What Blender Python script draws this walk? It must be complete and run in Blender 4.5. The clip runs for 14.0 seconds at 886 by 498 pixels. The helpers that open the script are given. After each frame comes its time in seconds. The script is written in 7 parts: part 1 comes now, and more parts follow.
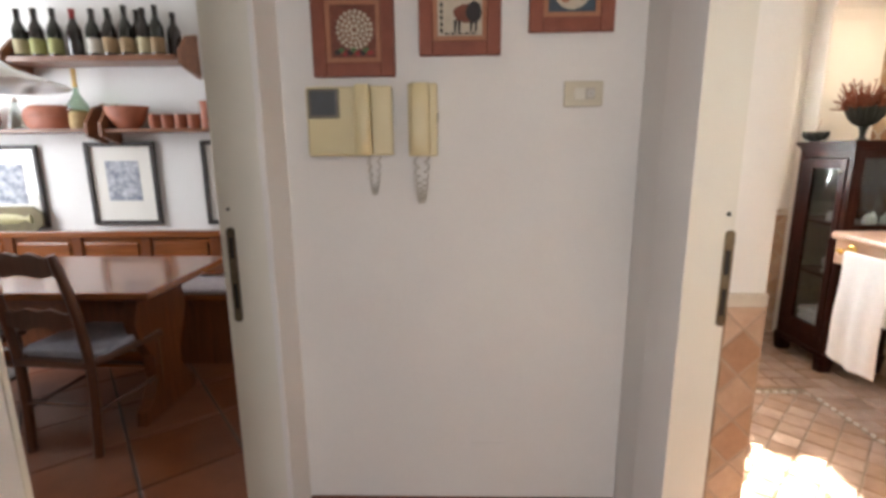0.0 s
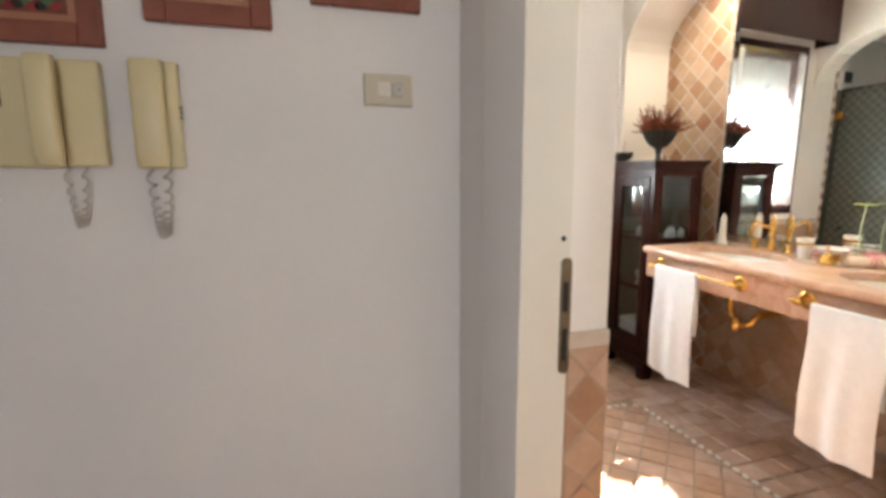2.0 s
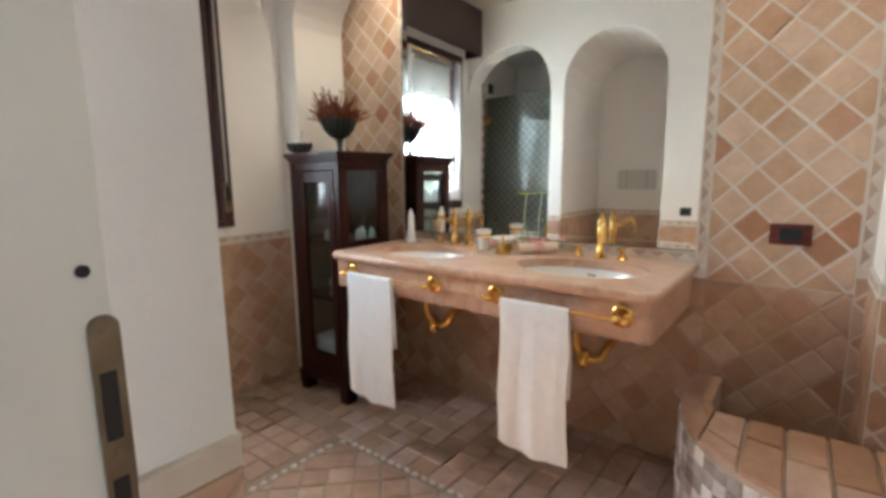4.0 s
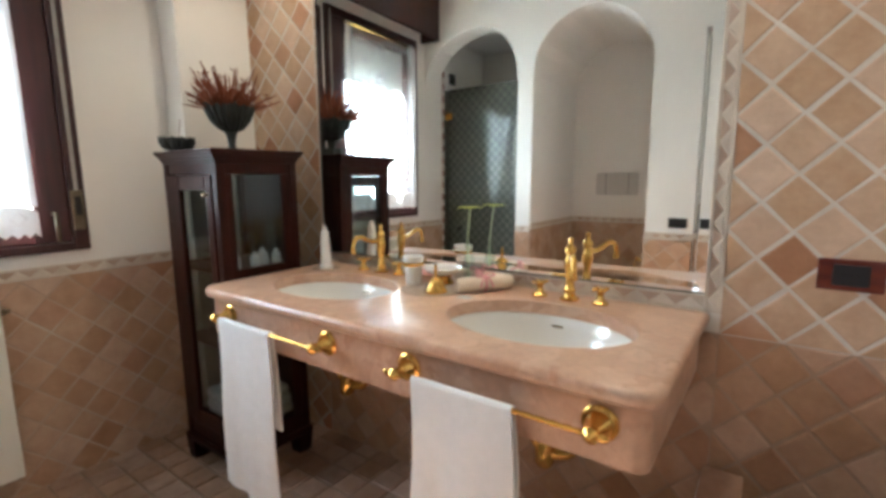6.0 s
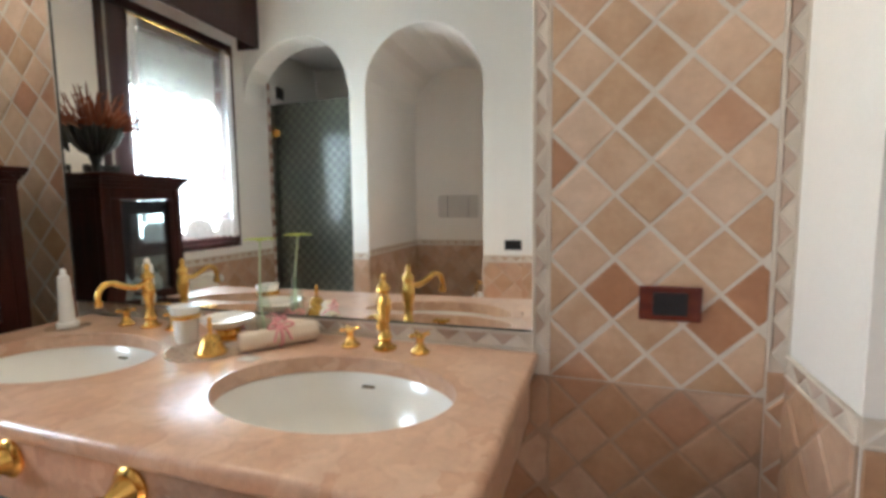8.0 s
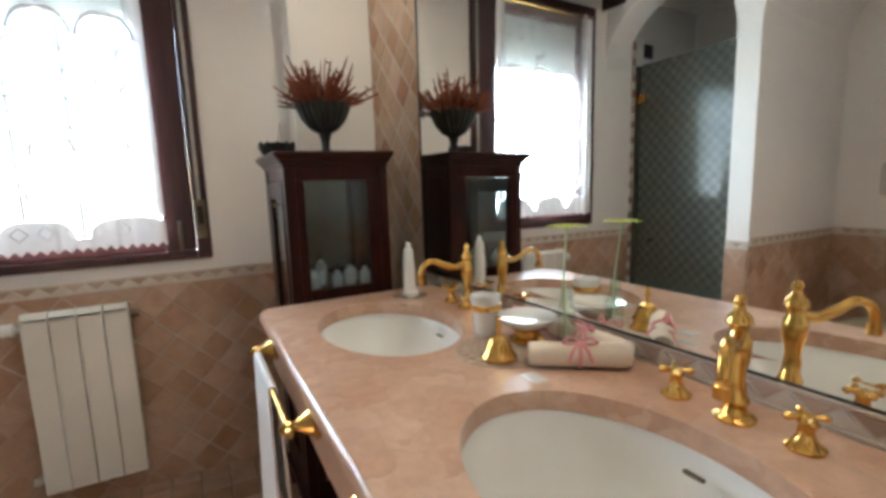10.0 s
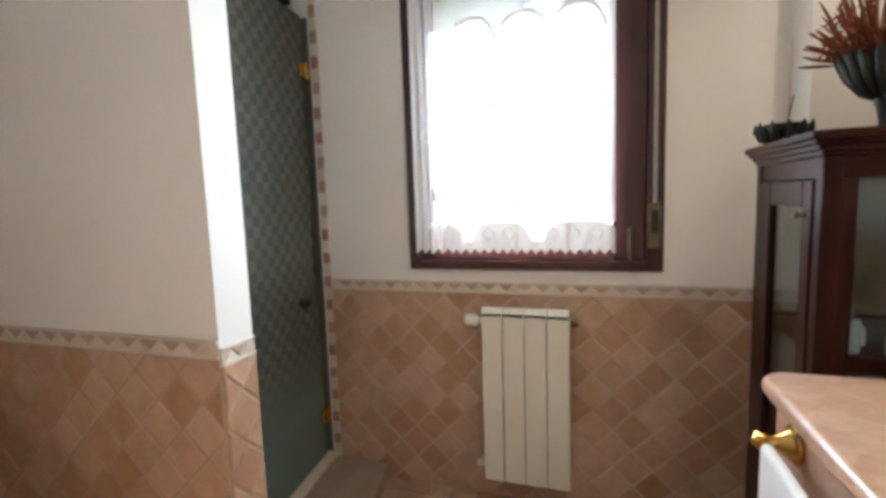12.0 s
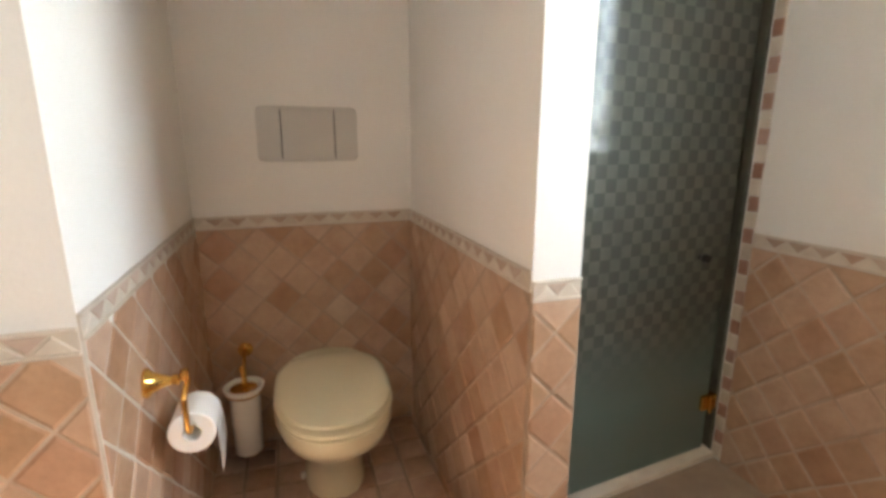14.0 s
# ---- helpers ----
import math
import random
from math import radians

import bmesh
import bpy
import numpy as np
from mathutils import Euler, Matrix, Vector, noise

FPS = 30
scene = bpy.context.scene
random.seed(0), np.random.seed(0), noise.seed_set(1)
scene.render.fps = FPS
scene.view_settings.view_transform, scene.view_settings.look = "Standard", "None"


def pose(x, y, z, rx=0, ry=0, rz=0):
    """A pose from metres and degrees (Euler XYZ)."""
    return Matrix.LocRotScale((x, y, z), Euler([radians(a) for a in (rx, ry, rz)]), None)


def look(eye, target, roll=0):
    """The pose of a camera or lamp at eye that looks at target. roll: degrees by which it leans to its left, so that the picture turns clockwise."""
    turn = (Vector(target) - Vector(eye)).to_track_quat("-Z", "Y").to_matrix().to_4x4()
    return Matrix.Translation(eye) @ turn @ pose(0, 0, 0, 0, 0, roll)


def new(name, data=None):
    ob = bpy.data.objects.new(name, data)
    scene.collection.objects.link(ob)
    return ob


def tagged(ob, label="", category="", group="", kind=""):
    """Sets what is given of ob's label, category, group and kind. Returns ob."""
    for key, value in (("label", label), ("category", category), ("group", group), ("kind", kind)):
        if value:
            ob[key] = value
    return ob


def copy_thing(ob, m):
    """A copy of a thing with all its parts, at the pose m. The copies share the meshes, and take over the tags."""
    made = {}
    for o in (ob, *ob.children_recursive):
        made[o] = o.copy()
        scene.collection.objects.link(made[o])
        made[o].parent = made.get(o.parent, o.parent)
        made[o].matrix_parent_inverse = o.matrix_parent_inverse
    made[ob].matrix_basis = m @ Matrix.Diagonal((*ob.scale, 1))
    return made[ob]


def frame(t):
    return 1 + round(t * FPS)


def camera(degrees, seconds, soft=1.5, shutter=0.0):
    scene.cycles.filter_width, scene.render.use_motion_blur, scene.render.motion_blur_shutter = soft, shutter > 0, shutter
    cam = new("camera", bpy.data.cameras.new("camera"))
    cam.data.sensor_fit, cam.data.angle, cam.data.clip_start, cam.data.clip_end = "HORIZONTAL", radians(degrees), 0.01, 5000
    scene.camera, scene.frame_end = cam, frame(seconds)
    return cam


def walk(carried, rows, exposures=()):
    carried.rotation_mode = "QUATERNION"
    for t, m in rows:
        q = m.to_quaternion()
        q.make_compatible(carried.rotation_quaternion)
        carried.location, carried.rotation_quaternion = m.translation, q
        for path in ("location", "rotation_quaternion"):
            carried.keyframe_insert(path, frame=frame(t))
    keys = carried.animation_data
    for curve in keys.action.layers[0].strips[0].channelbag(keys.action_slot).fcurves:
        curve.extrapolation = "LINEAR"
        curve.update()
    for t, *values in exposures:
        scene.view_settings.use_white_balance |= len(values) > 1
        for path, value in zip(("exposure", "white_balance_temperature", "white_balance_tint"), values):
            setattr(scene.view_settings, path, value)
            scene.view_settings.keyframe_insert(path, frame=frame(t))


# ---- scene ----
cam = camera(86.6, 14.0, soft=3.6)
PATH = [
    (0, (0.552, 0.404, 1.292), (0.505, 2.363, 0.891), -0.5),
    (0.5, (0.566, 0.476, 1.3), (0.546, 2.447, 0.963), -0.1),
    (1, (0.593, 0.598, 1.309), (0.654, 2.575, 1.015), -0.4),
    (1.5, (0.651, 0.67, 1.294), (0.905, 2.631, 0.991), -0.2),
    (2, (0.73, 0.765, 1.268), (1.309, 2.653, 0.952), -0.3),
    (2.3, (0.798, 0.851, 1.27), (1.597, 2.649, 0.912), 0.6),
    (2.5, (0.812, 0.902, 1.25), (1.796, 2.606, 0.893), 1.2),
    (3, (0.939, 0.998, 1.18), (2.241, 2.481, 0.855), 1.0),
    (3.5, (1.043, 1.066, 1.193), (2.527, 2.371, 0.888), -0.3),
    (3.7, (1.091, 1.102, 1.198), (2.62, 2.355, 0.899), -0.7),
    (5.8, (1.694, 1.356, 1.236), (3.294, 2.514, 0.921), -0.7),
    (6, (1.785, 1.347, 1.225), (3.387, 2.505, 0.924), -0.6),
    (6.5, (1.962, 1.337, 1.206), (3.692, 2.308, 0.959), -0.35),
    (7, (2.029, 1.320, 1.236), (3.918, 1.935, 0.998), -0.4),
    (7.2, (2.021, 1.313, 1.222), (3.948, 1.800, 1.035), -0.3),
    (9.3, (2.34, 1.455, 1.228), (3.78, 2.815, 0.951), -2.2),
    (9.5, (2.357, 1.464, 1.231), (3.664, 2.951, 0.949), -2.1),
    (10, (2.441, 1.463, 1.221), (3.365, 3.215, 0.944), -2.1),
    (10.3, (2.484, 1.453, 1.223), (3.168, 3.312, 0.949), -2.4),
    (10.5, (2.504, 1.449, 1.222), (3.026, 3.361, 0.958), -2.5),
    (11, (2.486, 1.485, 1.23), (2.634, 3.463, 0.978), -2.3),
    (11.5, (2.436, 1.63, 1.224), (2.203, 3.605, 1.004), -2.8),
    (12, (2.271, 1.889, 1.233), (1.657, 3.78, 1.016), -2.0),
    (12.5, (2.16, 2.088, 1.228), (1.127, 3.787, 1.014), -0.9),
    (13, (2.2, 2.277, 1.241), (0.74, 3.614, 0.955), -0.3),
    (13.3, (2.226, 2.311, 1.221), (0.591, 3.417, 0.898), -0.4),
    (13.5, (2.231, 2.322, 1.219), (0.512, 3.273, 0.843), -0.0),
    (14, (2.249, 2.285, 1.173), (0.398, 2.899, 0.732), 0.1),
]
walk(cam, [(t, look(eye, target, roll)) for t, eye, target, roll in PATH], exposures=((0, 4.85, 6400, 10), (1.5, 4.8, 6350, 9), (2.1, 4.72, 6250, 8), (2.5, 4.5, 6050, 7), (3.0, 4.2, 5850, 6), (6.0, 4.0, 5650, 5), (7.0, 3.98, 5700, 5), (9.5, 3.9, 5650, 5), (10.5, 3.66, 5600, 7), (11.5, 3.8, 5700, 8), (12.0, 4.0, 5800, 7), (12.5, 4.07, 5900, 7), (13.0, 4.07, 6000, 7), (13.5, 4.12, 6100, 7), (14.0, 4.27, 6200, 7)))


# ---------------------------------------------------------------- light
world = bpy.data.worlds.new("sky")
scene.world = world
world.use_nodes = True
wn = world.node_tree.nodes
sky = wn.new("ShaderNodeTexSky")
sky.sky_type = "NISHITA"
sky.sun_disc = False
SUN_DIR = Vector((-0.13, -1.0, -0.79)).normalized()
sky.sun_elevation = math.asin(-SUN_DIR.z)
sky.sun_rotation = math.atan2(-SUN_DIR.x, -SUN_DIR.y)
world.node_tree.links.new(sky.outputs[0], wn["Background"].inputs[0])
wn["Background"].inputs[1].default_value = 0.05


def lamp(name, kind, m, energy, color, **values):
    data = bpy.data.lights.new(name, kind)
    data.energy, data.color = energy, color
    if kind == "AREA":
        data.shape, data.size, data.size_y = "RECTANGLE", values["size"], values["size_y"]
    if kind == "SUN":
        data.angle = values["angle"]
    if kind == "SPOT":
        data.spot_size, data.spot_blend, data.shadow_soft_size = values["spot"], 0.7, 0.05
    ob = new(name, data)
    ob.matrix_world = m
    return ob


lamp("sun", "SUN", look((2, 8, 6), Vector((2, 8, 6)) + SUN_DIR), 5.0, (1.0, 0.93, 0.82), angle=radians(0.6))
# daylight outside the bathroom window; fill lamps added in kitchen and hall, without windows
lamp("window_daylight", "AREA", look((2.0, 4.25, 1.75), (2.0, 3.0, 1.5)), 13.5, (0.89, 0.95, 1.0), size=1.5, size_y=1.5)
lamp("kitchen_daylight", "AREA", look((-3.3, 2.5, 1.6), (-1.0, 2.7, 1.2)), 2.6, (0.95, 0.97, 1.0), size=1.2, size_y=1.3)
lamp("hall_daylight", "AREA", look((0.30, -2.3, 1.35), (0.6, 1.0, 1.0)), 1.0, (0.95, 0.95, 1.0), size=0.5, size_y=1.3)
# warm downlights above the mirror
for y, watts in ((1.80, 1.6), (2.93, 1.2)):
    lamp("vanity_downlight", "SPOT", look((3.03, y, 2.44), (3.08, y, 0.9)), watts, (1.0, 0.82, 0.60), spot=radians(140))

# ---------------------------------------------------------------- materials


def shader(name):
    m = bpy.data.materials.new(name)
    m.use_nodes = True
    nt = m.node_tree
    return m, nt, nt.nodes["Principled BSDF"]


def mat(name, a, b=None, rough=0.5, metal=0.0, scale=6.0, fine=0.0, bump=0.0, bscale=80.0, rand=0.0, coat=0.0, spec=0.5, stretch=(1, 1, 1), vary=0.08, odd=0.0):
    """A surface: colours a and b mixed by a large noise, a finer grain, relief, and a shift of its own per piece."""
    m, nt, p = shader(name)
    N, L = nt.nodes.new, nt.links.new
    co = N("ShaderNodeTexCoord")
    mp = N("ShaderNodeMapping")
    mp.inputs["Scale"].default_value = stretch
    L(co.outputs["Object"], mp.inputs[0])
    src = mp.outputs[0]
    info = N("ShaderNodeObjectInfo")
    add = N("ShaderNodeVectorMath")
    add.operation = "ADD"
    mul = N("ShaderNodeMath")
    mul.operation = "MULTIPLY"
    mul.inputs[1].default_value = 37.0 if rand else 0.0
    L(info.outputs["Random"], mul.inputs[0])
    L(src, add.inputs[0])
    L(mul.outputs[0], add.inputs[1])
    src = add.outputs[0]
    n1 = N("ShaderNodeTexNoise")
    n1.inputs["Scale"].default_value, n1.inputs["Detail"].default_value, n1.inputs["Roughness"].default_value = scale, 6, 0.62
    L(src, n1.inputs[0])
    ramp = N("ShaderNodeValToRGB")
    ramp.color_ramp.elements[0].position, ramp.color_ramp.elements[1].position = 0.32, 0.68
    ramp.color_ramp.elements[0].color, ramp.color_ramp.elements[1].color = (*a, 1), (*(b or [c * 0.86 for c in a]), 1)
    L(n1.outputs[0], ramp.inputs[0])
    col = ramp.outputs[0]
    n2 = N("ShaderNodeTexNoise")
    n2.inputs["Scale"].default_value, n2.inputs["Detail"].default_value = bscale, 4
    L(src, n2.inputs[0])
    hsv = N("ShaderNodeHueSaturation")
    L(col, hsv.inputs["Color"])
    val = N("ShaderNodeMapRange")
    val.inputs[3].default_value, val.inputs[4].default_value = 1 - vary - fine, 1 + vary + fine
    L(n2.outputs[0], val.inputs[0])
    if rand:
        r2 = N("ShaderNodeMapRange")
        r2.inputs[3].default_value, r2.inputs[4].default_value = 1 - rand, 1 + rand
        L(info.outputs["Random"], r2.inputs[0])
        both = N("ShaderNodeMath")
        both.operation = "MULTIPLY"
        L(val.outputs[0], both.inputs[0])
        L(r2.outputs[0], both.inputs[1])
        L(both.outputs[0], hsv.inputs["Value"])
        r3 = N("ShaderNodeMapRange")
        r3.inputs[3].default_value, r3.inputs[4].default_value = 1 + rand, 1 - rand
        L(info.outputs["Random"], r3.inputs[0])
        L(r3.outputs[0], hsv.inputs["Saturation"])
    else:
        L(val.outputs[0], hsv.inputs["Value"])
    col = hsv.outputs[0]
    if odd:  # a few pieces burnt darker and redder, by chance
        scr, frc, step, dk = N("ShaderNodeMath"), N("ShaderNodeMath"), N("ShaderNodeMapRange"), N("ShaderNodeMixRGB")
        scr.operation, frc.operation, dk.blend_type = "MULTIPLY", "FRACT", "MULTIPLY"
        scr.inputs[1].default_value = 13.7
        step.inputs[1].default_value, step.inputs[2].default_value, step.inputs[3].default_value, step.inputs[4].default_value = 0.68, 1.0, 0.0, odd
        L(info.outputs["Random"], scr.inputs[0])
        L(scr.outputs[0], frc.inputs[0])
        L(frc.outputs[0], step.inputs[0])
        L(step.outputs[0], dk.inputs[0])
        L(col, dk.inputs[1])
        dk.inputs[2].default_value = (0.74, 0.50, 0.38, 1)
        col = dk.outputs[0]
    L(col, p.inputs["Base Color"])
    rr = N("ShaderNodeMapRange")
    rr.inputs[3].default_value, rr.inputs[4].default_value = max(0.02, rough * 0.8), min(1, rough * 1.2)
    L(n1.outputs[0], rr.inputs[0])
    L(rr.outputs[0], p.inputs["Roughness"])
    p.inputs["Metallic"].default_value = metal
    p.inputs["Specular IOR Level"].default_value = spec
    p.inputs["Coat Weight"].default_value = coat
    p.inputs["Coat Roughness"].default_value = 0.08
    if bump:
        bp = N("ShaderNodeBump")
        bp.inputs["Strength"].default_value, bp.inputs["Distance"].default_value = bump, 0.004
        L(n2.outputs[0], bp.inputs["Height"])
        L(bp.outputs[0], p.inputs["Normal"])
    return m


def wood(name, a, b, rough=0.3, axis=2, scale=7.0, coat=0.3):
    st = [14, 14, 14]
    st[axis] = 1.2
    return mat(name, a, b, rough=rough, scale=scale * 0.4, fine=0.1, bscale=9, stretch=tuple(st), coat=coat, bump=0.05)


def marble(name):
    """Polished brecciated rose marble: pale rounded clasts in a darker rose ground, with fine veins."""
    m, nt, p = shader(name)
    N, L = nt.nodes.new, nt.links.new
    co, warp = N("ShaderNodeTexCoord"), N("ShaderNodeTexNoise")
    warp.inputs["Scale"].default_value, warp.inputs["Detail"].default_value = 16, 6
    L(co.outputs["Object"], warp.inputs[0])
    mixv = N("ShaderNodeMixRGB")
    mixv.blend_type = "ADD"
    mixv.inputs[0].default_value = 0.11
    L(co.outputs["Object"], mixv.inputs[1])
    L(warp.outputs[1], mixv.inputs[2])
    vo, ve = N("ShaderNodeTexVoronoi"), N("ShaderNodeTexVoronoi")
    ve.feature = "DISTANCE_TO_EDGE"
    for v in (vo, ve):
        v.inputs["Scale"].default_value = 17
        L(mixv.outputs[0], v.inputs[0])
    big, fine = N("ShaderNodeTexNoise"), N("ShaderNodeTexNoise")
    big.inputs["Scale"].default_value, big.inputs["Detail"].default_value = 6, 7
    fine.inputs["Scale"].default_value, fine.inputs["Detail"].default_value = 38, 8
    L(co.outputs["Object"], big.inputs[0])
    L(mixv.outputs[0], fine.inputs[0])
    r1, r2 = N("ShaderNodeValToRGB"), N("ShaderNodeValToRGB")
    e = r1.color_ramp.elements
    e[0].position, e[0].color, e[1].position, e[1].color = 0.1, (0.51, 0.29, 0.18, 1), 0.9, (0.67, 0.46, 0.33, 1)
    sepc = N("ShaderNodeSeparateColor")
    L(vo.outputs["Color"], sepc.inputs[0])
    L(sepc.outputs[0], r1.inputs[0])
    e = r2.color_ramp.elements
    e[0].position, e[0].color, e[1].position, e[1].color = 0.35, (0.52, 0.30, 0.19, 1), 0.66, (0.65, 0.435, 0.305, 1)
    L(big.outputs[0], r2.inputs[0])
    mx = N("ShaderNodeMixRGB")
    mx.inputs[0].default_value = 0.5
    L(r1.outputs[0], mx.inputs[1])
    L(r2.outputs[0], mx.inputs[2])
    # thin darker seams between the clasts
    seam, mv = N("ShaderNodeMapRange"), N("ShaderNodeMixRGB")
    seam.inputs[1].default_value, seam.inputs[2].default_value, seam.inputs[3].default_value, seam.inputs[4].default_value = 0.0, 0.14, 0.2, 0.0
    L(ve.outputs["Distance"], seam.inputs[0])
    L(seam.outputs[0], mv.inputs[0])
    L(mx.outputs[0], mv.inputs[1])
    mv.inputs[2].default_value = (0.47, 0.27, 0.18, 1)
    hs = N("ShaderNodeHueSaturation")
    rv = N("ShaderNodeMapRange")
    rv.inputs[3].default_value, rv.inputs[4].default_value = 0.76, 1.24
    L(fine.outputs[0], rv.inputs[0])
    L(mv.outputs[0], hs.inputs["Color"])
    L(rv.outputs[0], hs.inputs["Value"])
    L(hs.outputs[0], p.inputs["Base Color"])
    p.inputs["Roughness"].default_value = 0.28
    p.inputs["Coat Weight"].default_value = 0.2
    p.inputs["Coat Roughness"].default_value = 0.12
    return m


def glass_mat(name, tint, rough=0.0, alpha=0.15):
    """Clear pane: mostly see-through, with a sharp sheen."""
    m, nt, p = shader(name)
    N, L = nt.nodes.new, nt.links.new
    gl = N("ShaderNodeBsdfGlossy")
    gl.inputs["Roughness"].default_value = rough
    tr = N("ShaderNodeBsdfTransparent")
    tr.inputs[0].default_value = (*tint, 1)
    lw = N("ShaderNodeLayerWeight")
    pw, fr = N("ShaderNodeMath"), N("ShaderNodeMapRange")
    pw.operation = "POWER"
    pw.inputs[1].default_value = 4.0
    fr.inputs[3].default_value, fr.inputs[4].default_value = 0.045, 0.6
    L(lw.outputs["Facing"], pw.inputs[0])
    L(pw.outputs[0], fr.inputs[0])
    mx = N("ShaderNodeMixShader")
    L(fr.outputs[0], mx.inputs[0])
    L(tr.outputs[0], mx.inputs[1])
    L(gl.outputs[0], mx.inputs[2])
    L(mx.outputs[0], nt.nodes["Material Output"].inputs[0])
    return m


PLASTER = mat("plaster", (0.86, 0.83, 0.78), (0.82, 0.79, 0.74), rough=0.85, scale=2.0, bump=0.12, bscale=140, vary=0.03)
PLASTER_HALL = mat("hall_paint", (0.80, 0.77, 0.73), (0.75, 0.73, 0.70), rough=0.7, scale=1.6, bump=0.08, bscale=120, vary=0.03)
CEILING = mat("ceiling_paint", (0.70, 0.66, 0.58), (0.66, 0.62, 0.55), rough=0.9, scale=2.0, vary=0.03)
TILE = mat("tumbled_tile", (0.53, 0.352, 0.232), (0.43, 0.268, 0.168), rough=0.5, scale=13, bump=0.25, bscale=70, rand=0.12, vary=0.10, odd=0.5)
TILE_MIXED = mat("mixed_tumbled_tile", (0.60, 0.42, 0.28), (0.49, 0.32, 0.20), rough=0.5, scale=13, bump=0.25, bscale=70, rand=0.14, vary=0.10, odd=1.0)
TILE_FLOOR = mat("floor_tile", (0.47, 0.305, 0.21), (0.35, 0.22, 0.148), rough=0.40, scale=12, bump=0.3, bscale=60, rand=0.13, vary=0.1)
# darker grout; puts the shade of the niche and below the counter into colour
GROUT_TAN = mat("tan_grout", (0.47, 0.345, 0.25), (0.38, 0.27, 0.19), rough=0.9, scale=9, bump=0.3, bscale=200)
GROUT_WORN = mat("worn_grout", (0.57, 0.46, 0.36), (0.42, 0.295, 0.205), rough=0.9, scale=5, bump=0.3, bscale=200)
GROUT = mat("grout", (0.68, 0.63, 0.56), (0.59, 0.53, 0.45), rough=0.9, scale=9, bump=0.3, bscale=200)
GROUT_FLOOR = mat("floor_grout", (0.34, 0.25, 0.18), (0.26, 0.19, 0.135), rough=0.9, scale=9, bump=0.3, bscale=200)
CREAM_TILE = mat("cream_stone", (0.68, 0.61, 0.51), (0.58, 0.50, 0.41), rough=0.5, scale=20, bump=0.2, rand=0.10)
ROSE_TILE = mat("rose_stone", (0.53, 0.40, 0.31), (0.45, 0.32, 0.24), rough=0.5, scale=20, bump=0.2, rand=0.12)
COLUMN_ROSE = mat("rose_block", (0.45, 0.27, 0.20), (0.36, 0.20, 0.145), rough=0.5, scale=20, bump=0.2, rand=0.15)
MARBLE = marble("rose_marble")
CERAMIC = mat("white_ceramic", (0.84, 0.82, 0.77), (0.82, 0.80, 0.75), rough=0.12, scale=3, vary=0.01, coat=0.5)
IVORY = mat("ivory_ceramic", (0.76, 0.70, 0.50), (0.74, 0.67, 0.47), rough=0.2, scale=3, vary=0.02, coat=0.3)
GOLD = mat("polished_brass", (0.83, 0.53, 0.15), (0.70, 0.41, 0.10), rough=0.17, metal=1.0, scale=12, bscale=90, vary=0.05)
BRASS_OLD = mat("aged_brass", (0.23, 0.185, 0.12), (0.13, 0.10, 0.065), rough=0.4, metal=0.9, scale=20, vary=0.1)
MAHOGANY = wood("mahogany", (0.040, 0.009, 0.006), (0.016, 0.005, 0.003), rough=0.33, coat=0.0)
MAHOGANY.node_tree.nodes["Principled BSDF"].inputs["Specular IOR Level"].default_value = 0.15
WIN_WOOD = wood("window_mahogany", (0.055, 0.014, 0.013), (0.028, 0.008, 0.008), rough=0.36, coat=0.05)
LACQUER = mat("white_lacquer", (0.77, 0.745, 0.66), (0.74, 0.715, 0.63), rough=0.32, scale=2, vary=0.015, coat=0.2)
ENAMEL = mat("radiator_enamel", (0.80, 0.78, 0.70), (0.77, 0.75, 0.67), rough=0.3, scale=3, vary=0.02)
# near-black fill painted as the shade inside holes, slots and grooves; also the wick
DARK = mat("dark_hollow", (0.02, 0.016, 0.012), (0.012, 0.01, 0.008), rough=0.7)
TOWEL = mat("white_terry", (0.89, 0.89, 0.88), (0.84, 0.84, 0.83), rough=0.95, scale=30, bump=0.6, bscale=420, vary=0.04)
PLASTIC = mat("yellowed_plastic", (0.72, 0.62, 0.36), (0.66, 0.56, 0.31), rough=0.38, scale=5, vary=0.03)
BEIGE = mat("beige_plastic", (0.62, 0.56, 0.42), (0.58, 0.52, 0.39), rough=0.4, scale=5, vary=0.02)
GREYPLATE = mat("grey_plastic", (0.60, 0.575, 0.53), (0.57, 0.545, 0.50), rough=0.45, scale=5, vary=0.02)
BLACK = mat("black_plastic", (0.015, 0.015, 0.017), (0.01, 0.01, 0.012), rough=0.3)
IRON = mat("wrought_iron", (0.05, 0.05, 0.055), (0.03, 0.03, 0.03), rough=0.6, metal=0.5)
PANE = glass_mat("pane", (0.97, 0.99, 0.98))
# tint puts the shaded gap behind the cabinet into the glass colour
DIMMED_GLASS = glass_mat("cabinet_glass", (0.76, 0.80, 0.80))
mirror_mat, _nt, _p = shader("mirror_silver")
_p.inputs["Base Color"].default_value = (0.90, 0.91, 0.89, 1)
_p.inputs["Metallic"].default_value, _p.inputs["Roughness"].default_value = 1.0, 0.012

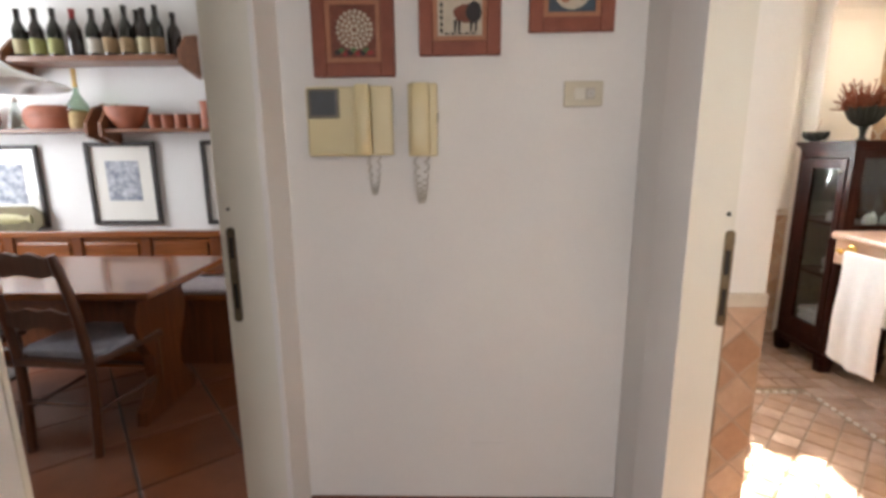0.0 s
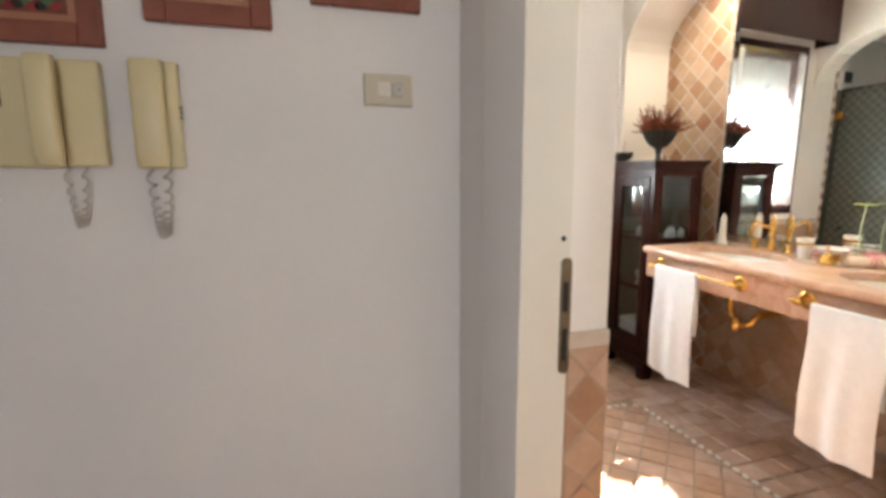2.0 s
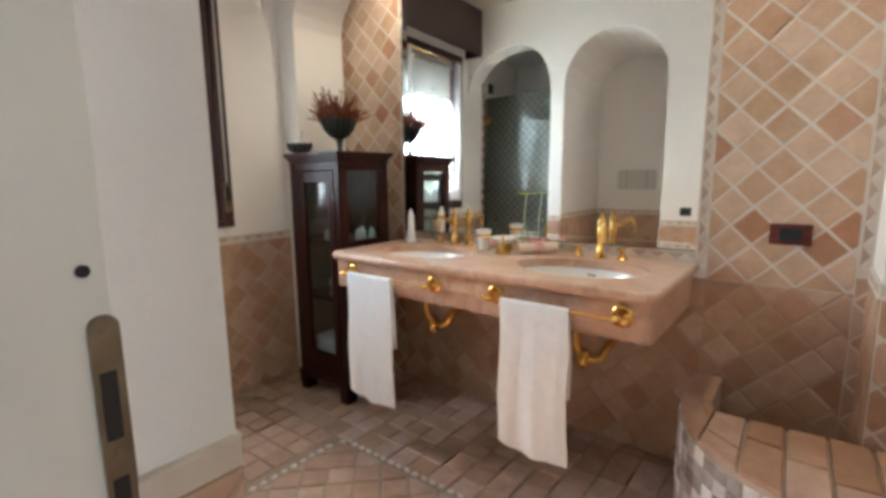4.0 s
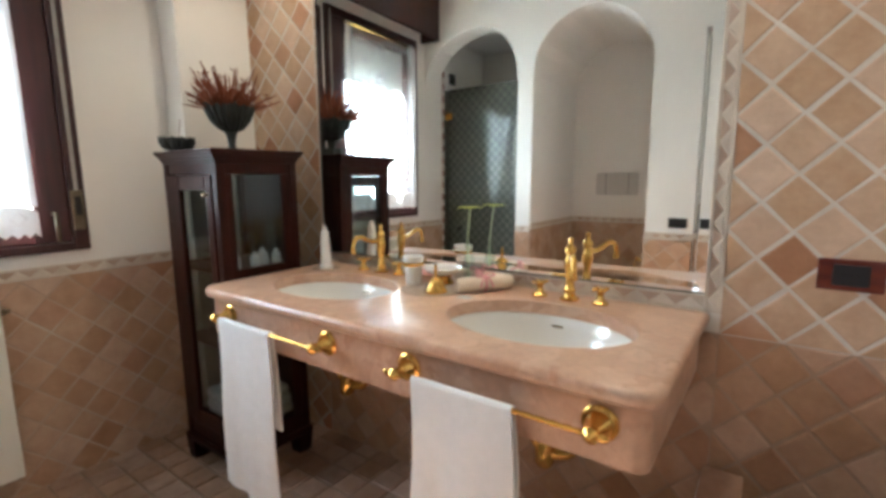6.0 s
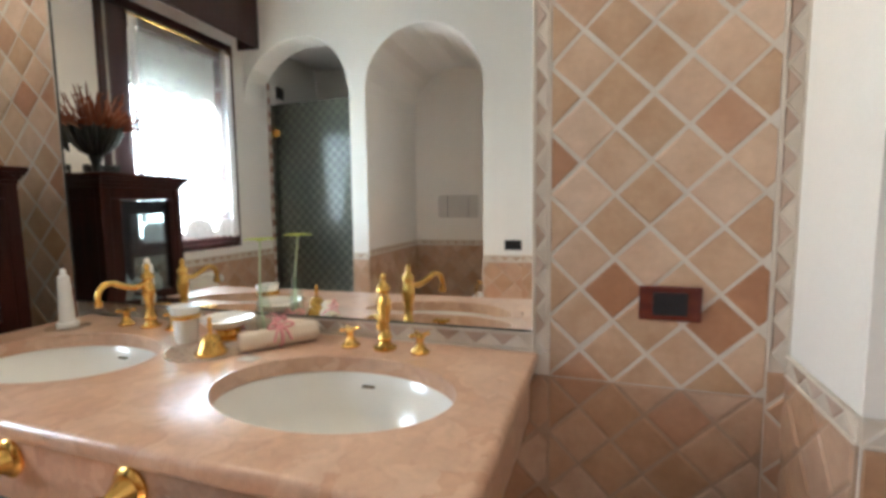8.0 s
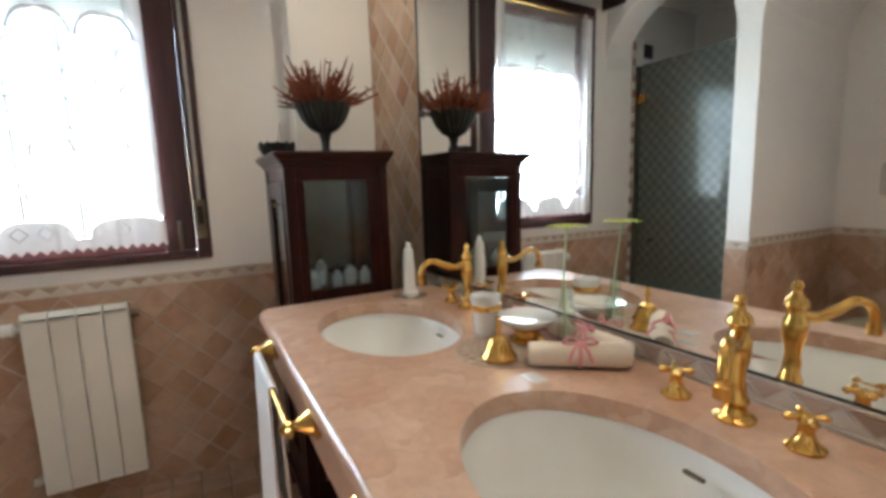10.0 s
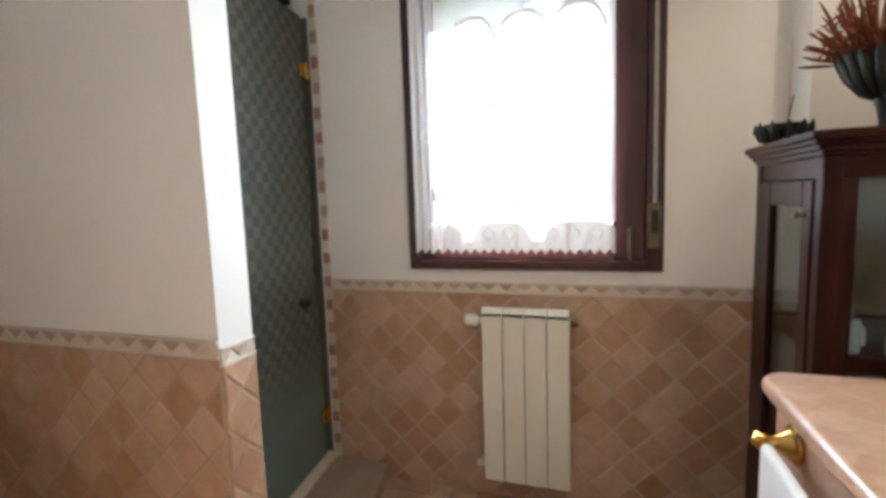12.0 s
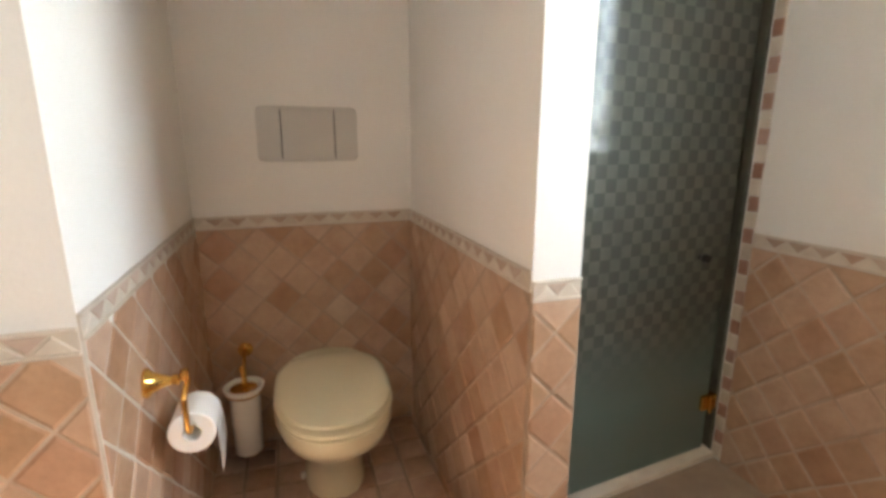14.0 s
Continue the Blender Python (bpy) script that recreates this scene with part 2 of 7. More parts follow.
# ---------------------------------------------------------------- builders


def part(name, bm, material, parent=None, label="", smooth=None):
    """Links a bmesh as one mesh object, under a thing or a part."""
    me = bpy.data.meshes.new(name)
    bmesh.ops.recalc_face_normals(bm, faces=bm.faces)
    bm.to_mesh(me)
    bm.free()
    me.materials.append(material)
    if smooth:
        me.shade_smooth()
        me.set_sharp_from_angle(angle=radians(smooth))
    ob = new(name, me)
    if parent is not None:
        ob.parent = parent
        if parent.type == "EMPTY":
            ob.matrix_parent_inverse = Matrix.Translation(-parent.matrix_basis.translation)
    if label:
        tagged(ob, label)
    return ob


def thing(name, at, label, category, group=""):
    ob = new(name)
    ob.empty_display_size = 0.05
    ob.matrix_basis = Matrix.Translation(at)
    return tagged(ob, label, category, group)


def structure(ob, label="", category=""):
    return tagged(ob, label, category, kind="structure")


def box(x0, y0, z0, x1, y1, z1, bevel=0.0, seg=2, bm=None):
    own = bm is None
    one = bmesh.new()
    bmesh.ops.create_cube(one, size=1)
    for v in one.verts:
        v.co = Vector((x0 + (v.co.x + 0.5) * (x1 - x0), y0 + (v.co.y + 0.5) * (y1 - y0), z0 + (v.co.z + 0.5) * (z1 - z0)))
    if bevel:
        bmesh.ops.bevel(one, geom=one.edges[:], offset=bevel, segments=seg, affect="EDGES", profile=0.5)
    if own:
        return one
    return merge(bm, one)


def merge(bm, other, m=None):
    """Adds a bmesh to another one, moved by m."""
    if m is not None:
        bmesh.ops.transform(other, matrix=m, verts=other.verts)
    me = bpy.data.meshes.new("tmp")
    other.to_mesh(me)
    other.free()
    bm.from_mesh(me)
    bpy.data.meshes.remove(me)
    return bm


def extrude_poly(points, axis, a, b, bevel=0.0):
    """A closed outline of (u, v) points, extruded along axis from a to b. axis x: (y, z); y: (x, z); z: (x, y)."""
    bm = bmesh.new()

    def co(p, w):
        return {"x": (w, p[0], p[1]), "y": (p[0], w, p[1]), "z": (p[0], p[1], w)}[axis]
    lo = [bm.verts.new(co(p, a)) for p in points]
    hi = [bm.verts.new(co(p, b)) for p in points]
    n = len(points)
    bm.faces.new(lo)
    bm.faces.new(hi[::-1])
    for i in range(n):
        bm.faces.new((lo[i], lo[(i + 1) % n], hi[(i + 1) % n], hi[i]))
    if bevel:
        caps = [e for f in bm.faces if len(f.verts) == n and n > 4 for e in f.edges] or bm.edges[:]
        bmesh.ops.bevel(bm, geom=list(set(caps)), offset=bevel, segments=2, affect="EDGES", profile=0.5)
    return bm


def lathe(profile, seg=24, at=(0, 0, 0), turn=None, sx=1.0, sy=1.0):
    """Turns (radius, height) points about z."""
    bm = bmesh.new()
    rings = []
    for r, z in profile:
        if r < 1e-5:
            rings.append([bm.verts.new((0, 0, z))])
        else:
            rings.append([bm.verts.new((sx * r * math.cos(2 * math.pi * i / seg), sy * r * math.sin(2 * math.pi * i / seg), z)) for i in range(seg)])
    for p, q in zip(rings, rings[1:]):
        for i in range(seg):
            j = (i + 1) % seg
            if len(p) == 1 and len(q) > 1:
                bm.faces.new((p[0], q[i], q[j]))
            elif len(q) == 1 and len(p) > 1:
                bm.faces.new((p[i], p[j], q[0]))
            elif len(p) > 1:
                bm.faces.new((p[i], p[j], q[j], q[i]))
    m = Matrix.Translation(at) @ (turn if turn is not None else Matrix.Identity(4))
    bmesh.ops.transform(bm, matrix=m, verts=bm.verts)
    return bm


def tube(points, radii, seg=10, twist=0.0):
    """A round bar along points; radii one number or one for each point."""
    pts = [Vector(p) for p in points]
    if not isinstance(radii, (list, tuple)):
        radii = [radii] * len(pts)
    bm = bmesh.new()
    rings, ref = [], None
    for i, p in enumerate(pts):
        d = (pts[min(i + 1, len(pts) - 1)] - pts[max(i - 1, 0)]).normalized()
        if ref is None:
            ref = d.orthogonal().normalized()
        ref = (ref - d * ref.dot(d)).normalized()
        side = d.cross(ref)
        rings.append([bm.verts.new(p + radii[i] * (math.cos(a) * ref + math.sin(a) * side)) for a in (2 * math.pi * k / seg + twist * i for k in range(seg))])
    for p, q in zip(rings, rings[1:]):
        for i in range(seg):
            bm.faces.new((p[i], p[(i + 1) % seg], q[(i + 1) % seg], q[i]))
    bm.faces.new(rings[0][::-1])
    bm.faces.new(rings[-1])
    return bm


def bend(points, n=8):
    """A smooth line (Catmull-Rom) through points."""
    P = [Vector(p) for p in points]
    P = [2 * P[0] - P[1]] + P + [2 * P[-1] - P[-2]]
    out = []
    for i in range(1, len(P) - 2):
        for k in range(n):
            t = k / n
            a, b, c, d = P[i - 1], P[i], P[i + 1], P[i + 2]
            out.append(0.5 * ((2 * b) + (c - a) * t + (2 * a - 5 * b + 4 * c - d) * t * t + (3 * b - a - 3 * c + d) * t ** 3))
    out.append(P[-2])
    return out


def rounded(x0, y0, x1, y1, r, n=6):
    """A rectangle's outline with rounded corners."""
    out = []
    for cx, cy, a0 in ((x1 - r, y1 - r, 0), (x0 + r, y1 - r, 90), (x0 + r, y0 + r, 180), (x1 - r, y0 + r, 270)):
        for k in range(n + 1):
            a = radians(a0 + 90 * k / n)
            out.append((cx + r * math.cos(a), cy + r * math.sin(a)))
    return out


def arch(y0, y1, spring, rise, n=16):
    """Points of an arch from (y0, spring) over to (y1, spring)."""
    c, a = (y0 + y1) / 2, (y1 - y0) / 2
    return [(c - a * math.cos(math.pi * k / n), spring + rise * math.sin(math.pi * k / n)) for k in range(n + 1)]

# ---------------------------------------------------------------- the rooms
WX, EX, NY, SY = 1.425, 3.213, 3.692, 0.806  # bathroom faces: west, east alcove, north, south
HALL_Y, HALL_X0, HALL_X1 = 1.935, 0.0, 1.185
NICHE = (0.43, 1.965, 2.753)
SHOWER_Y = 2.868
WAIN = 0.85  # under the frieze
TOP = 2.72

floor = structure(part("floor", box(0.3, SY - 0.15, -0.12, 3.4, NY + 0.2, -0.004), GROUT_FLOOR), "brown grouted bathroom floor with small square clay tiles", "floor")
hall_floor = structure(part("floor_hall", box(-0.15, -2.4, -0.12, 1.2, 1.99, -0.003), mat("hall_floor", (0.22, 0.075, 0.035), (0.16, 0.05, 0.025), rough=0.35, scale=6)), "dark red terracotta hall floor", "floor")
structure(part("ceiling", box(-3.5, -2.5, 2.72, 3.5, 4.0, 2.9), CEILING), "beige painted ceiling", "ceiling")

# west wall of the bathroom with the door opening
door_y0, door_y1, door_z = 0.86, 1.69, 2.10
outline = [(SY - 0.1, 0), (door_y0, 0), (door_y0, door_z), (door_y1, door_z), (door_y1, 0), (HALL_Y, 0), (HALL_Y, TOP), (SY - 0.1, TOP)]
wall_west = structure(part("wall_west", extrude_poly(outline, "x", HALL_X1, WX), PLASTER), "white plaster wall with a doorway and tiled dado", "wall")
# block with the two vaulted niches: toilet and shower
outline = [(HALL_Y, -0.004), (NICHE[1], -0.004)] + arch(NICHE[1], NICHE[2], 1.97, 0.39) + [(NICHE[2], -0.004), (SHOWER_Y, -0.004), (SHOWER_Y, TOP), (HALL_Y, TOP)]
bm = extrude_poly(outline, "x", NICHE[0], WX)
# a thinner arch in front of the taller shower
outline = [(3.20 - (0.3315 if k < 8 else NY - 3.2005) * math.cos(math.pi * k / 16), 1.95 + 0.41 * math.sin(math.pi * k / 16)) for k in range(17)] + [(NY - 0.0005, TOP), (SHOWER_Y + 0.0005, TOP)]
merge(bm, extrude_poly(outline, "x", 1.225, WX))
box(NICHE[0], SHOWER_Y + 0.0005, 2.44, 1.2245, NY - 0.0005, TOP, bm=bm)
wall_niches = structure(part("wall_niches", bm, PLASTER), "white plaster wall with two arched niches", "wall")
structure(part("wall_niche_back", box(0.30, HALL_Y, -0.004, NICHE[0], NY + 0.02, TOP), PLASTER), "plaster wall behind the toilet and shower", "wall")
wall_niche_back = bpy.data.objects["wall_niche_back"]
wall_hall = structure(part("wall_hall", box(-0.15, HALL_Y, -0.004, 0.30, HALL_Y + 0.1, TOP), PLASTER_HALL), "white hall wall", "wall")
structure(part("wall_hall_face", box(HALL_X0, HALL_Y - 0.006, -0.003, HALL_X1, HALL_Y, TOP), PLASTER_HALL), "warm white painted hall wall with pictures and door phones", "wall")
# plaster returns between the hall wall and the two door linings
structure(part("wall_return", extrude_poly([(1.134, HALL_Y - 0.0065), (1.148, 1.80), (1.1835, 1.672), (1.1848, 1.672), (1.1848, HALL_Y - 0.0065)], "z", -0.003, TOP), PLASTER_HALL), "white plaster return beside the bathroom door frame", "wall")
structure(part("wall_return", extrude_poly([(-0.0185, 1.797), (0.0, 1.797), (0.016, HALL_Y - 0.0065), (0.0002, HALL_Y - 0.0065), (0.0002, 1.8118), (-0.0185, 1.8118)], "z", -0.003, TOP), PLASTER_HALL), "white plaster return beside the kitchen door frame", "wall")

# north wall with the window
WIN = (1.548, 2.50, 0.947, 2.30)
bm = bmesh.new()
for b in ((0.30, NY, -0.004, WIN[0], NY + 0.3, TOP), (WIN[1], NY, -0.004, 2.87, NY + 0.3, TOP), (WIN[0], NY, -0.004, WIN[1], NY + 0.3, WIN[2]), (WIN[0], NY, WIN[3], WIN[1], NY + 0.3, TOP)):
    box(*b, bm=bm)
wall_north = structure(part("wall_north", bm, PLASTER), "white plaster wall with a window and tiled dado", "wall")

# east wall: arched alcove with tiled back
AL = (0.982, 3.54, 2.86)  # south reveal, north reveal, front face
bm = box(EX + 0.035, SY - 0.1, -0.004, EX + 0.16, NY + 0.3, TOP)
for y0, z0, y1, z1 in ((SY - 0.1, -0.004, 1.494, TOP), (3.013, -0.004, NY + 0.3, TOP), (1.494, -0.004, 3.013, 0.900), (1.494, 2.306, 3.013, TOP)):
    box(EX, y0, z0, EX + 0.0348, y1, z1, bm=bm)
wall_east = structure(part("wall_east", bm, PLASTER), "alcove wall of diagonal clay tiles round the mirror", "wall")
outline = [(SY - 0.1, -0.004), (AL[0], -0.004)] + arch(AL[0], AL[1], 2.06, 0.50, 24) + [(AL[1], -0.004), (NY + 0.02, -0.004), (NY + 0.02, TOP), (SY - 0.1, TOP)]
bm = extrude_poly(outline, "x", AL[2], EX)
for v in bm.verts:  # the south pier stands a little further back
    if v.co.x < 3 and v.co.y < 2:
        v.co.x = 2.925
wall_arch = structure(part("wall_arch", bm, PLASTER), "white plaster arch over the washstand alcove", "wall")
wall_south = structure(part("wall_south", box(HALL_X1, SY - 0.15, -0.004, AL[2] + 0.1, SY, TOP), PLASTER), "white plaster wall with tiled dado", "wall")

# hall and kitchen shells
kdoor_y0, kdoor_y1 = 0.92, 1.812
outline = [(-2.5, -0.003), (kdoor_y0, -0.003), (kdoor_y0, 2.1), (kdoor_y1, 2.1), (kdoor_y1, -0.003), (HALL_Y, -0.003), (HALL_Y, TOP), (-2.5, TOP)]
structure(part("wall_kitchen", extrude_poly(outline, "x", -0.15, HALL_X0), PLASTER_HALL), "white wall with the kitchen doorway", "wall")
structure(part("wall_hall_east", box(HALL_X1, -2.5, -0.003, HALL_X1 + 0.15, SY - 0.1, TOP), PLASTER_HALL), "white hall wall", "wall")
structure(part("wall_hall_south", box(-0.15, -2.6, -0.003, HALL_X1 + 0.15, -2.45, TOP), PLASTER_HALL), "white hall wall", "wall")
KY = 3.50
wall_kitchen_back = structure(part("wall_kitchen_back", box(-3.5, KY, -0.003, -0.02, KY + 0.12, TOP), mat("kitchen_paint", (0.80, 0.79, 0.78), (0.77, 0.76, 0.75), rough=0.8, scale=2, vary=0.02)), "white kitchen wall with shelves and prints", "wall")
structure(part("wall_kitchen_east", box(-0.15, HALL_Y, -0.003, -0.02, KY, TOP), PLASTER_HALL), "white kitchen wall", "wall")
structure(part("wall_kitchen_west", box(-3.55, -2.5, -0.003, -3.45, KY + 0.1, TOP), PLASTER_HALL), "white kitchen wall", "wall")
structure(part("wall_kitchen_south", box(-3.5, -2.6, -0.003, -0.15, -2.5, TOP), PLASTER_HALL), "white kitchen wall", "wall")
kitchen_floor = structure(part("floor_kitchen", box(-3.5, -2.5, -0.12, -0.15, KY, -0.006), mat("kitchen_grout", (0.10, 0.08, 0.07), (0.07, 0.055, 0.05), rough=0.8)), "terracotta kitchen floor of large tiles with dark joints", "floor")
structure(part("ground", box(-60, 4.2, -1.2, 60, 120, -1.0), mat("garden_ground", (0.30, 0.28, 0.22), (0.2, 0.2, 0.13), rough=0.9, scale=0.5)), "pale garden ground outside the window", "ground")

# ---------------------------------------------------------------- door linings


def lining(name, xa, xb, y, into, z1, label):
    """A white lacquered jamb facing along y with casings; into: +1 where the wall lies at greater y."""
    jamb = structure(part(name, box(min(xa, xb), min(y, y + into * 0.012), -0.003, max(xa, xb), max(y, y + into * 0.012), z1, 0.002), LACQUER), label, "door frame")
    return jamb


door_1 = lining("door_1", 1.186, 1.311, 1.678, 1, 2.09, "white lacquered door frame with brass strike plate")
part("casing_top", box(1.158, 0.80, 2.0905, 1.1845, 1.678, 2.17, 0.004), LACQUER, door_1)
part("head", box(1.186, 0.874, 2.085, 1.311, 1.677, 2.098, 0.002), LACQUER, door_1)
part("far_jamb", box(1.170, 0.862, -0.003, 1.311, 0.874, 2.09, 0.002), LACQUER, door_1)
part("casing", box(1.158, 0.80, -0.003, 1.1845, 0.861, 2.09, 0.004), LACQUER, door_1)
strike = part("strike_plate", extrude_poly([(x, z) for x, z in rounded(1.288, 0.806, 1.314, 1.080, 0.012)], "y", 1.6745, 1.679), BRASS_OLD, door_1, "tarnished brass strike plate")
for z0, z1 in ((0.955, 1.025), (0.838, 0.915)):
    part("keeper_hole", box(1.2925, 1.6738, z0, 1.307, 1.676, z1, 0.001), DARK, strike)
for z in (1.065, 0.94, 0.82):
    part("screw", lathe([(0, 0), (0.004, 0), (0.003, 0.0015), (0, 0.0018)], 10, (1.301, 1.6745, z), Matrix.Rotation(radians(90), 4, "X")), BRASS_OLD, strike)
part("bolt_hole", lathe([(0.006, 0), (0.006, 0.002), (0.0035, 0.002), (0.0, 0.0005)], 14, (1.291, 1.678, 1.124), Matrix.Rotation(radians(90), 4, "X")), DARK, door_1)

door_2 = lining("door_2", -0.16, -0.019, 1.80, 1, 2.09, "white lacquered kitchen door frame")
part("head", box(-0.15, 0.932, 2.085, 0.0, 1.80, 2.098, 0.002), LACQUER, door_2)
part("far_jamb", box(-0.16, 0.922, -0.003, -0.0005, 0.932, 2.09, 0.002), LACQUER, door_2)
strike = part("strike_plate", extrude_poly(rounded(-0.140, 0.775, -0.114, 1.075, 0.012), "y", 1.796, 1.801), BRASS_OLD, door_2, "tarnished brass strike plate")
for z0, z1 in ((0.98, 1.045), (0.82, 0.90)):
    part("keeper_hole", box(-0.133, 1.7952, z0, -0.121, 1.7975, z1, 0.001), DARK, strike)
part("bolt_hole", lathe([(0.005, 0), (0.005, 0.002), (0.003, 0.002), (0.0, 0.0005)], 14, (-0.128, 1.80, 1.131), Matrix.Rotation(radians(90), 4, "X")), DARK, door_2)
structure(part("baseboard", box(0.018, HALL_Y - 0.018, -0.003, 1.132, HALL_Y - 0.0066, 0.045, 0.003), mat("skirting_clay", (0.20, 0.06, 0.035), (0.15, 0.045, 0.025), rough=0.35)), "dark red clay skirting along the hall wall", "baseboard")

# ---------------------------------------------------------------- washstand
VY0, VY1, VX, VZ = 1.485, 2.985, 2.588, 0.857
SINKS = ((2.868, 2.600), (2.878, 1.845))
SA, SB = 0.252, 0.176


def holed_slab(outer, holes, z0, z1, soft):
    """A flat slab with holes; its outer top and bottom rims rounded."""
    bm = bmesh.new()
    loops = []
    for pts in (outer, *holes):
        vs = [bm.verts.new((x, y, z1)) for x, y in pts]
        loops.append([bm.edges.new((vs[i], vs[(i + 1) % len(vs)])) for i in range(len(vs))])
    bmesh.ops.triangle_fill(bm, edges=[e for l in loops for e in l], use_beauty=True)
    out = bmesh.ops.extrude_face_region(bm, geom=bm.faces[:])
    low = [g for g in out["geom"] if isinstance(g, bmesh.types.BMVert)]
    for v in low:
        v.co.z = z0
    x0, x1 = min(p[0] for p in outer), max(p[0] for p in outer)
    y0, y1 = min(p[1] for p in outer), max(p[1] for p in outer)
    key = {(round(x, 4), round(y, 4)) for x, y in outer}
    rim = [e for e in bm.edges if abs(e.verts[0].co.z - e.verts[1].co.z) < 1e-5 and len(e.link_faces) == 2 and abs(e.link_faces[0].normal.z - e.link_faces[1].normal.z) > -5 and all((round(v.co.x, 4), round(v.co.y, 4)) in key for v in e.verts) and e.calc_face_angle(0) > 0.5]
    bmesh.ops.recalc_face_normals(bm, faces=bm.faces)
    rim = [e for e in rim if e.is_valid]
    if soft:
        bmesh.ops.bevel(bm, geom=rim, offset=soft, segments=4, affect="EDGES", profile=0.5)
    return bm


def oval(c, a, b, n=48):
    return [(c[0] + b * math.cos(2 * math.pi * k / n), c[1] + a * math.sin(2 * math.pi * k / n)) for k in range(n)]


corner = rounded(VX, VY0, EX + 0.3, VY1, 0.055)
outer = [(min(x, EX - 0.002), y) for x, y in corner if x < EX + 0.1] 
outer = [(EX - 0.002, VY1)] + [p for p in outer if p[0] < EX - 0.01] + [(EX - 0.002, VY0)]
washstand = thing("washstand", (2.9, 2.24, 0.6), "rose marble double washstand on the tiled wall", "washstand")
part("top", holed_slab(outer, [oval(c, SA, SB) for c in SINKS], VZ - 0.036, VZ, 0.014), MARBLE, washstand, smooth=40)
ap = rounded(VX + 0.028, VY0 + 0.02, EX + 0.3, VY1 - 0.02, 0.03)
ap = [(EX - 0.003, VY1 - 0.02)] + [p for p in ap if p[0] < EX] + [(EX - 0.003, VY0 + 0.02)]
inner = [(EX - 0.003, VY0 + 0.045), (VX + 0.053, VY0 + 0.045), (VX + 0.053, VY1 - 0.045), (EX - 0.003, VY1 - 0.045)]
part("apron", extrude_poly(ap + inner, "z", 0.690, VZ - 0.037), MARBLE, washstand, smooth=35)
for c in SINKS:
    prof = [(1.0, 0.0), (0.985, -0.004), (0.95, -0.03), (0.86, -0.085), (0.66, -0.125), (0.36, -0.146), (0.10, -0.152), (0.10, -0.156), (0.4, -0.152), (0.7, -0.132), (0.9, -0.09), (1.0, -0.03), (1.04, -0.004), (1.04, 0.0)]
    bowl = lathe([(r * 0.2, z) for r, z in prof], 48, (c[0], c[1], VZ - 0.037), sx=SB / 0.2 * 1.02, sy=SA / 0.2 * 1.02)
    basin = part("basin", bowl, CERAMIC, washstand, "white ceramic sunken basin", smooth=60)
    part("drain", lathe([(0, 0.004), (0.014, 0.005), (0.021, 0.003), (0.022, 0)], 20, (c[0], c[1], VZ - 0.19)), GOLD, basin, smooth=50)
    part("overflow", box(c[0] + 0.148, c[1] - 0.016, VZ - 0.062, c[0] + 0.156, c[1] + 0.016, VZ - 0.056, 0.002), BRASS_OLD, basin)
# drain traps under the basins
for c in SINKS:
    path = bend([(c[0], c[1], 0.69), (c[0], c[1], 0.56), (c[0] + 0.01, c[1] - 0.03, 0.50), (c[0] + 0.03, c[1] - 0.09, 0.50), (c[0] + 0.05, c[1] - 0.11, 0.545), (c[0] + 0.12, c[1] - 0.11, 0.55), (EX - 0.002, c[1] - 0.11, 0.55)], 6)
    trap = thing("drain_trap", (EX - 0.01, c[1], 0.55), "polished brass drain trap under the washstand", "pipe", "drain traps under the basins")
    part("pipe", tube(path, 0.017, 12), GOLD, trap, smooth=50)
    part("bottle", lathe([(0, 0.455), (0.02, 0.455), (0.026, 0.465), (0.026, 0.52), (0.018, 0.53), (0, 0.53)], 18, (c[0] + 0.01, c[1] - 0.03, 0)), GOLD, trap, smooth=40)
    part("collar", lathe([(0.017, 0), (0.034, 0), (0.030, 0.008), (0.017, 0.012)], 18, (EX - 0.001, c[1] - 0.11, 0.55), Matrix.Rotation(radians(-90), 4, "Y")), GOLD, trap, smooth=40)


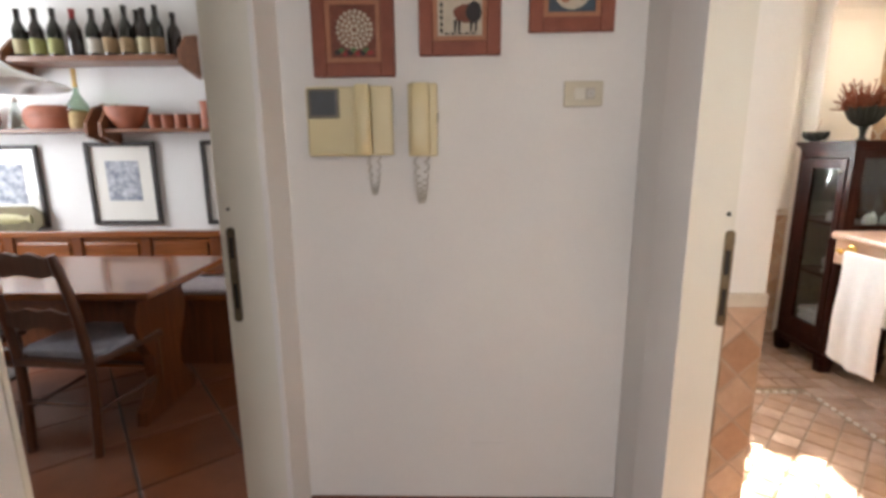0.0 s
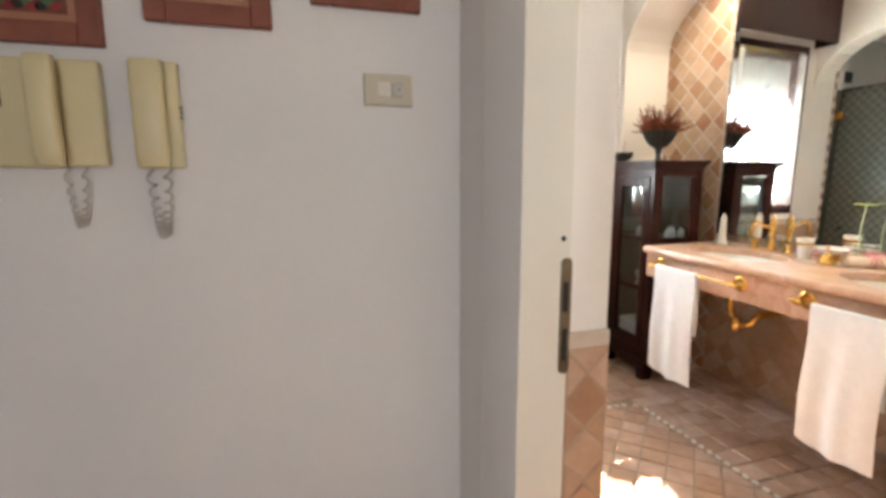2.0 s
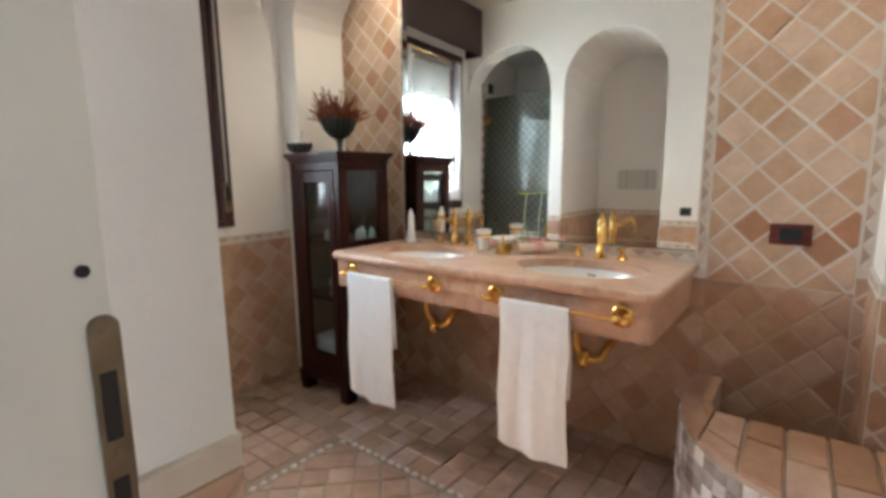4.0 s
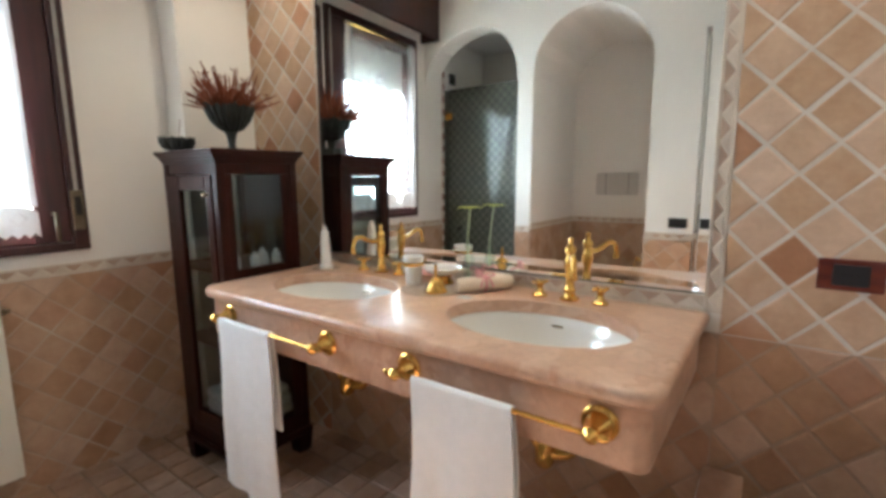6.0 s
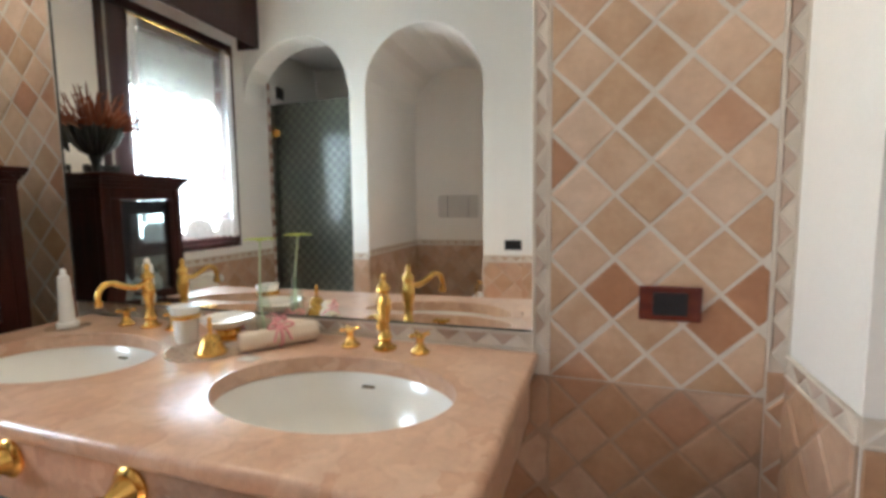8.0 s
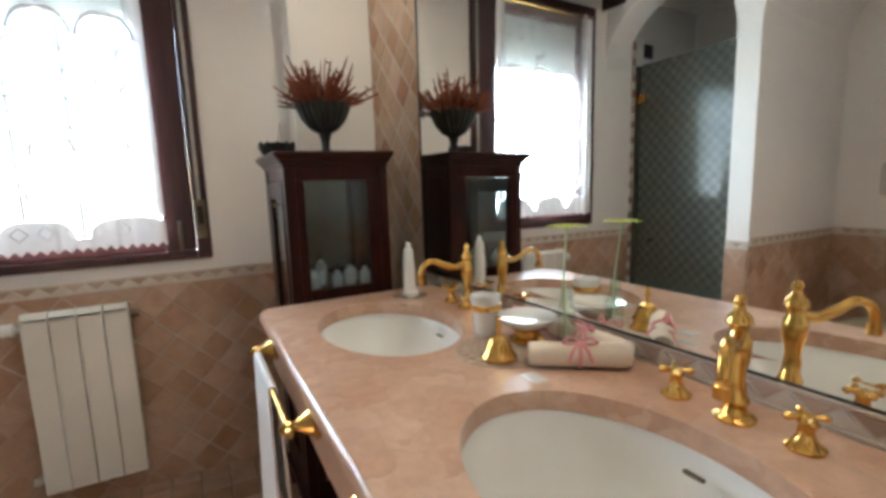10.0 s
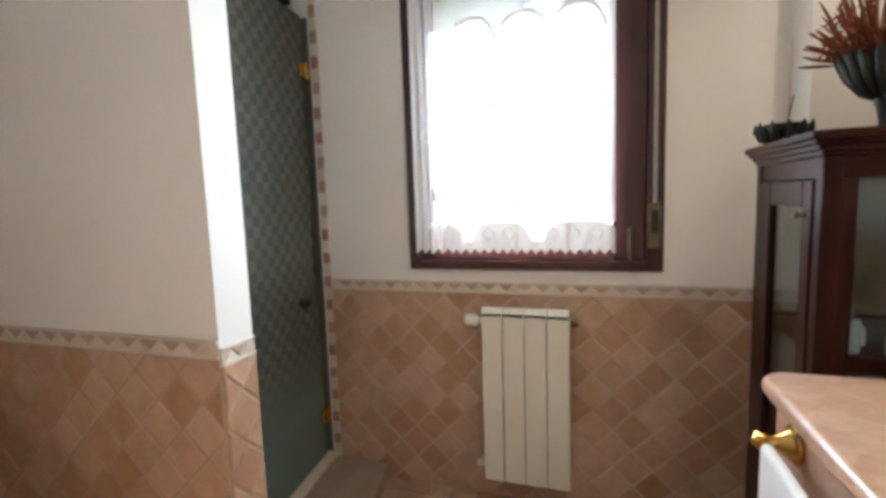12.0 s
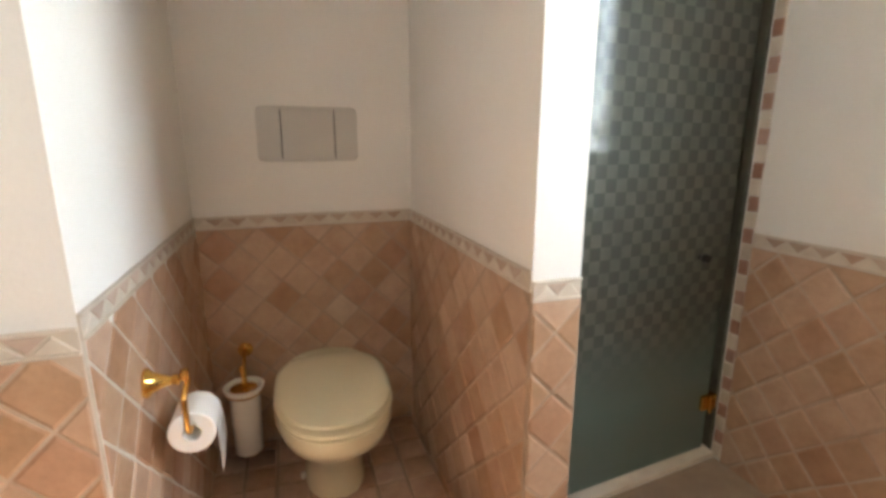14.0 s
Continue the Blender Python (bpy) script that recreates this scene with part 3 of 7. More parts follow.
def mixer(y, swing):
    """A three-hole brass tap with swan spout and cross handles."""
    x, z = 3.127, VZ
    t = thing("tap", (x, y, z), "polished brass three-hole tap with swan-neck spout", "tap", "taps of the washstand")
    body = [(0, 0), (0.028, 0), (0.029, 0.005), (0.019, 0.010), (0.015, 0.020), (0.019, 0.030), (0.014, 0.042), (0.0115, 0.068), (0.015, 0.088), (0.0185, 0.104), (0.0175, 0.122), (0.013, 0.132), (0.013, 0.142), (0.018, 0.148), (0.0165, 0.157), (0.009, 0.165), (0.006, 0.174), (0.009, 0.180), (0.006, 0.188), (0, 0.192)]
    part("column", lathe(body, 22, (x, y, z)), GOLD, t, smooth=35)
    d = Vector((-math.cos(swing), -math.sin(swing), 0))
    c = Vector((x, y, z))
    path = bend([c + d * r + Vector((0, 0, h)) for r, h in ((0.008, 0.132), (0.040, 0.126), (0.075, 0.136), (0.108, 0.150), (0.136, 0.142), (0.148, 0.118), (0.147, 0.100))], 6)
    part("spout", tube(path, [0.0095 - 0.002 * i / len(path) for i in range(len(path))], 14), GOLD, t, smooth=50)
    end = c + d * 0.147
    part("nozzle", lathe([(0.0072, 0.012), (0.0110, 0.010), (0.0115, -0.006), (0.009, -0.008), (0.0, -0.008)], 16, (end.x, end.y, z + 0.097)), GOLD, t, smooth=40)
    for s in (-1, 1):
        hx, hy = x - 0.004, y + s * 0.094
        h = part("handle", lathe([(0, 0), (0.023, 0), (0.024, 0.004), (0.016, 0.010), (0.0105, 0.020), (0.0095, 0.034), (0.0125, 0.039), (0.010, 0.047), (0, 0.05)], 20, (hx, hy, z)), GOLD, t, smooth=35)
        for k in range(4):
            a = radians(45 + 90 * k)
            e = Vector((math.cos(a), math.sin(a), 0))
            p0 = Vector((hx, hy, z + 0.044))
            part("lever", tube([p0, p0 + e * 0.011, p0 + e * 0.018, p0 + e * 0.023, p0 + e * 0.027], [0.004, 0.0035, 0.005, 0.0062, 0.0025], 8), GOLD, h, smooth=60)
    return t


for y, swing in ((1.848, 0.42), (2.618, 0.0)):
    mixer(y, swing)


def rail(y0, y1):
    """A twisted brass towel bar on two turned posts."""
    z, x = 0.772, VX + 0.028
    r = thing("towel_rail", (x, (y0 + y1) / 2, z), "polished brass towel rail with a twisted bar", "towel rail", "towel rails on the washstand")
    for y in (y0, y1):
        prof = [(0, 0), (0.034, 0), (0.036, 0.006), (0.030, 0.011), (0.026, 0.012), (0.021, 0.022), (0.012, 0.036), (0.010, 0.046), (0.015, 0.050), (0.016, 0.060), (0.010, 0.066), (0.005, 0.072), (0, 0.074)]
        part("post", lathe(prof, 20, (x, y, z), Matrix.Rotation(radians(-90), 4, "Y")), GOLD, r, smooth=35)
    bar = [(x - 0.055, y0 - 0.02 + (y1 - y0 + 0.04) * k / 60, z) for k in range(61)]
    bm = tube(bar, [0.0058 + 0.0009 * math.sin(k * 1.9) for k in range(61)], 8, twist=0.5)
    part("bar", bm, GOLD, r, smooth=60)
    for y in (y0 - 0.02, y1 + 0.02):
        part("knob", lathe([(0, -0.012), (0.006, -0.011), (0.0095, 0), (0.006, 0.011), (0, 0.012)], 12, (x - 0.055, y, z), Matrix.Rotation(radians(90), 4, "X")), GOLD, r, smooth=60)


rail(2.346, 2.837)
rail(1.590, 2.051)


def towel(y0, y1, drop_front, drop_back, label, seed):
    """A small towel folded over a rail: two hanging leaves with soft folds."""
    x, z = VX + 0.028 - 0.055, 0.772
    prof = []
    for k in range(15):
        prof.append((-0.0105, z - drop_front + drop_front * k / 14))
    for k in range(1, 7):
        a = math.pi * (1 - k / 7)
        prof.append((0.0105 * math.cos(a), z + 0.0105 * math.sin(a)))
    for k in range(12):
        prof.append((0.0105, z - drop_back * k / 11))
    rnd = random.Random(seed)
    ph = rnd.uniform(0, 6)
    bm = bmesh.new()
    cols = 22
    grid = []
    for i in range(cols + 1):
        f = i / cols
        row = []
        for k, (dx, pz) in enumerate(prof):
            low = max(0, (z - pz) / 0.55)
            wav = low * (0.008 * math.sin(f * 9 + ph) + 0.005 * math.sin(f * 17 + 2 * ph))
            lean = 0.02 * low * (f - 0.5)
            row.append(bm.verts.new((x + dx * (1 + 1.2 * low) + (wav if dx < 0 else 0.6 * wav), y0 + f * (y1 - y0) * (1 - 0.05 * low) + lean + 0.004 * math.sin(pz * 15 + ph), pz + low * 0.012 * math.sin(f * 5 + ph) - 0.03 * low * (1 - f))))
        grid.append(row)
    for i in range(cols):
        for k in range(len(prof) - 1):
            bm.faces.new((grid[i][k], grid[i + 1][k], grid[i + 1][k + 1], grid[i][k + 1]))
    bmesh.ops.recalc_face_normals(bm, faces=bm.faces)
    bmesh.ops.solidify(bm, geom=bm.faces[:], thickness=0.005)
    t = part("towel", bm, TOWEL, None, smooth=60)
    return tagged(t, label, "towel", "towels on the rails")


towel(2.535, 2.805, 0.55, 0.30, "white cotton towel hanging over the brass rail", 3)
towel(1.742, 1.995, 0.520, 0.30, "white cotton towel hanging over the brass rail", 8)

# mirror
mir = thing("wall_mirror", (EX - 0.02, 2.25, 1.6), "large frameless mirror above the washstand", "mirror")


def mirror_x(y, z):
    """The silvered plane hangs a little out of true."""
    return 3.2043 - 0.0255 * (y - 2.25) + 0.0085 * (z - 1.6)


M_OUT, M_IN = (1.500, 0.906, 3.008, 2.30), (1.527, 0.933, 2.981, 2.273)
bm = bmesh.new()
rings = []
for (y0, z0, y1, z1), lift in ((M_OUT, -0.008), (M_OUT, 0.0013), (M_IN, 0.0)):
    rings.append([bm.verts.new((mirror_x(y, z) - lift, y, z)) for y, z in ((y0, z0), (y1, z0), (y1, z1), (y0, z1))])
for p, q in zip(rings, rings[1:]):
    for i in range(4):
        bm.faces.new((p[i], p[(i + 1) % 4], q[(i + 1) % 4], q[i]))
bm.faces.new(rings[0][::-1])
bm.faces.new(rings[2])
part("silvered_glass", bm, mirror_mat, mir, "silvered glass with a bevelled rim")
for y0, z0, y1, z1 in ((1.4955, 0.902, 1.4998, 2.304), (1.500, 0.9015, 3.008, 0.9055), (3.0085, 0.902, 3.0115, 2.304)):
    bead = bmesh.new()
    box(-0.004, y0, z0, 0.010, y1, z1, bm=bead)
    for v in bead.verts:
        v.co.x += mirror_x(v.co.y, v.co.z)
    part("edge_bead", bead, BLACK, mir)

# ---------------------------------------------------------------- vitrine cabinet
CX0, CX1, CY0, CY1, CZ = 2.705, 3.055, 3.025, 3.43, 1.338
vit = thing("display_cabinet", ((CX0 + CX1) / 2, (CY0 + CY1) / 2, 0), "dark mahogany display cabinet with glazed front and side", "cabinet")
for x in (CX0, CX1 - 0.035):
    for y in (CY0, CY1 - 0.035):
        part("post", box(x, y, 0.10, x + 0.035, y + 0.035, 1.29, 0.003), MAHOGANY, vit)
for z0, z1 in ((0.10, 0.19), (1.245, 1.29)):
    part("cross_board", box(CX0 + 0.004, CY0 + 0.004, z0, CX1 - 0.004, CY1 - 0.004, z1, 0.003), MAHOGANY, vit)
part("back_pane", box(CX0 + 0.035, CY1 - 0.014, 0.19, CX1 - 0.035, CY1 - 0.010, 1.245), DIMMED_GLASS, vit)
part("back_rail", box(CX0 + 0.035, CY1 - 0.022, 0.845, CX1 - 0.035, CY1 - 0.004, 0.880, 0.003), MAHOGANY, vit)
part("back", box(CX1 - 0.014, CY0 + 0.035, 0.19, CX1 - 0.004, CY1 - 0.035, 1.245), MAHOGANY, vit)
bm = bmesh.new()
for dz, d in ((1.288, 0.004), (1.300, 0.012), (1.312, 0.022), (1.322, 0.030)):
    box(CX0 - d, CY0 - d, dz, CX1 + d * 0.6, CY1 + d * 0.3, dz + 0.0165, 0.004, bm=bm)
part("cornice", bm, MAHOGANY, vit)
bm = bmesh.new()
box(CX0 - 0.012, CY0 - 0.012, 0.085, CX1 + 0.006, CY1 + 0.006, 0.115, 0.006, bm=bm)
part("plinth", bm, MAHOGANY, vit)
for x0, y0 in ((CX0 - 0.012, CY0 - 0.012), (CX1 - 0.075, CY0 - 0.012), (CX0 - 0.012, CY1 - 0.07), (CX1 - 0.075, CY1 - 0.07)):
    foot = extrude_poly(rounded(x0, y0, x0 + 0.082, y0 + 0.078, 0.012), "z", 0.0, 0.086)
    for v in foot.verts:
        if v.co.z < 0.01:
            v.co.x += (x0 + 0.04 - v.co.x) * 0.18
            v.co.y += (y0 + 0.04 - v.co.y) * 0.18
    part("foot", foot, MAHOGANY, vit)
for z in (0.55, 0.86):
    part("shelf", box(CX0 + 0.02, CY0 + 0.02, z, CX1 - 0.016, CY1 - 0.016, z + 0.012, 0.002), MAHOGANY, vit)
# side frame towards the washstand and its pane
bm = bmesh.new()
box(CX0 + 0.035, CY0 + 0.002, 0.19, CX0 + 0.062, CY0 + 0.024, 1.245, 0.003, bm=bm)
box(CX1 - 0.075, CY0 + 0.002, 0.19, CX1 - 0.035, CY0 + 0.024, 1.245, 0.003, bm=bm)
box(CX0 + 0.062, CY0 + 0.002, 0.845, CX1 - 0.075, CY0 + 0.024, 0.880, 0.003, bm=bm)
part("side_frame", bm, MAHOGANY, vit)
for z0, z1 in ((0.19, 0.845), (0.880, 1.245)):
    part("side_pane", box(CX0 + 0.060, CY0 + 0.010, z0, CX1 - 0.073, CY0 + 0.014, z1), DIMMED_GLASS, vit)
vdoor = bmesh.new()
for y0, y1 in ((CY0 + 0.037, CY0 + 0.085), (CY1 - 0.122, CY1 - 0.037)):
    box(CX0 - 0.004, y0, 0.192, CX0 + 0.018, y1, 1.243, 0.004, bm=vdoor)
for z0, z1 in ((0.192, 0.255), (1.185, 1.243)):
    box(CX0 - 0.004, CY0 + 0.085, z0, CX0 + 0.018, CY1 - 0.122, z1, 0.004, bm=vdoor)
vd = part("door", vdoor, MAHOGANY, vit)
part("door_pane", box(CX0 + 0.005, CY0 + 0.083, 0.25, CX0 + 0.009, CY1 - 0.120, 1.19), DIMMED_GLASS, vd)
part("knob", lathe([(0.004, 0), (0.005, 0.010), (0.010, 0.016), (0.007, 0.024), (0, 0.025)], 14, (CX0 - 0.004, CY0 + 0.06, 1.17), Matrix.Rotation(radians(-90), 4, "Y")), BRASS_OLD, vd, "small dark brass knob", smooth=40)

# ---------------------------------------------------------------- window
win = structure(new("window_1"), "dark mahogany window with lace curtain behind a roller shutter", "window")
bm = bmesh.new()
WY0, WY1 = NY - 0.022, NY + 0.05
for b in ((WIN[0], WY0, WIN[2], WIN[0] + 0.045, WY1, WIN[3]), (WIN[1] - 0.055, WY0, WIN[2], WIN[1], WY1, WIN[3]), (WIN[0] + 0.045, WY0, WIN[2], WIN[1] - 0.055, WY1, WIN[2] + 0.035), (WIN[0] + 0.045, WY0, WIN[3] - 0.05, WIN[1] - 0.055, WY1, WIN[3])):
    box(*b, 0.005, bm=bm)
part("window_frame", bm, WIN_WOOD, win)
bm = bmesh.new()
SX0, SX1, SZ0, SZ1 = WIN[0] + 0.0455, WIN[1] - 0.0555, WIN[2] + 0.0355, WIN[3] - 0.0505
for b in ((SX0, NY - 0.012, SZ0, SX0 + 0.07, NY + 0.045, SZ1), (SX1 - 0.115, NY - 0.012, SZ0, SX1, NY + 0.045, SZ1), (SX0 + 0.07, NY - 0.012, SZ0, SX1 - 0.115, NY + 0.045, SZ0 + 0.06), (SX0 + 0.07, NY - 0.012, SZ1 - 0.07, SX1 - 0.115, NY + 0.045, SZ1)):
    box(*b, 0.006, bm=bm)
sash = part("sash", bm, WIN_WOOD, win)
pane = part("pane", box(SX0 + 0.06, NY + 0.015, SZ0 + 0.05, SX1 - 0.105, NY + 0.021, SZ1 - 0.06), PANE, sash)
pane.visible_shadow = False
part("window_handle", tube([(SX1 - 0.055, NY - 0.012, 1.10), (SX1 - 0.055, NY - 0.045, 1.10), (SX1 - 0.055, NY - 0.05, 1.04), (SX1 - 0.055, NY - 0.048, 0.99)], [0.008, 0.007, 0.008, 0.006], 10), BRASS_OLD, sash, "dark brass handle", smooth=50)
# roller shutter, lowered part of the way
bm = bmesh.new()
for k in range(9):
    z = 1.90 + k * 0.052
    box(WIN[0] + 0.02, NY + 0.10, z, WIN[1] - 0.02, NY + 0.113, z + 0.0518, 0.002, bm=bm)
part("roller_shutter", bm, mat("shutter_slats", (0.56, 0.55, 0.52), (0.5, 0.49, 0.46), rough=0.5), win)
part("window_sill", box(WIN[0] - 0.02, NY + 0.051, WIN[2] - 0.03, WIN[1] + 0.02, NY + 0.34, WIN[2] + 0.004, 0.004), CREAM_TILE, win)
strap = thing("shutter_strap", (2.468, NY - 0.03, 1.07), "grey shutter strap with a brass winder plate", "shutter strap")
part("strap", box(2.462, NY - 0.030, 1.10, 2.476, NY - 0.0265, 2.27, 0.001), mat("strap_web", (0.42, 0.40, 0.36), (0.33, 0.31, 0.28), rough=0.8, scale=60), strap)
part("plate", box(2.447, NY - 0.034, 1.03, 2.490, NY - 0.023, 1.19, 0.004), BRASS_OLD, strap)
part("slot", box(2.458, NY - 0.0355, 1.09, 2.480, NY - 0.033, 1.165, 0.001), DARK, strap)
valance = thing("window_valance", (2.0, NY - 0.08, 2.48), "dark mahogany valance box above the window", "valance")
part("front_board", box(1.455, NY - 0.17, 2.30, 2.60, NY - 0.15, 2.69, 0.006), WIN_WOOD, valance)
for x in (1.455, 2.58):
    part("side_board", box(x, NY - 0.149, 2.30, x + 0.02, NY - 0.001, 2.69, 0.004), WIN_WOOD, valance)
part("top_board", box(1.476, NY - 0.149, 2.67, 2.579, NY - 0.001, 2.689), WIN_WOOD, valance)

# lace curtain: sheer cloth in soft pleats with a scalloped hem
lace, nt, p = shader("sheer_lace")
N, L = nt.nodes.new, nt.links.new
tr, tl, df = N("ShaderNodeBsdfTransparent"), N("ShaderNodeBsdfTranslucent"), N("ShaderNodeBsdfDiffuse")
tl.inputs[0].default_value = df.inputs[0].default_value = (0.86, 0.87, 0.90, 1)
mx1, mx2 = N("ShaderNodeMixShader"), N("ShaderNodeMixShader")
mx1.inputs[0].default_value = 0.96
L(tl.outputs[0], mx1.inputs[1])
L(df.outputs[0], mx1.inputs[2])
co, vor = N("ShaderNodeTexCoord"), N("ShaderNodeTexNoise")
vor.inputs["Scale"].default_value = 9
L(co.outputs["Object"], vor.inputs[0])
rg = N("ShaderNodeMapRange")
rg.inputs[1].default_value, rg.inputs[2].default_value, rg.inputs[3].default_value, rg.inputs[4].default_value = 0.35, 0.65, 0.12, 0.28
L(vor.outputs[0], rg.inputs[0])
# denser where the cloth is gathered at both sides
sx = N("ShaderNodeSeparateXYZ")
L(co.outputs["Object"], sx.inputs[0])
dens = rg.outputs[0]
for x0, x1, most in ((1.70, 1.63, 0.98), (2.27, 2.31, 0.97)):
    ed, big = N("ShaderNodeMapRange"), N("ShaderNodeMath")
    ed.inputs[1].default_value, ed.inputs[2].default_value, ed.inputs[3].default_value, ed.inputs[4].default_value = x0, x1, 0.0, most
    big.operation = "MAXIMUM"
    L(sx.outputs[0], ed.inputs[0])
    L(dens, big.inputs[0])
    L(ed.outputs[0], big.inputs[1])
    dens = big.outputs[0]
L(dens, mx2.inputs[0])
L(tr.outputs[0], mx2.inputs[1])
L(mx1.outputs[0], mx2.inputs[2])
L(mx2.outputs[0], nt.nodes["Material Output"].inputs[0])
hem_mat, nt, p = shader("lace_hem")
p.inputs["Base Color"].default_value = (0.86, 0.86, 0.88, 1)
p.inputs["Roughness"].default_value = 0.9
tl2 = nt.nodes.new("ShaderNodeBsdfTranslucent")
tl2.inputs[0].default_value = (0.85, 0.86, 0.9, 1)
mx3 = nt.nodes.new("ShaderNodeMixShader")
mx3.inputs[0].default_value = 0.015
nt.links.new(p.outputs[0], mx3.inputs[1])
nt.links.new(tl2.outputs[0], mx3.inputs[2])
nt.links.new(mx3.outputs[0], nt.nodes["Material Output"].inputs[0])

curtain = thing("lace_curtain", (1.96, NY - 0.03, 1.6), "sheer white lace curtain with an embroidered scalloped hem", "curtain")
CU0, CU1, CB, CT = 1.585, 2.338, 1.015, 2.24
NU = 150


def curtain_y(u):
    return NY - 0.034 + 0.010 * math.sin(u * 46) * (0.5 + 0.5 * math.sin(u * 9 + 1)) + 0.012 * math.exp(-((u - 0.1) / 0.07) ** 2) * math.sin(u * 120)


bm = bmesh.new()
cols = []
for i in range(NU + 1):
    u = i / NU
    x = CU0 + u * (CU1 - CU0)
    cols.append([bm.verts.new((x + 0.012 * (1 - k / 6) * math.sin(u * 3), curtain_y(u) * 1.0 + 0.006 * (k / 6), CB + 0.115 + (CT - CB - 0.115) * k / 6)) for k in range(7)])
for i in range(NU):
    for k in range(6):
        bm.faces.new((cols[i][k], cols[i + 1][k], cols[i + 1][k + 1], cols[i][k + 1]))
part("cloth", bm, lace, curtain, smooth=60)
# hem: embroidered swags with cut eyelets and a toothed edge
bm = bmesh.new()
prev = None
for i in range(NU * 2 + 1):
    u = i / (NU * 2)
    x = CU0 + u * (CU1 - CU0) + 0.012 * math.sin(u * 3)
    tooth = abs(((u * 21) % 1) - 0.5) * 2
    swag = max(max(0.0, 1 - ((u - c) / w) ** 4) for c, w in ((0.10, 0.16), (0.45, 0.15), (0.84, 0.18)))
    lo, hi = CB + 0.018 * (1 - tooth) - 0.003, CB + 0.045 + 0.075 * swag ** 0.5
    y = curtain_y(u) - 0.0015
    cur = [bm.verts.new((x, y, lo)), bm.verts.new((x, y, CB + 0.030)), bm.verts.new((x, y, CB + 0.046)), bm.verts.new((x, y, max(hi, CB + 0.048)))]
    if prev:
        for k in range(3):
            bm.faces.new((prev[k], cur[k], cur[k + 1], prev[k + 1]))
    prev = cur
part("hem", bm, hem_mat, curtain, "white embroidered scalloped hem")


def sprig(cx, cz, s, turn):
    """A scroll raised on the cloth, for the grille pattern showing through it."""
    out = []
    for j in range(19):
        a = turn + s * j * 0.36
        r = 0.085 - 0.0036 * j
        x, z = cx + r * math.cos(a), cz + r * math.sin(a)
        out.append((x, curtain_y((x - CU0) / (CU1 - CU0)) - 0.002, z))
    return tube(out, [0.005 + 0.0025 * math.sin(j) for j in range(19)], 5)


# arcs and scrolls on the cloth stand in for the washed-out iron grille
for k in range(3):
    cx = CU0 + 0.25 + 0.19 * k
    part("embroidered_arc", tube([(cx + 0.088 * math.cos(a), curtain_y((cx + 0.088 * math.cos(a) - CU0) / (CU1 - CU0)) - 0.003, 1.80 + 0.085 * math.sin(a)) for a in (math.pi * j / 14 for j in range(15))], 0.0075, 5), hem_mat, curtain)
rnd = random.Random(9)
for row in range(4):
    for k in range(3):
        part("embroidered_scroll", sprig(CU0 + 0.17 + 0.2 * k + 0.05 * (row % 2), 1.24 + 0.135 * row, (-1) ** (k + row), rnd.uniform(0, 6.2)), hem_mat, curtain)
# open diamonds in the hem and in a band across the cloth
for z, n in ((CB + 0.075, 9), (1.47, 2)):
    for k in range(n):
        cx = CU0 + 0.06 + (CU1 - CU0 - 0.12) * k / (n - 1)
        part("embroidered_diamond", tube([(cx + 0.026 * math.cos(a), curtain_y((cx - CU0) / (CU1 - CU0)) - 0.004, z + 0.026 * math.sin(a)) for a in (math.pi / 2 * j for j in range(5))], 0.004, 5), hem_mat, curtain)
part("rod", tube([(CU0 - 0.02, NY - 0.036, 2.225), (CU1 + 0.02, NY - 0.036, 2.225)], 0.005, 8), GOLD, curtain)

# wrought-iron grille outside
grille = thing("window_grille", (2.0, NY + 0.25, 1.4), "wrought-iron window grille with arcs and scrolls", "grille")
GY = NY + 0.24
for k in range(5):
    x = WIN[0] + 0.10 + 0.19 * k
    part("bar", tube([(x, GY, WIN[2] + 0.0), (x, GY, 2.30)], 0.007, 8), IRON, grille)
for z in (1.62,):
    part("cross_bar", tube([(WIN[0], GY, z), (WIN[1], GY, z)], 0.008, 8), IRON, grille)
for k in range(4):
    x = WIN[0] + 0.195 + 0.19 * k
    part("arc", tube([(x + 0.095 * math.cos(a), GY, 1.78 + 0.095 * math.sin(a)) for a in (math.pi * j / 14 for j in range(15))], 0.006, 8), IRON, grille)
    for zc, s in ((1.22, 1), (1.45, -1)):
        part("scroll", tube([(x + (0.07 - 0.05 * j / 20) * math.cos(s * j * 0.45), GY, zc + (0.07 - 0.05 * j / 20) * math.sin(s * j * 0.45)) for j in range(21)], 0.005, 6), IRON, grille)

# ---------------------------------------------------------------- radiator
rad = thing("radiator", (2.02, 3.65, 0.1), "cream aluminium radiator with four sections on the tiled wall", "radiator")
RX0, RY0, RY1, RZ0, RZ1 = 1.853, 3.612, 3.668, 0.098, 0.806
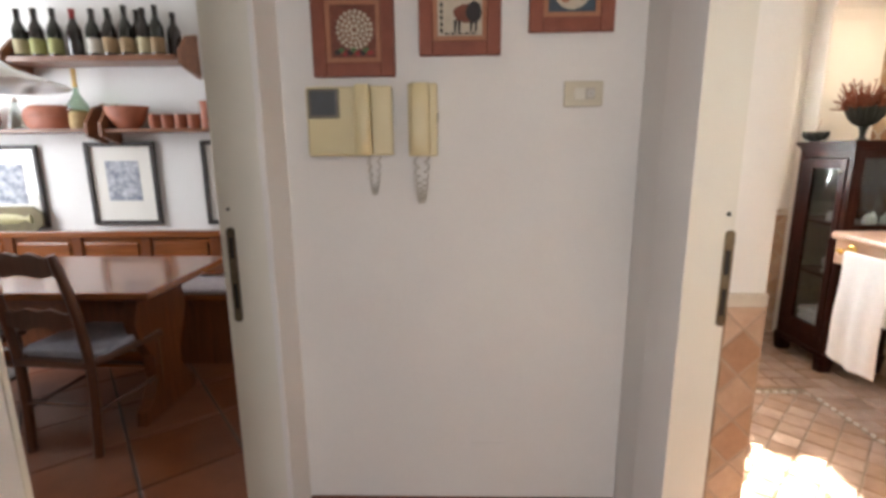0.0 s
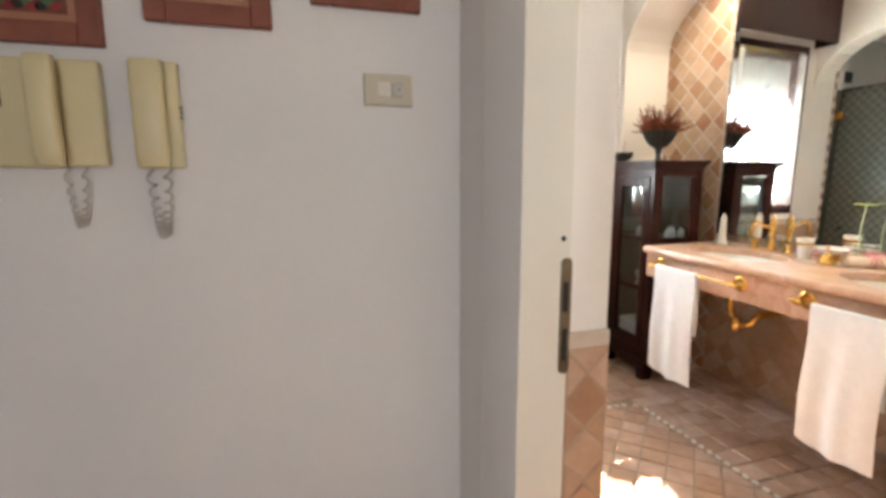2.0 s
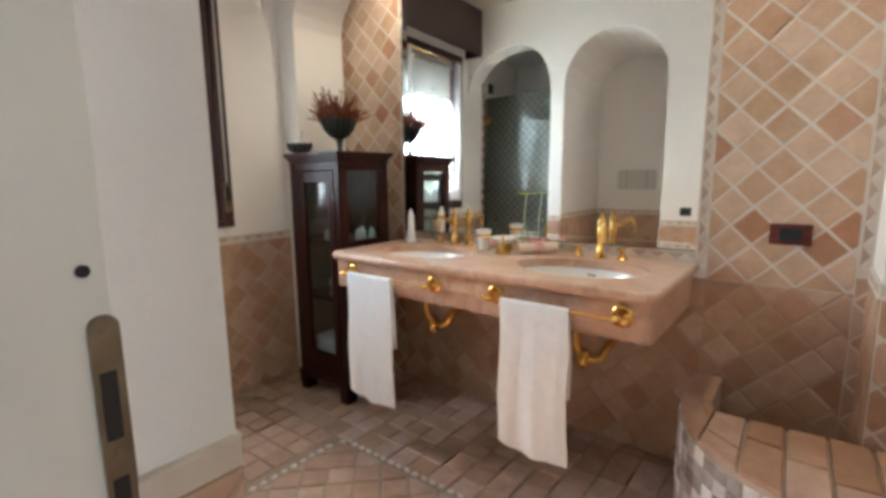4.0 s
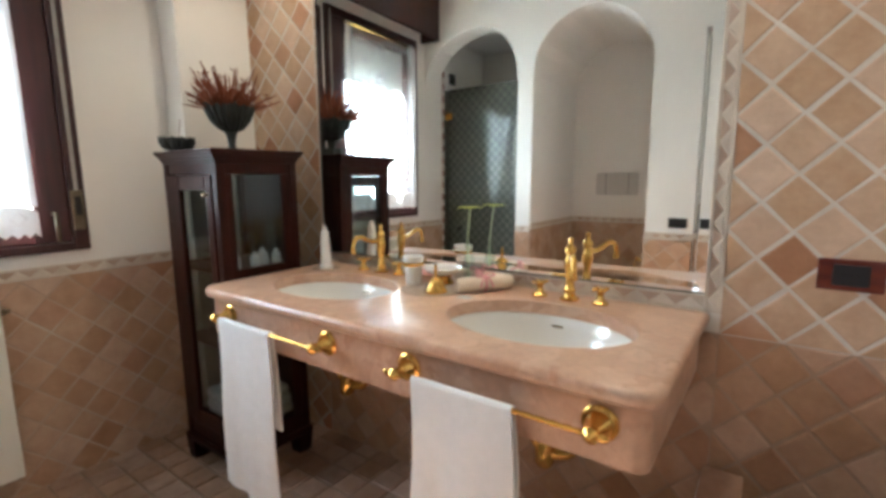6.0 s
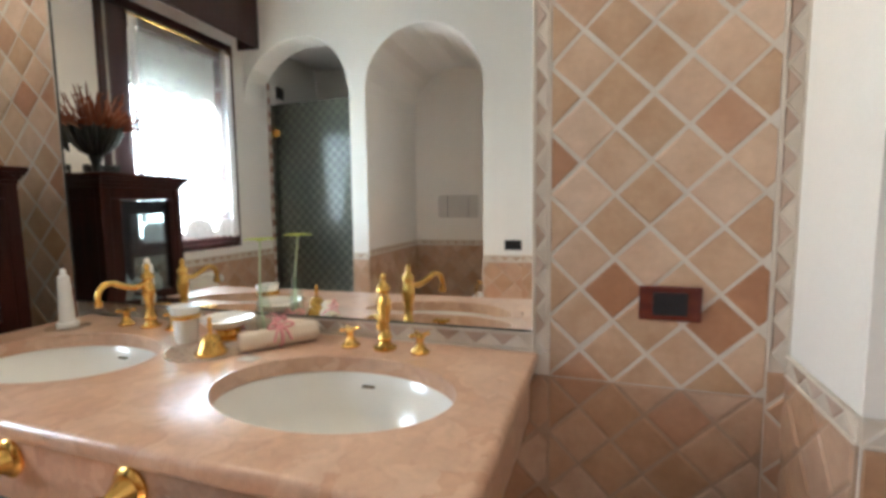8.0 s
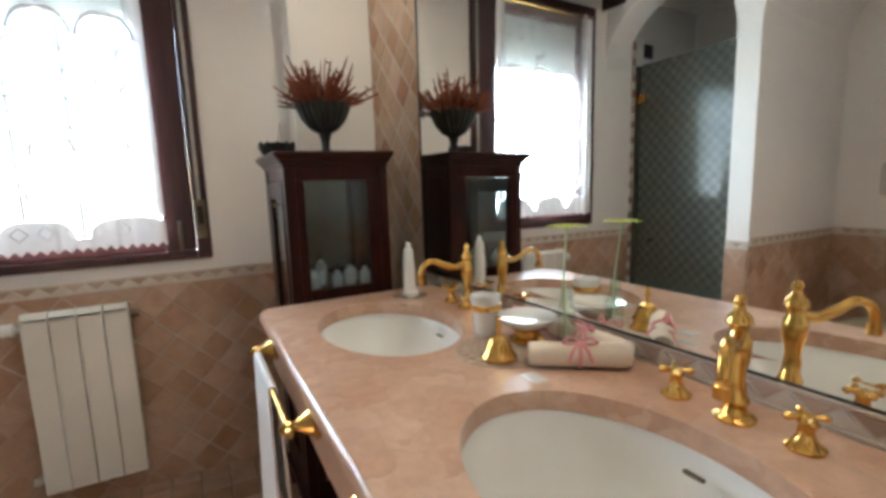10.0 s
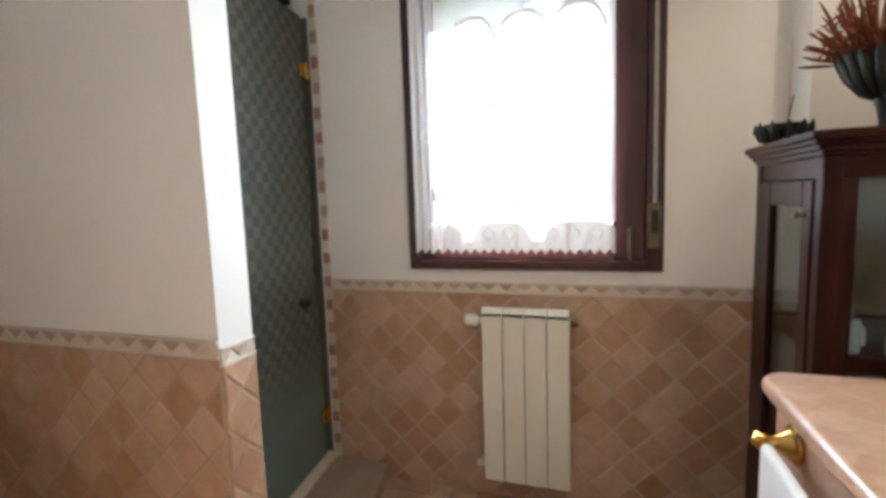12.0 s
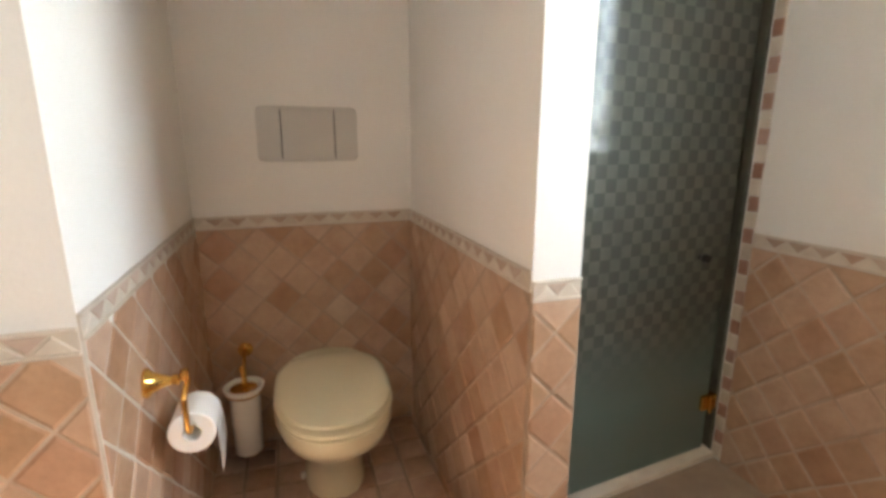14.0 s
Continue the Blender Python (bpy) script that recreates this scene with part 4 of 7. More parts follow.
for k in range(4):
    x0 = RX0 + k * 0.083
    sec = bmesh.new()
    box(x0 + 0.030, RY0 + 0.008, RZ0 + 0.03, x0 + 0.053, RY1, RZ1 - 0.03, 0.006, bm=sec)
    top = extrude_poly([(RY0, RZ1 - 0.02), (RY0 + 0.012, RZ1 - 0.002), (RY0 + 0.03, RZ1), (RY1, RZ1 - 0.006), (RY1, RZ1 - 0.03), (RY0, RZ1 - 0.03)], "x", x0 + 0.003, x0 + 0.080)
    box(x0, RY0 + 0.02, RZ0, x0 + 0.083, RY0 + 0.05, RZ0 + 0.04, 0.008, bm=sec)
    box(x0, RY0 + 0.02, RZ1 - 0.07, x0 + 0.083, RY0 + 0.05, RZ1 - 0.03, 0.008, bm=sec)
    sec = part("section", sec, ENAMEL, rad)
    part("front_plate", box(x0 + 0.0015, RY0, RZ0 + 0.012, x0 + 0.0815, RY0 + 0.012, RZ1 - 0.014, 0.004), ENAMEL, sec)
    part("rear_plate", box(x0 + 0.001, RY0 + 0.018, RZ0 + 0.03, x0 + 0.082, RY0 + 0.026, RZ1 - 0.03, 0.004), ENAMEL, sec)
    part("cap", top, ENAMEL, sec)
valve = part("valve", lathe([(0, 0), (0.013, 0), (0.013, 0.016), (0.022, 0.020), (0.026, 0.028), (0.023, 0.040), (0.026, 0.050), (0.024, 0.062), (0.018, 0.070), (0, 0.072)], 18, (RX0, RY0 + 0.035, RZ1 - 0.055), Matrix.Rotation(radians(-90), 4, "Y")), CERAMIC, rad, "white plastic thermostat knob", smooth=40)
part("valve_pipe", tube([(RX0 - 0.02, RY0 + 0.035, RZ1 - 0.055), (RX0 - 0.02, NY, RZ1 - 0.055)], 0.009, 10), ENAMEL, rad)
part("lower_valve", lathe([(0, 0), (0.010, 0), (0.010, 0.012), (0.016, 0.014), (0.016, 0.034), (0, 0.036)], 14, (RX0, RY0 + 0.035, RZ0 + 0.06), Matrix.Rotation(radians(-90), 4, "Y")), CERAMIC, rad, smooth=40)
part("lower_pipe", tube([(RX0 - 0.022, RY0 + 0.035, RZ0 + 0.06), (RX0 - 0.022, NY, RZ0 + 0.06)], 0.009, 10), ENAMEL, rad)
part("vent_plug", lathe([(0, 0), (0.013, 0), (0.013, 0.012), (0.008, 0.018), (0.008, 0.03), (0, 0.031)], 12, (RX0 + 0.332, RY0 + 0.035, RZ1 - 0.055), Matrix.Rotation(radians(90), 4, "Y")), BRASS_OLD, rad, smooth=40)

# ---------------------------------------------------------------- toilet niche
wc = thing("toilet", (0.8, 2.385, 0), "ivory ceramic floor toilet with closed lid", "toilet")


def egg(cx, cy, front, back, half, n=40):
    out = []
    for k in range(n):
        a = 2 * math.pi * k / n
        c, s = math.cos(a), math.sin(a)
        ex = 0.70 if c < 0 else 0.86
        out.append((cx + (front if c > 0 else back) * math.copysign(abs(c) ** ex, c), cy + half * math.copysign(abs(s) ** (0.80 if c < 0 else 0.86), s)))
    return out


def loft(rings):
    """Skins outlines of equal count, each (points, z), closed below and above."""
    bm = bmesh.new()
    vs = [[bm.verts.new((x, y, z)) for x, y in pts] for pts, z in rings]
    n = len(vs[0])
    for p, q in zip(vs, vs[1:]):
        for i in range(n):
            bm.faces.new((p[i], p[(i + 1) % n], q[(i + 1) % n], q[i]))
    bm.faces.new(vs[0][::-1])
    bm.faces.new(vs[-1])
    return bm


TY = 2.385
part("bowl", loft([(egg(0.68, TY, 0.17, 0.22, 0.105), 0.0), (egg(0.68, TY, 0.165, 0.22, 0.10), 0.06), (egg(0.69, TY, 0.17, 0.24, 0.10), 0.15), (egg(0.75, TY, 0.22, 0.30, 0.135), 0.24), (egg(0.79, TY, 0.27, 0.34, 0.170), 0.30), (egg(0.80, TY, 0.285, 0.35, 0.182), 0.345), (egg(0.80, TY, 0.282, 0.35, 0.180), 0.372), (egg(0.80, TY, 0.270, 0.345, 0.17), 0.378)]), IVORY, wc, smooth=50)
part("seat", loft([(egg(0.805, TY, 0.272, 0.21, 0.176), 0.381), (egg(0.805, TY, 0.280, 0.215, 0.183), 0.386), (egg(0.805, TY, 0.280, 0.215, 0.183), 0.395), (egg(0.805, TY, 0.272, 0.21, 0.177), 0.399)]), IVORY, wc, smooth=50)
part("lid", loft([(egg(0.80, TY, 0.266, 0.21, 0.172), 0.405), (egg(0.80, TY, 0.274, 0.215, 0.180), 0.410), (egg(0.80, TY, 0.272, 0.213, 0.178), 0.418), (egg(0.80, TY, 0.245, 0.195, 0.160), 0.427), (egg(0.80, TY, 0.15, 0.12, 0.10), 0.431)]), IVORY, wc, smooth=50)
for s in (-1, 1):
    part("hinge", lathe([(0, -0.02), (0.012, -0.02), (0.012, 0.02), (0, 0.02)], 14, (0.585, TY + s * 0.075, 0.402), Matrix.Rotation(radians(90), 4, "X")), IVORY, wc, smooth=40)
part("bolt_cap", lathe([(0, 0.02), (0.008, 0.018), (0.011, 0.0)], 12, (0.70, TY - 0.112, 0.0)), GREYPLATE, wc, smooth=50)

fl = thing("flush_plate", (0.44, 2.37, 1.2), "grey plastic flush plate with two buttons on the plaster", "flush plate")
FY0, FY1, FZ0, FZ1 = 2.198, 2.548, 1.106, 1.298
part("plate", extrude_poly(rounded(FY0, FZ0, FY1, FZ1, 0.022), "x", 0.4301, 0.442, 0.004), GREYPLATE, fl)
part("button", box(0.441, FY0 + 0.085, FZ0 + 0.012, 0.4455, FY1 - 0.085, FZ1 - 0.012, 0.002), GREYPLATE, fl)
for y in (FY0 + 0.080, FY1 - 0.084):
    part("groove", box(0.4415, y, FZ0 + 0.012, 0.4428, y + 0.004, FZ1 - 0.012), DARK, fl)

br = thing("toilet_brush", (0.6, 2.09, 0.1), "white ceramic toilet brush holder on a brass wall bracket", "toilet brush")
part("cup", lathe([(0, 0.085), (0.044, 0.085), (0.050, 0.095), (0.052, 0.31), (0.066, 0.330), (0.068, 0.340), (0.060, 0.341), (0.048, 0.325), (0.046, 0.11), (0, 0.105)], 28, (0.60, 2.095, 0)), CERAMIC, br, smooth=40)
part("brush_lid", lathe([(0.0, 0.338), (0.045, 0.332), (0.046, 0.325), (0, 0.325)], 20, (0.60, 2.095, 0)), GOLD, br, smooth=40)
part("brush_handle", tube(bend([(0.60, 2.095, 0.33), (0.599, 2.095, 0.36), (0.598, 2.095, 0.395)], 4), 0.006, 8), GOLD, br, smooth=60)
part("grip", lathe([(0, 0.39), (0.010, 0.392), (0.012, 0.403), (0.008, 0.412), (0, 0.416)], 12, (0.598, 2.095, 0)), GOLD, br, smooth=50)
part("bracket", tube([(0.432, 2.095, 0.405), (0.50, 2.095, 0.405), (0.535, 2.095, 0.395), (0.55, 2.095, 0.325)], [0.012, 0.008, 0.007, 0.007], 8), GOLD, br, smooth=50)
part("ring", tube([(0.60 + 0.056 * math.cos(a), 2.095 + 0.056 * math.sin(a), 0.315) for a in (2 * math.pi * k / 24 for k in range(25))], 0.004, 8), GOLD, br, smooth=60)
part("rosette", lathe([(0, 0), (0.028, 0), (0.026, 0.008), (0.014, 0.014), (0, 0.015)], 18, (0.4385, 2.095, 0.405), Matrix.Rotation(radians(90), 4, "Y")), GOLD, br, smooth=40)

tp = thing("paper_holder", (1.19, 1.98, 0.68), "polished brass toilet paper holder with swinging arm", "paper holder")
part("post", lathe([(0, 0), (0.032, 0), (0.032, 0.006), (0.022, 0.016), (0.014, 0.034), (0.009, 0.05), (0.012, 0.055), (0.012, 0.065), (0, 0.068)], 20, (1.19, 1.9725, 0.675), Matrix.Rotation(radians(-90), 4, "X")), GOLD, tp, smooth=35)
part("arm", tube(bend([(1.19, 2.035, 0.675), (1.185, 2.052, 0.67), (1.235, 2.052, 0.655), (1.24, 2.052, 0.60), (1.232, 2.052, 0.572), (1.21, 2.052, 0.565), (1.10, 2.052, 0.565)], 6), 0.0062, 10), GOLD, tp, smooth=60)
part("finial", lathe([(0, -0.012), (0.008, -0.010), (0.010, 0), (0.008, 0.010), (0, 0.012)], 12, (1.19, 2.048, 0.685)), GOLD, tp, smooth=60)
roll_mat = mat("tissue", (0.88, 0.87, 0.85), (0.85, 0.84, 0.82), rough=0.95, scale=20, bump=0.2, bscale=300, vary=0.02)
rl = thing("toilet_paper", (1.16, 2.052, 0.55), "white toilet paper roll with a loose end", "toilet paper")
prof = [(0.019, -0.05), (0.046, -0.05), (0.049, -0.047), (0.049, 0.047), (0.046, 0.05), (0.019, 0.05), (0.019, -0.05)]
part("roll", lathe(prof, 32, (1.16, 2.052, 0.5525), Matrix.Rotation(radians(90), 4, "Y")), roll_mat, rl, smooth=40)
tail = bmesh.new()
rows = []
for k in range(12):
    t = k / 11
    w = 0.048 * (1 - 0.75 * max(0, t - 0.55) / 0.45)
    rows.append([tail.verts.new((1.16 + (0.012 * t if s < 0 else 0.03 * t) + s * w, 2.052 + 0.0505 + 0.004 * math.sin(3 * t), 0.55 - 0.115 * t)) for s in (-1, -0.3, 0.4, 1)])
for p, q in zip(rows, rows[1:]):
    for i in range(3):
        tail.faces.new((p[i], p[i + 1], q[i + 1], q[i]))
bmesh.ops.solidify(tail, geom=tail.faces[:], thickness=0.0012)
part("loose_sheet", tail, roll_mat, rl, smooth=60)

# ---------------------------------------------------------------- shower
step = thing("shower_step", (1.25, 3.3, 0), "low tiled step in front of the shower", "step")
part("step_body", extrude_poly([(0.44, SHOWER_Y + 0.004), (WX - 0.002, SHOWER_Y + 0.004), (1.50, 3.16), (1.40, NY - 0.012), (0.44, NY - 0.012)], "z", -0.004, 0.070), GROUT_FLOOR, step)
part("marble_sill", extrude_poly([(1.135, SHOWER_Y + 0.006), (1.225, SHOWER_Y + 0.006), (1.145, NY - 0.013), (1.06, NY - 0.013)], "z", 0.070, 0.090), CREAM_TILE, step, "pale marble sill under the glass")
sh_tile = mat("shower_mosaic", (0.15, 0.145, 0.115), (0.10, 0.10, 0.08), rough=0.4, scale=10, rand=0.2)
shower = structure(part("wall_shower_lining", box(NICHE[0], SHOWER_Y, 0.072, NICHE[0] + 0.012, NY - 0.001, 2.0), sh_tile, None), "dark grey-green shower lining", "wall")
part("side_lining", box(NICHE[0] + 0.013, NY - 0.012, 0.072, 1.12, NY - 0.0005, 2.0), sh_tile, shower)
part("side_lining", box(NICHE[0] + 0.013, SHOWER_Y + 0.0005, 0.072, 1.12, SHOWER_Y + 0.012, 2.0), sh_tile, shower)

gm, nt, p = shader("etched_glass")
N, L = nt.nodes.new, nt.links.new
co = N("ShaderNodeTexCoord")
mp = N("ShaderNodeMapping")
mp.inputs["Location"].default_value = (0.01, 0.0, 0.0)
mp.inputs["Scale"].default_value = (0.0, 1.0, 1.0)
L(co.outputs["Object"], mp.inputs[0])
ck = N("ShaderNodeTexChecker")
ck.inputs["Scale"].default_value = 26
L(mp.outputs[0], ck.inputs[0])
nz = N("ShaderNodeTexNoise")
nz.inputs["Scale"].default_value = 14
L(co.outputs["Object"], nz.inputs[0])
sep = N("ShaderNodeSeparateXYZ")
L(co.outputs["Object"], sep.inputs[0])
fade = N("ShaderNodeMapRange")
fade.inputs[1].default_value, fade.inputs[2].default_value = 0.36, 0.62
L(sep.outputs[2], fade.inputs[0])
m1 = N("ShaderNodeMath")
m1.operation = "MULTIPLY"
L(ck.outputs[1], m1.inputs[0])
L(nz.outputs[0], m1.inputs[1])
m2 = N("ShaderNodeMath")
m2.operation = "MULTIPLY"
L(m1.outputs[0], m2.inputs[0])
L(fade.outputs[0], m2.inputs[1])
rmp = N("ShaderNodeValToRGB")
rmp.color_ramp.elements[0].color, rmp.color_ramp.elements[1].color = (0.075, 0.082, 0.066, 1), (0.16, 0.165, 0.13, 1)
rmp.color_ramp.elements[0].position, rmp.color_ramp.elements[1].position = 0.05, 0.75
L(m2.outputs[0], rmp.inputs[0])
low = N("ShaderNodeMixRGB")
low.inputs[1].default_value = (0.145, 0.19, 0.165, 1)
L(fade.outputs[0], low.inputs[0])
L(rmp.outputs[0], low.inputs[2])
L(low.outputs[0], p.inputs["Base Color"])
p.inputs["Roughness"].default_value = 0.7
p.inputs["Specular IOR Level"].default_value = 0.2
p.inputs["Transmission Weight"].default_value = 0.25
p.inputs["Coat Weight"].default_value = 0.45
p.inputs["Coat Roughness"].default_value = 0.03
glass = thing("shower_door", (1.13, 3.28, 0.1), "etched grey-green glass shower door with brass hinges", "shower door")
part("pane", extrude_poly([(1.176, SHOWER_Y + 0.012), (1.184, SHOWER_Y + 0.012), (1.107, NY - 0.034), (1.099, NY - 0.034)], "z", 0.092, 2.0), gm, glass)
for z in (0.25, 1.75):
    h = part("hinge", box(1.088, NY - 0.075, z, 1.122, NY - 0.008, z + 0.055, 0.004), GOLD, glass, "brass hinge")
    part("hinge_pin", lathe([(0, 0), (0.007, 0), (0.007, 0.07), (0, 0.072)], 12, (1.125, NY - 0.04, z - 0.008)), GOLD, h, smooth=40)
part("knob", lathe([(0, 0), (0.008, 0), (0.008, 0.012), (0.015, 0.02), (0.013, 0.034), (0, 0.036)], 16, (1.125, 3.52, 0.82), Matrix.Rotation(radians(90), 4, "Y")), BLACK, glass, smooth=40)

vent = thing("shower_vent", (1.0, NY, 2.11), "small black vent cover high in the shower", "vent")
part("cover", box(0.955, NY - 0.012, 2.065, 1.045, NY - 0.0008, 2.155, 0.003), BLACK, vent)
for k in range(4):
    part("slat", box(0.963, NY - 0.015, 2.077 + 0.02 * k, 1.037, NY - 0.0115, 2.083 + 0.02 * k, 0.001), BLACK, vent)

# ---------------------------------------------------------------- tiled bath surround
tub = thing("bath_surround", (2.85, 1.2, 0), "tiled bath surround with curved mosaic side and clay rim", "bath surround")
edge = [Vector((x, y, 0)) for x, y in ((3.20, 1.470), (2.95, 1.466), (2.80, 1.440), (2.69, 1.385), (2.60, 1.310), (2.537, 1.230), (2.507, 1.140), (2.502, 1.05), (2.51, 0.95), (2.515, 0.84))]
edge = [(p.x, p.y) for p in bend(edge, 5)]
TUBZ = 0.406


# a broad curved shelf round a sunken corner
inner = [(2.90, 0.84), (2.90, 0.995), (2.898, 1.06), (2.885, 1.340), (2.93, 1.372), (3.20, 1.375)]
part("surround_body", extrude_poly(edge + inner, "z", 0.003, TUBZ), GROUT_WORN, tub)
part("bath_floor", extrude_poly([(2.906, 0.995), (2.894, 1.338), (2.935, 1.366), (3.198, 1.368), (3.198, 0.995)], "z", 0.003, 0.12), GROUT_TAN, tub)


def walk_line(pts, step):
    """Points at even steps along a line, with directions."""
    out, left = [], 0.0
    for p, q in zip(pts, pts[1:]):
        L = math.dist(p, q)
        while left <= L:
            t = left / L
            out.append(((p[0] + t * (q[0] - p[0]), p[1] + t * (q[1] - p[1])), math.atan2(q[1] - p[1], q[0] - p[0])))
            left += step
        left -= L
    return out


MOSAIC = mat("glass_mosaic", (0.70, 0.65, 0.59), (0.52, 0.46, 0.41), rough=0.25, scale=20, rand=0.5, vary=0.05)
chip = bpy.data.meshes.new("mosaic_tile")
h, t = 0.0215, 0.006
chip.from_pydata([(sx * h, 0, sz * h) for sx, sz in ((-1, -1), (1, -1), (1, 1), (-1, 1))] + [(sx * h, -t * 0.5, sz * h) for sx, sz in ((-1, -1), (1, -1), (1, 1), (-1, 1))] + [(sx * (h - 0.003), -t, sz * (h - 0.003)) for sx, sz in ((-1, -1), (1, -1), (1, 1), (-1, 1))], [], [(8, 9, 10, 11)] + [(k + i, k + (i + 1) % 4, k + 4 + (i + 1) % 4, k + 4 + i) for k in (0, 4) for i in range(4)])
chip.materials.append(MOSAIC)
count = 0
for (x, y), a in walk_line(edge, 0.0475):
    if x > 3.19:
        continue
    for k in range(8):
        ob = new("mosaic_tile", chip)
        ob.parent = tub
        ob.matrix_parent_inverse = Matrix.Translation(-tub.matrix_basis.translation)
        ob.matrix_basis = Matrix.Translation((x, y, 0.036 + 0.0475 * k)) @ Matrix.Rotation(a, 4, "Z")
# rim of clay slabs with dark joints
RIM = mat("rim_clay", (0.52, 0.335, 0.225), (0.40, 0.24, 0.155), rough=0.5, scale=9, bump=0.3, bscale=60, rand=0.18)
rnd = random.Random(14)
JOINTS = (((3.20, 1.476), (3.20, 1.370)), ((2.93, 1.470), (2.945, 1.367)), ((2.655, 1.365), (2.884, 1.352)), ((2.548, 1.255), (2.886, 1.262)), ((2.500, 1.150), (2.891, 1.161)), ((2.494, 1.050), (2.896, 1.061)), ((2.503, 0.950), (2.899, 0.960)), ((2.509, 0.845), (2.899, 0.850)))
for n, ((o0, i0), (o1, i1)) in enumerate(zip(JOINTS, JOINTS[1:])):
    cuts = (0.0, 1.0) if n == 0 else (0.0, rnd.choice((0.36, 0.5, 0.62)), 1.0)
    for f0, f1 in zip(cuts, cuts[1:]):
        quad = [(o[0] + f * (i[0] - o[0]), o[1] + f * (i[1] - o[1])) for o, i, f in ((o0, i0, f0), (o1, i1, f0), (o1, i1, f1), (o0, i0, f1))]
        if n == 1 and f0 == 0.0:  # the outer slab of the bend follows the curve
            quad[1:1] = [(2.80, 1.445), (2.705, 1.402)]
        cx, cy = sum(p[0] for p in quad) / len(quad), sum(p[1] for p in quad) / len(quad)
        r = 0.0045
        quad = [(x - math.copysign(min(r, abs(x - cx)), x - cx), y - math.copysign(min(r, abs(y - cy)), y - cy)) for x, y in quad]
        part("rim_tile", extrude_poly(quad, "z", TUBZ - 0.003, TUBZ + 0.013 + rnd.uniform(0, 0.003), 0.0035), RIM, tub)

# ---------------------------------------------------------------- sockets and cover plates


def socket(y0, y1, z0, z1, x, facing, label, rim, core):
    s = thing("wall_socket", (x, (y0 + y1) / 2, z0), label, "socket", "bathroom sockets")
    f = facing
    part("cover", box(min(x, x + f * 0.010), y0, z0, max(x, x + f * 0.010), y1, z1, 0.004), rim, s)
    part("inset", box(min(x + f * 0.009, x + f * 0.012), y0 + 0.23 * (y1 - y0), z0 + 0.013, max(x + f * 0.009, x + f * 0.012), y1 - 0.23 * (y1 - y0), z1 - 0.013, 0.001), core, s)
    for k in (-1, 0, 1):
        part("contact_hole", lathe([(0, 0), (0.0028, 0), (0.0028, 0.0008), (0, 0.0008)], 10, (x + f * 0.0122, (y0 + y1) / 2 + 0.012 * k, (z0 + z1) / 2), Matrix.Rotation(radians(90), 4, "Y")), DARK, s)


RED_WOOD = wood("red_mahogany", (0.16, 0.028, 0.014), (0.085, 0.014, 0.009), rough=0.25, axis=1)
socket(1.145, 1.268, 0.953, 1.028, EX - 0.008, -1, "dark red wooden socket cover on the tiled wall", RED_WOOD, BLACK)
socket(1.725, 1.831, 0.930, 0.990, WX, 1, "black socket cover above the tiled dado", BLACK, BLACK)

# framed picture on the south wall
fr = thing("framed_picture", (2.6, SY + 0.02, 1.25), "red mahogany framed picture with gilt slip on the white wall", "picture")
bm = bmesh.new()
FX0, FX1, FZ0_, FZ1_ = 2.45, 2.975, 1.255, 1.95
for b in ((FX0, SY + 0.001, FZ0_, FX0 + 0.05, SY + 0.032, FZ1_), (FX1 - 0.05, SY + 0.001, FZ0_, FX1, SY + 0.032, FZ1_), (FX0 + 0.05, SY + 0.001, FZ0_, FX1 - 0.05, SY + 0.032, FZ0_ + 0.05), (FX0 + 0.05, SY + 0.001, FZ1_ - 0.05, FX1 - 0.05, SY + 0.032, FZ1_)):
    box(*b, 0.006, bm=bm)
part("frame", bm, RED_WOOD, fr)
bm = bmesh.new()
for b in ((FX0 + 0.05, SY + 0.001, FZ0_ + 0.05, FX0 + 0.058, SY + 0.024, FZ1_ - 0.05), (FX1 - 0.058, SY + 0.001, FZ0_ + 0.05, FX1 - 0.05, SY + 0.024, FZ1_ - 0.05)):
    box(*b, 0.001, bm=bm)
part("gilt_slip", bm, GOLD, fr)
part("picture_sheet", box(FX0 + 0.058, SY + 0.001, FZ0_ + 0.05, FX1 - 0.058, SY + 0.010, FZ1_ - 0.05), mat("dark_print", (0.10, 0.085, 0.06), (0.05, 0.05, 0.04), rough=0.3, scale=7), fr)
fr.name = "framed_picture"

# ---------------------------------------------------------------- on the washstand
candle_mat = mat("white_wax", (0.85, 0.83, 0.80), (0.82, 0.80, 0.77), rough=0.45, scale=9, vary=0.02)
cd = thing("candle", (3.045, 2.851, VZ), "white cone candle on a clear glass saucer", "candle")
part("saucer", lathe([(0, 0.0), (0.045, 0.0), (0.056, 0.004), (0.055, 0.006), (0.044, 0.003), (0, 0.003)], 24, (3.045, 2.851, VZ)), PANE, cd, "clear glass saucer", smooth=40)
part("wax", lathe([(0, 0.004), (0.028, 0.004), (0.029, 0.018), (0.021, 0.020), (0.019, 0.09), (0.016, 0.155), (0.010, 0.160), (0.007, 0.178), (0, 0.180)], 16, (3.045, 2.851, VZ)), candle_mat, cd, smooth=35)
part("wick", tube([(3.045, 2.851, VZ + 0.178), (3.046, 2.851, VZ + 0.190)], 0.0012, 6), DARK, cd)

# doily with cup, soap dish and bell
lace_mat = mat("crochet_cotton", (0.66, 0.56, 0.44), (0.52, 0.42, 0.32), rough=0.95, scale=60, bump=0.6, bscale=260)
do = bmesh.new()
C = (3.005, 2.275)
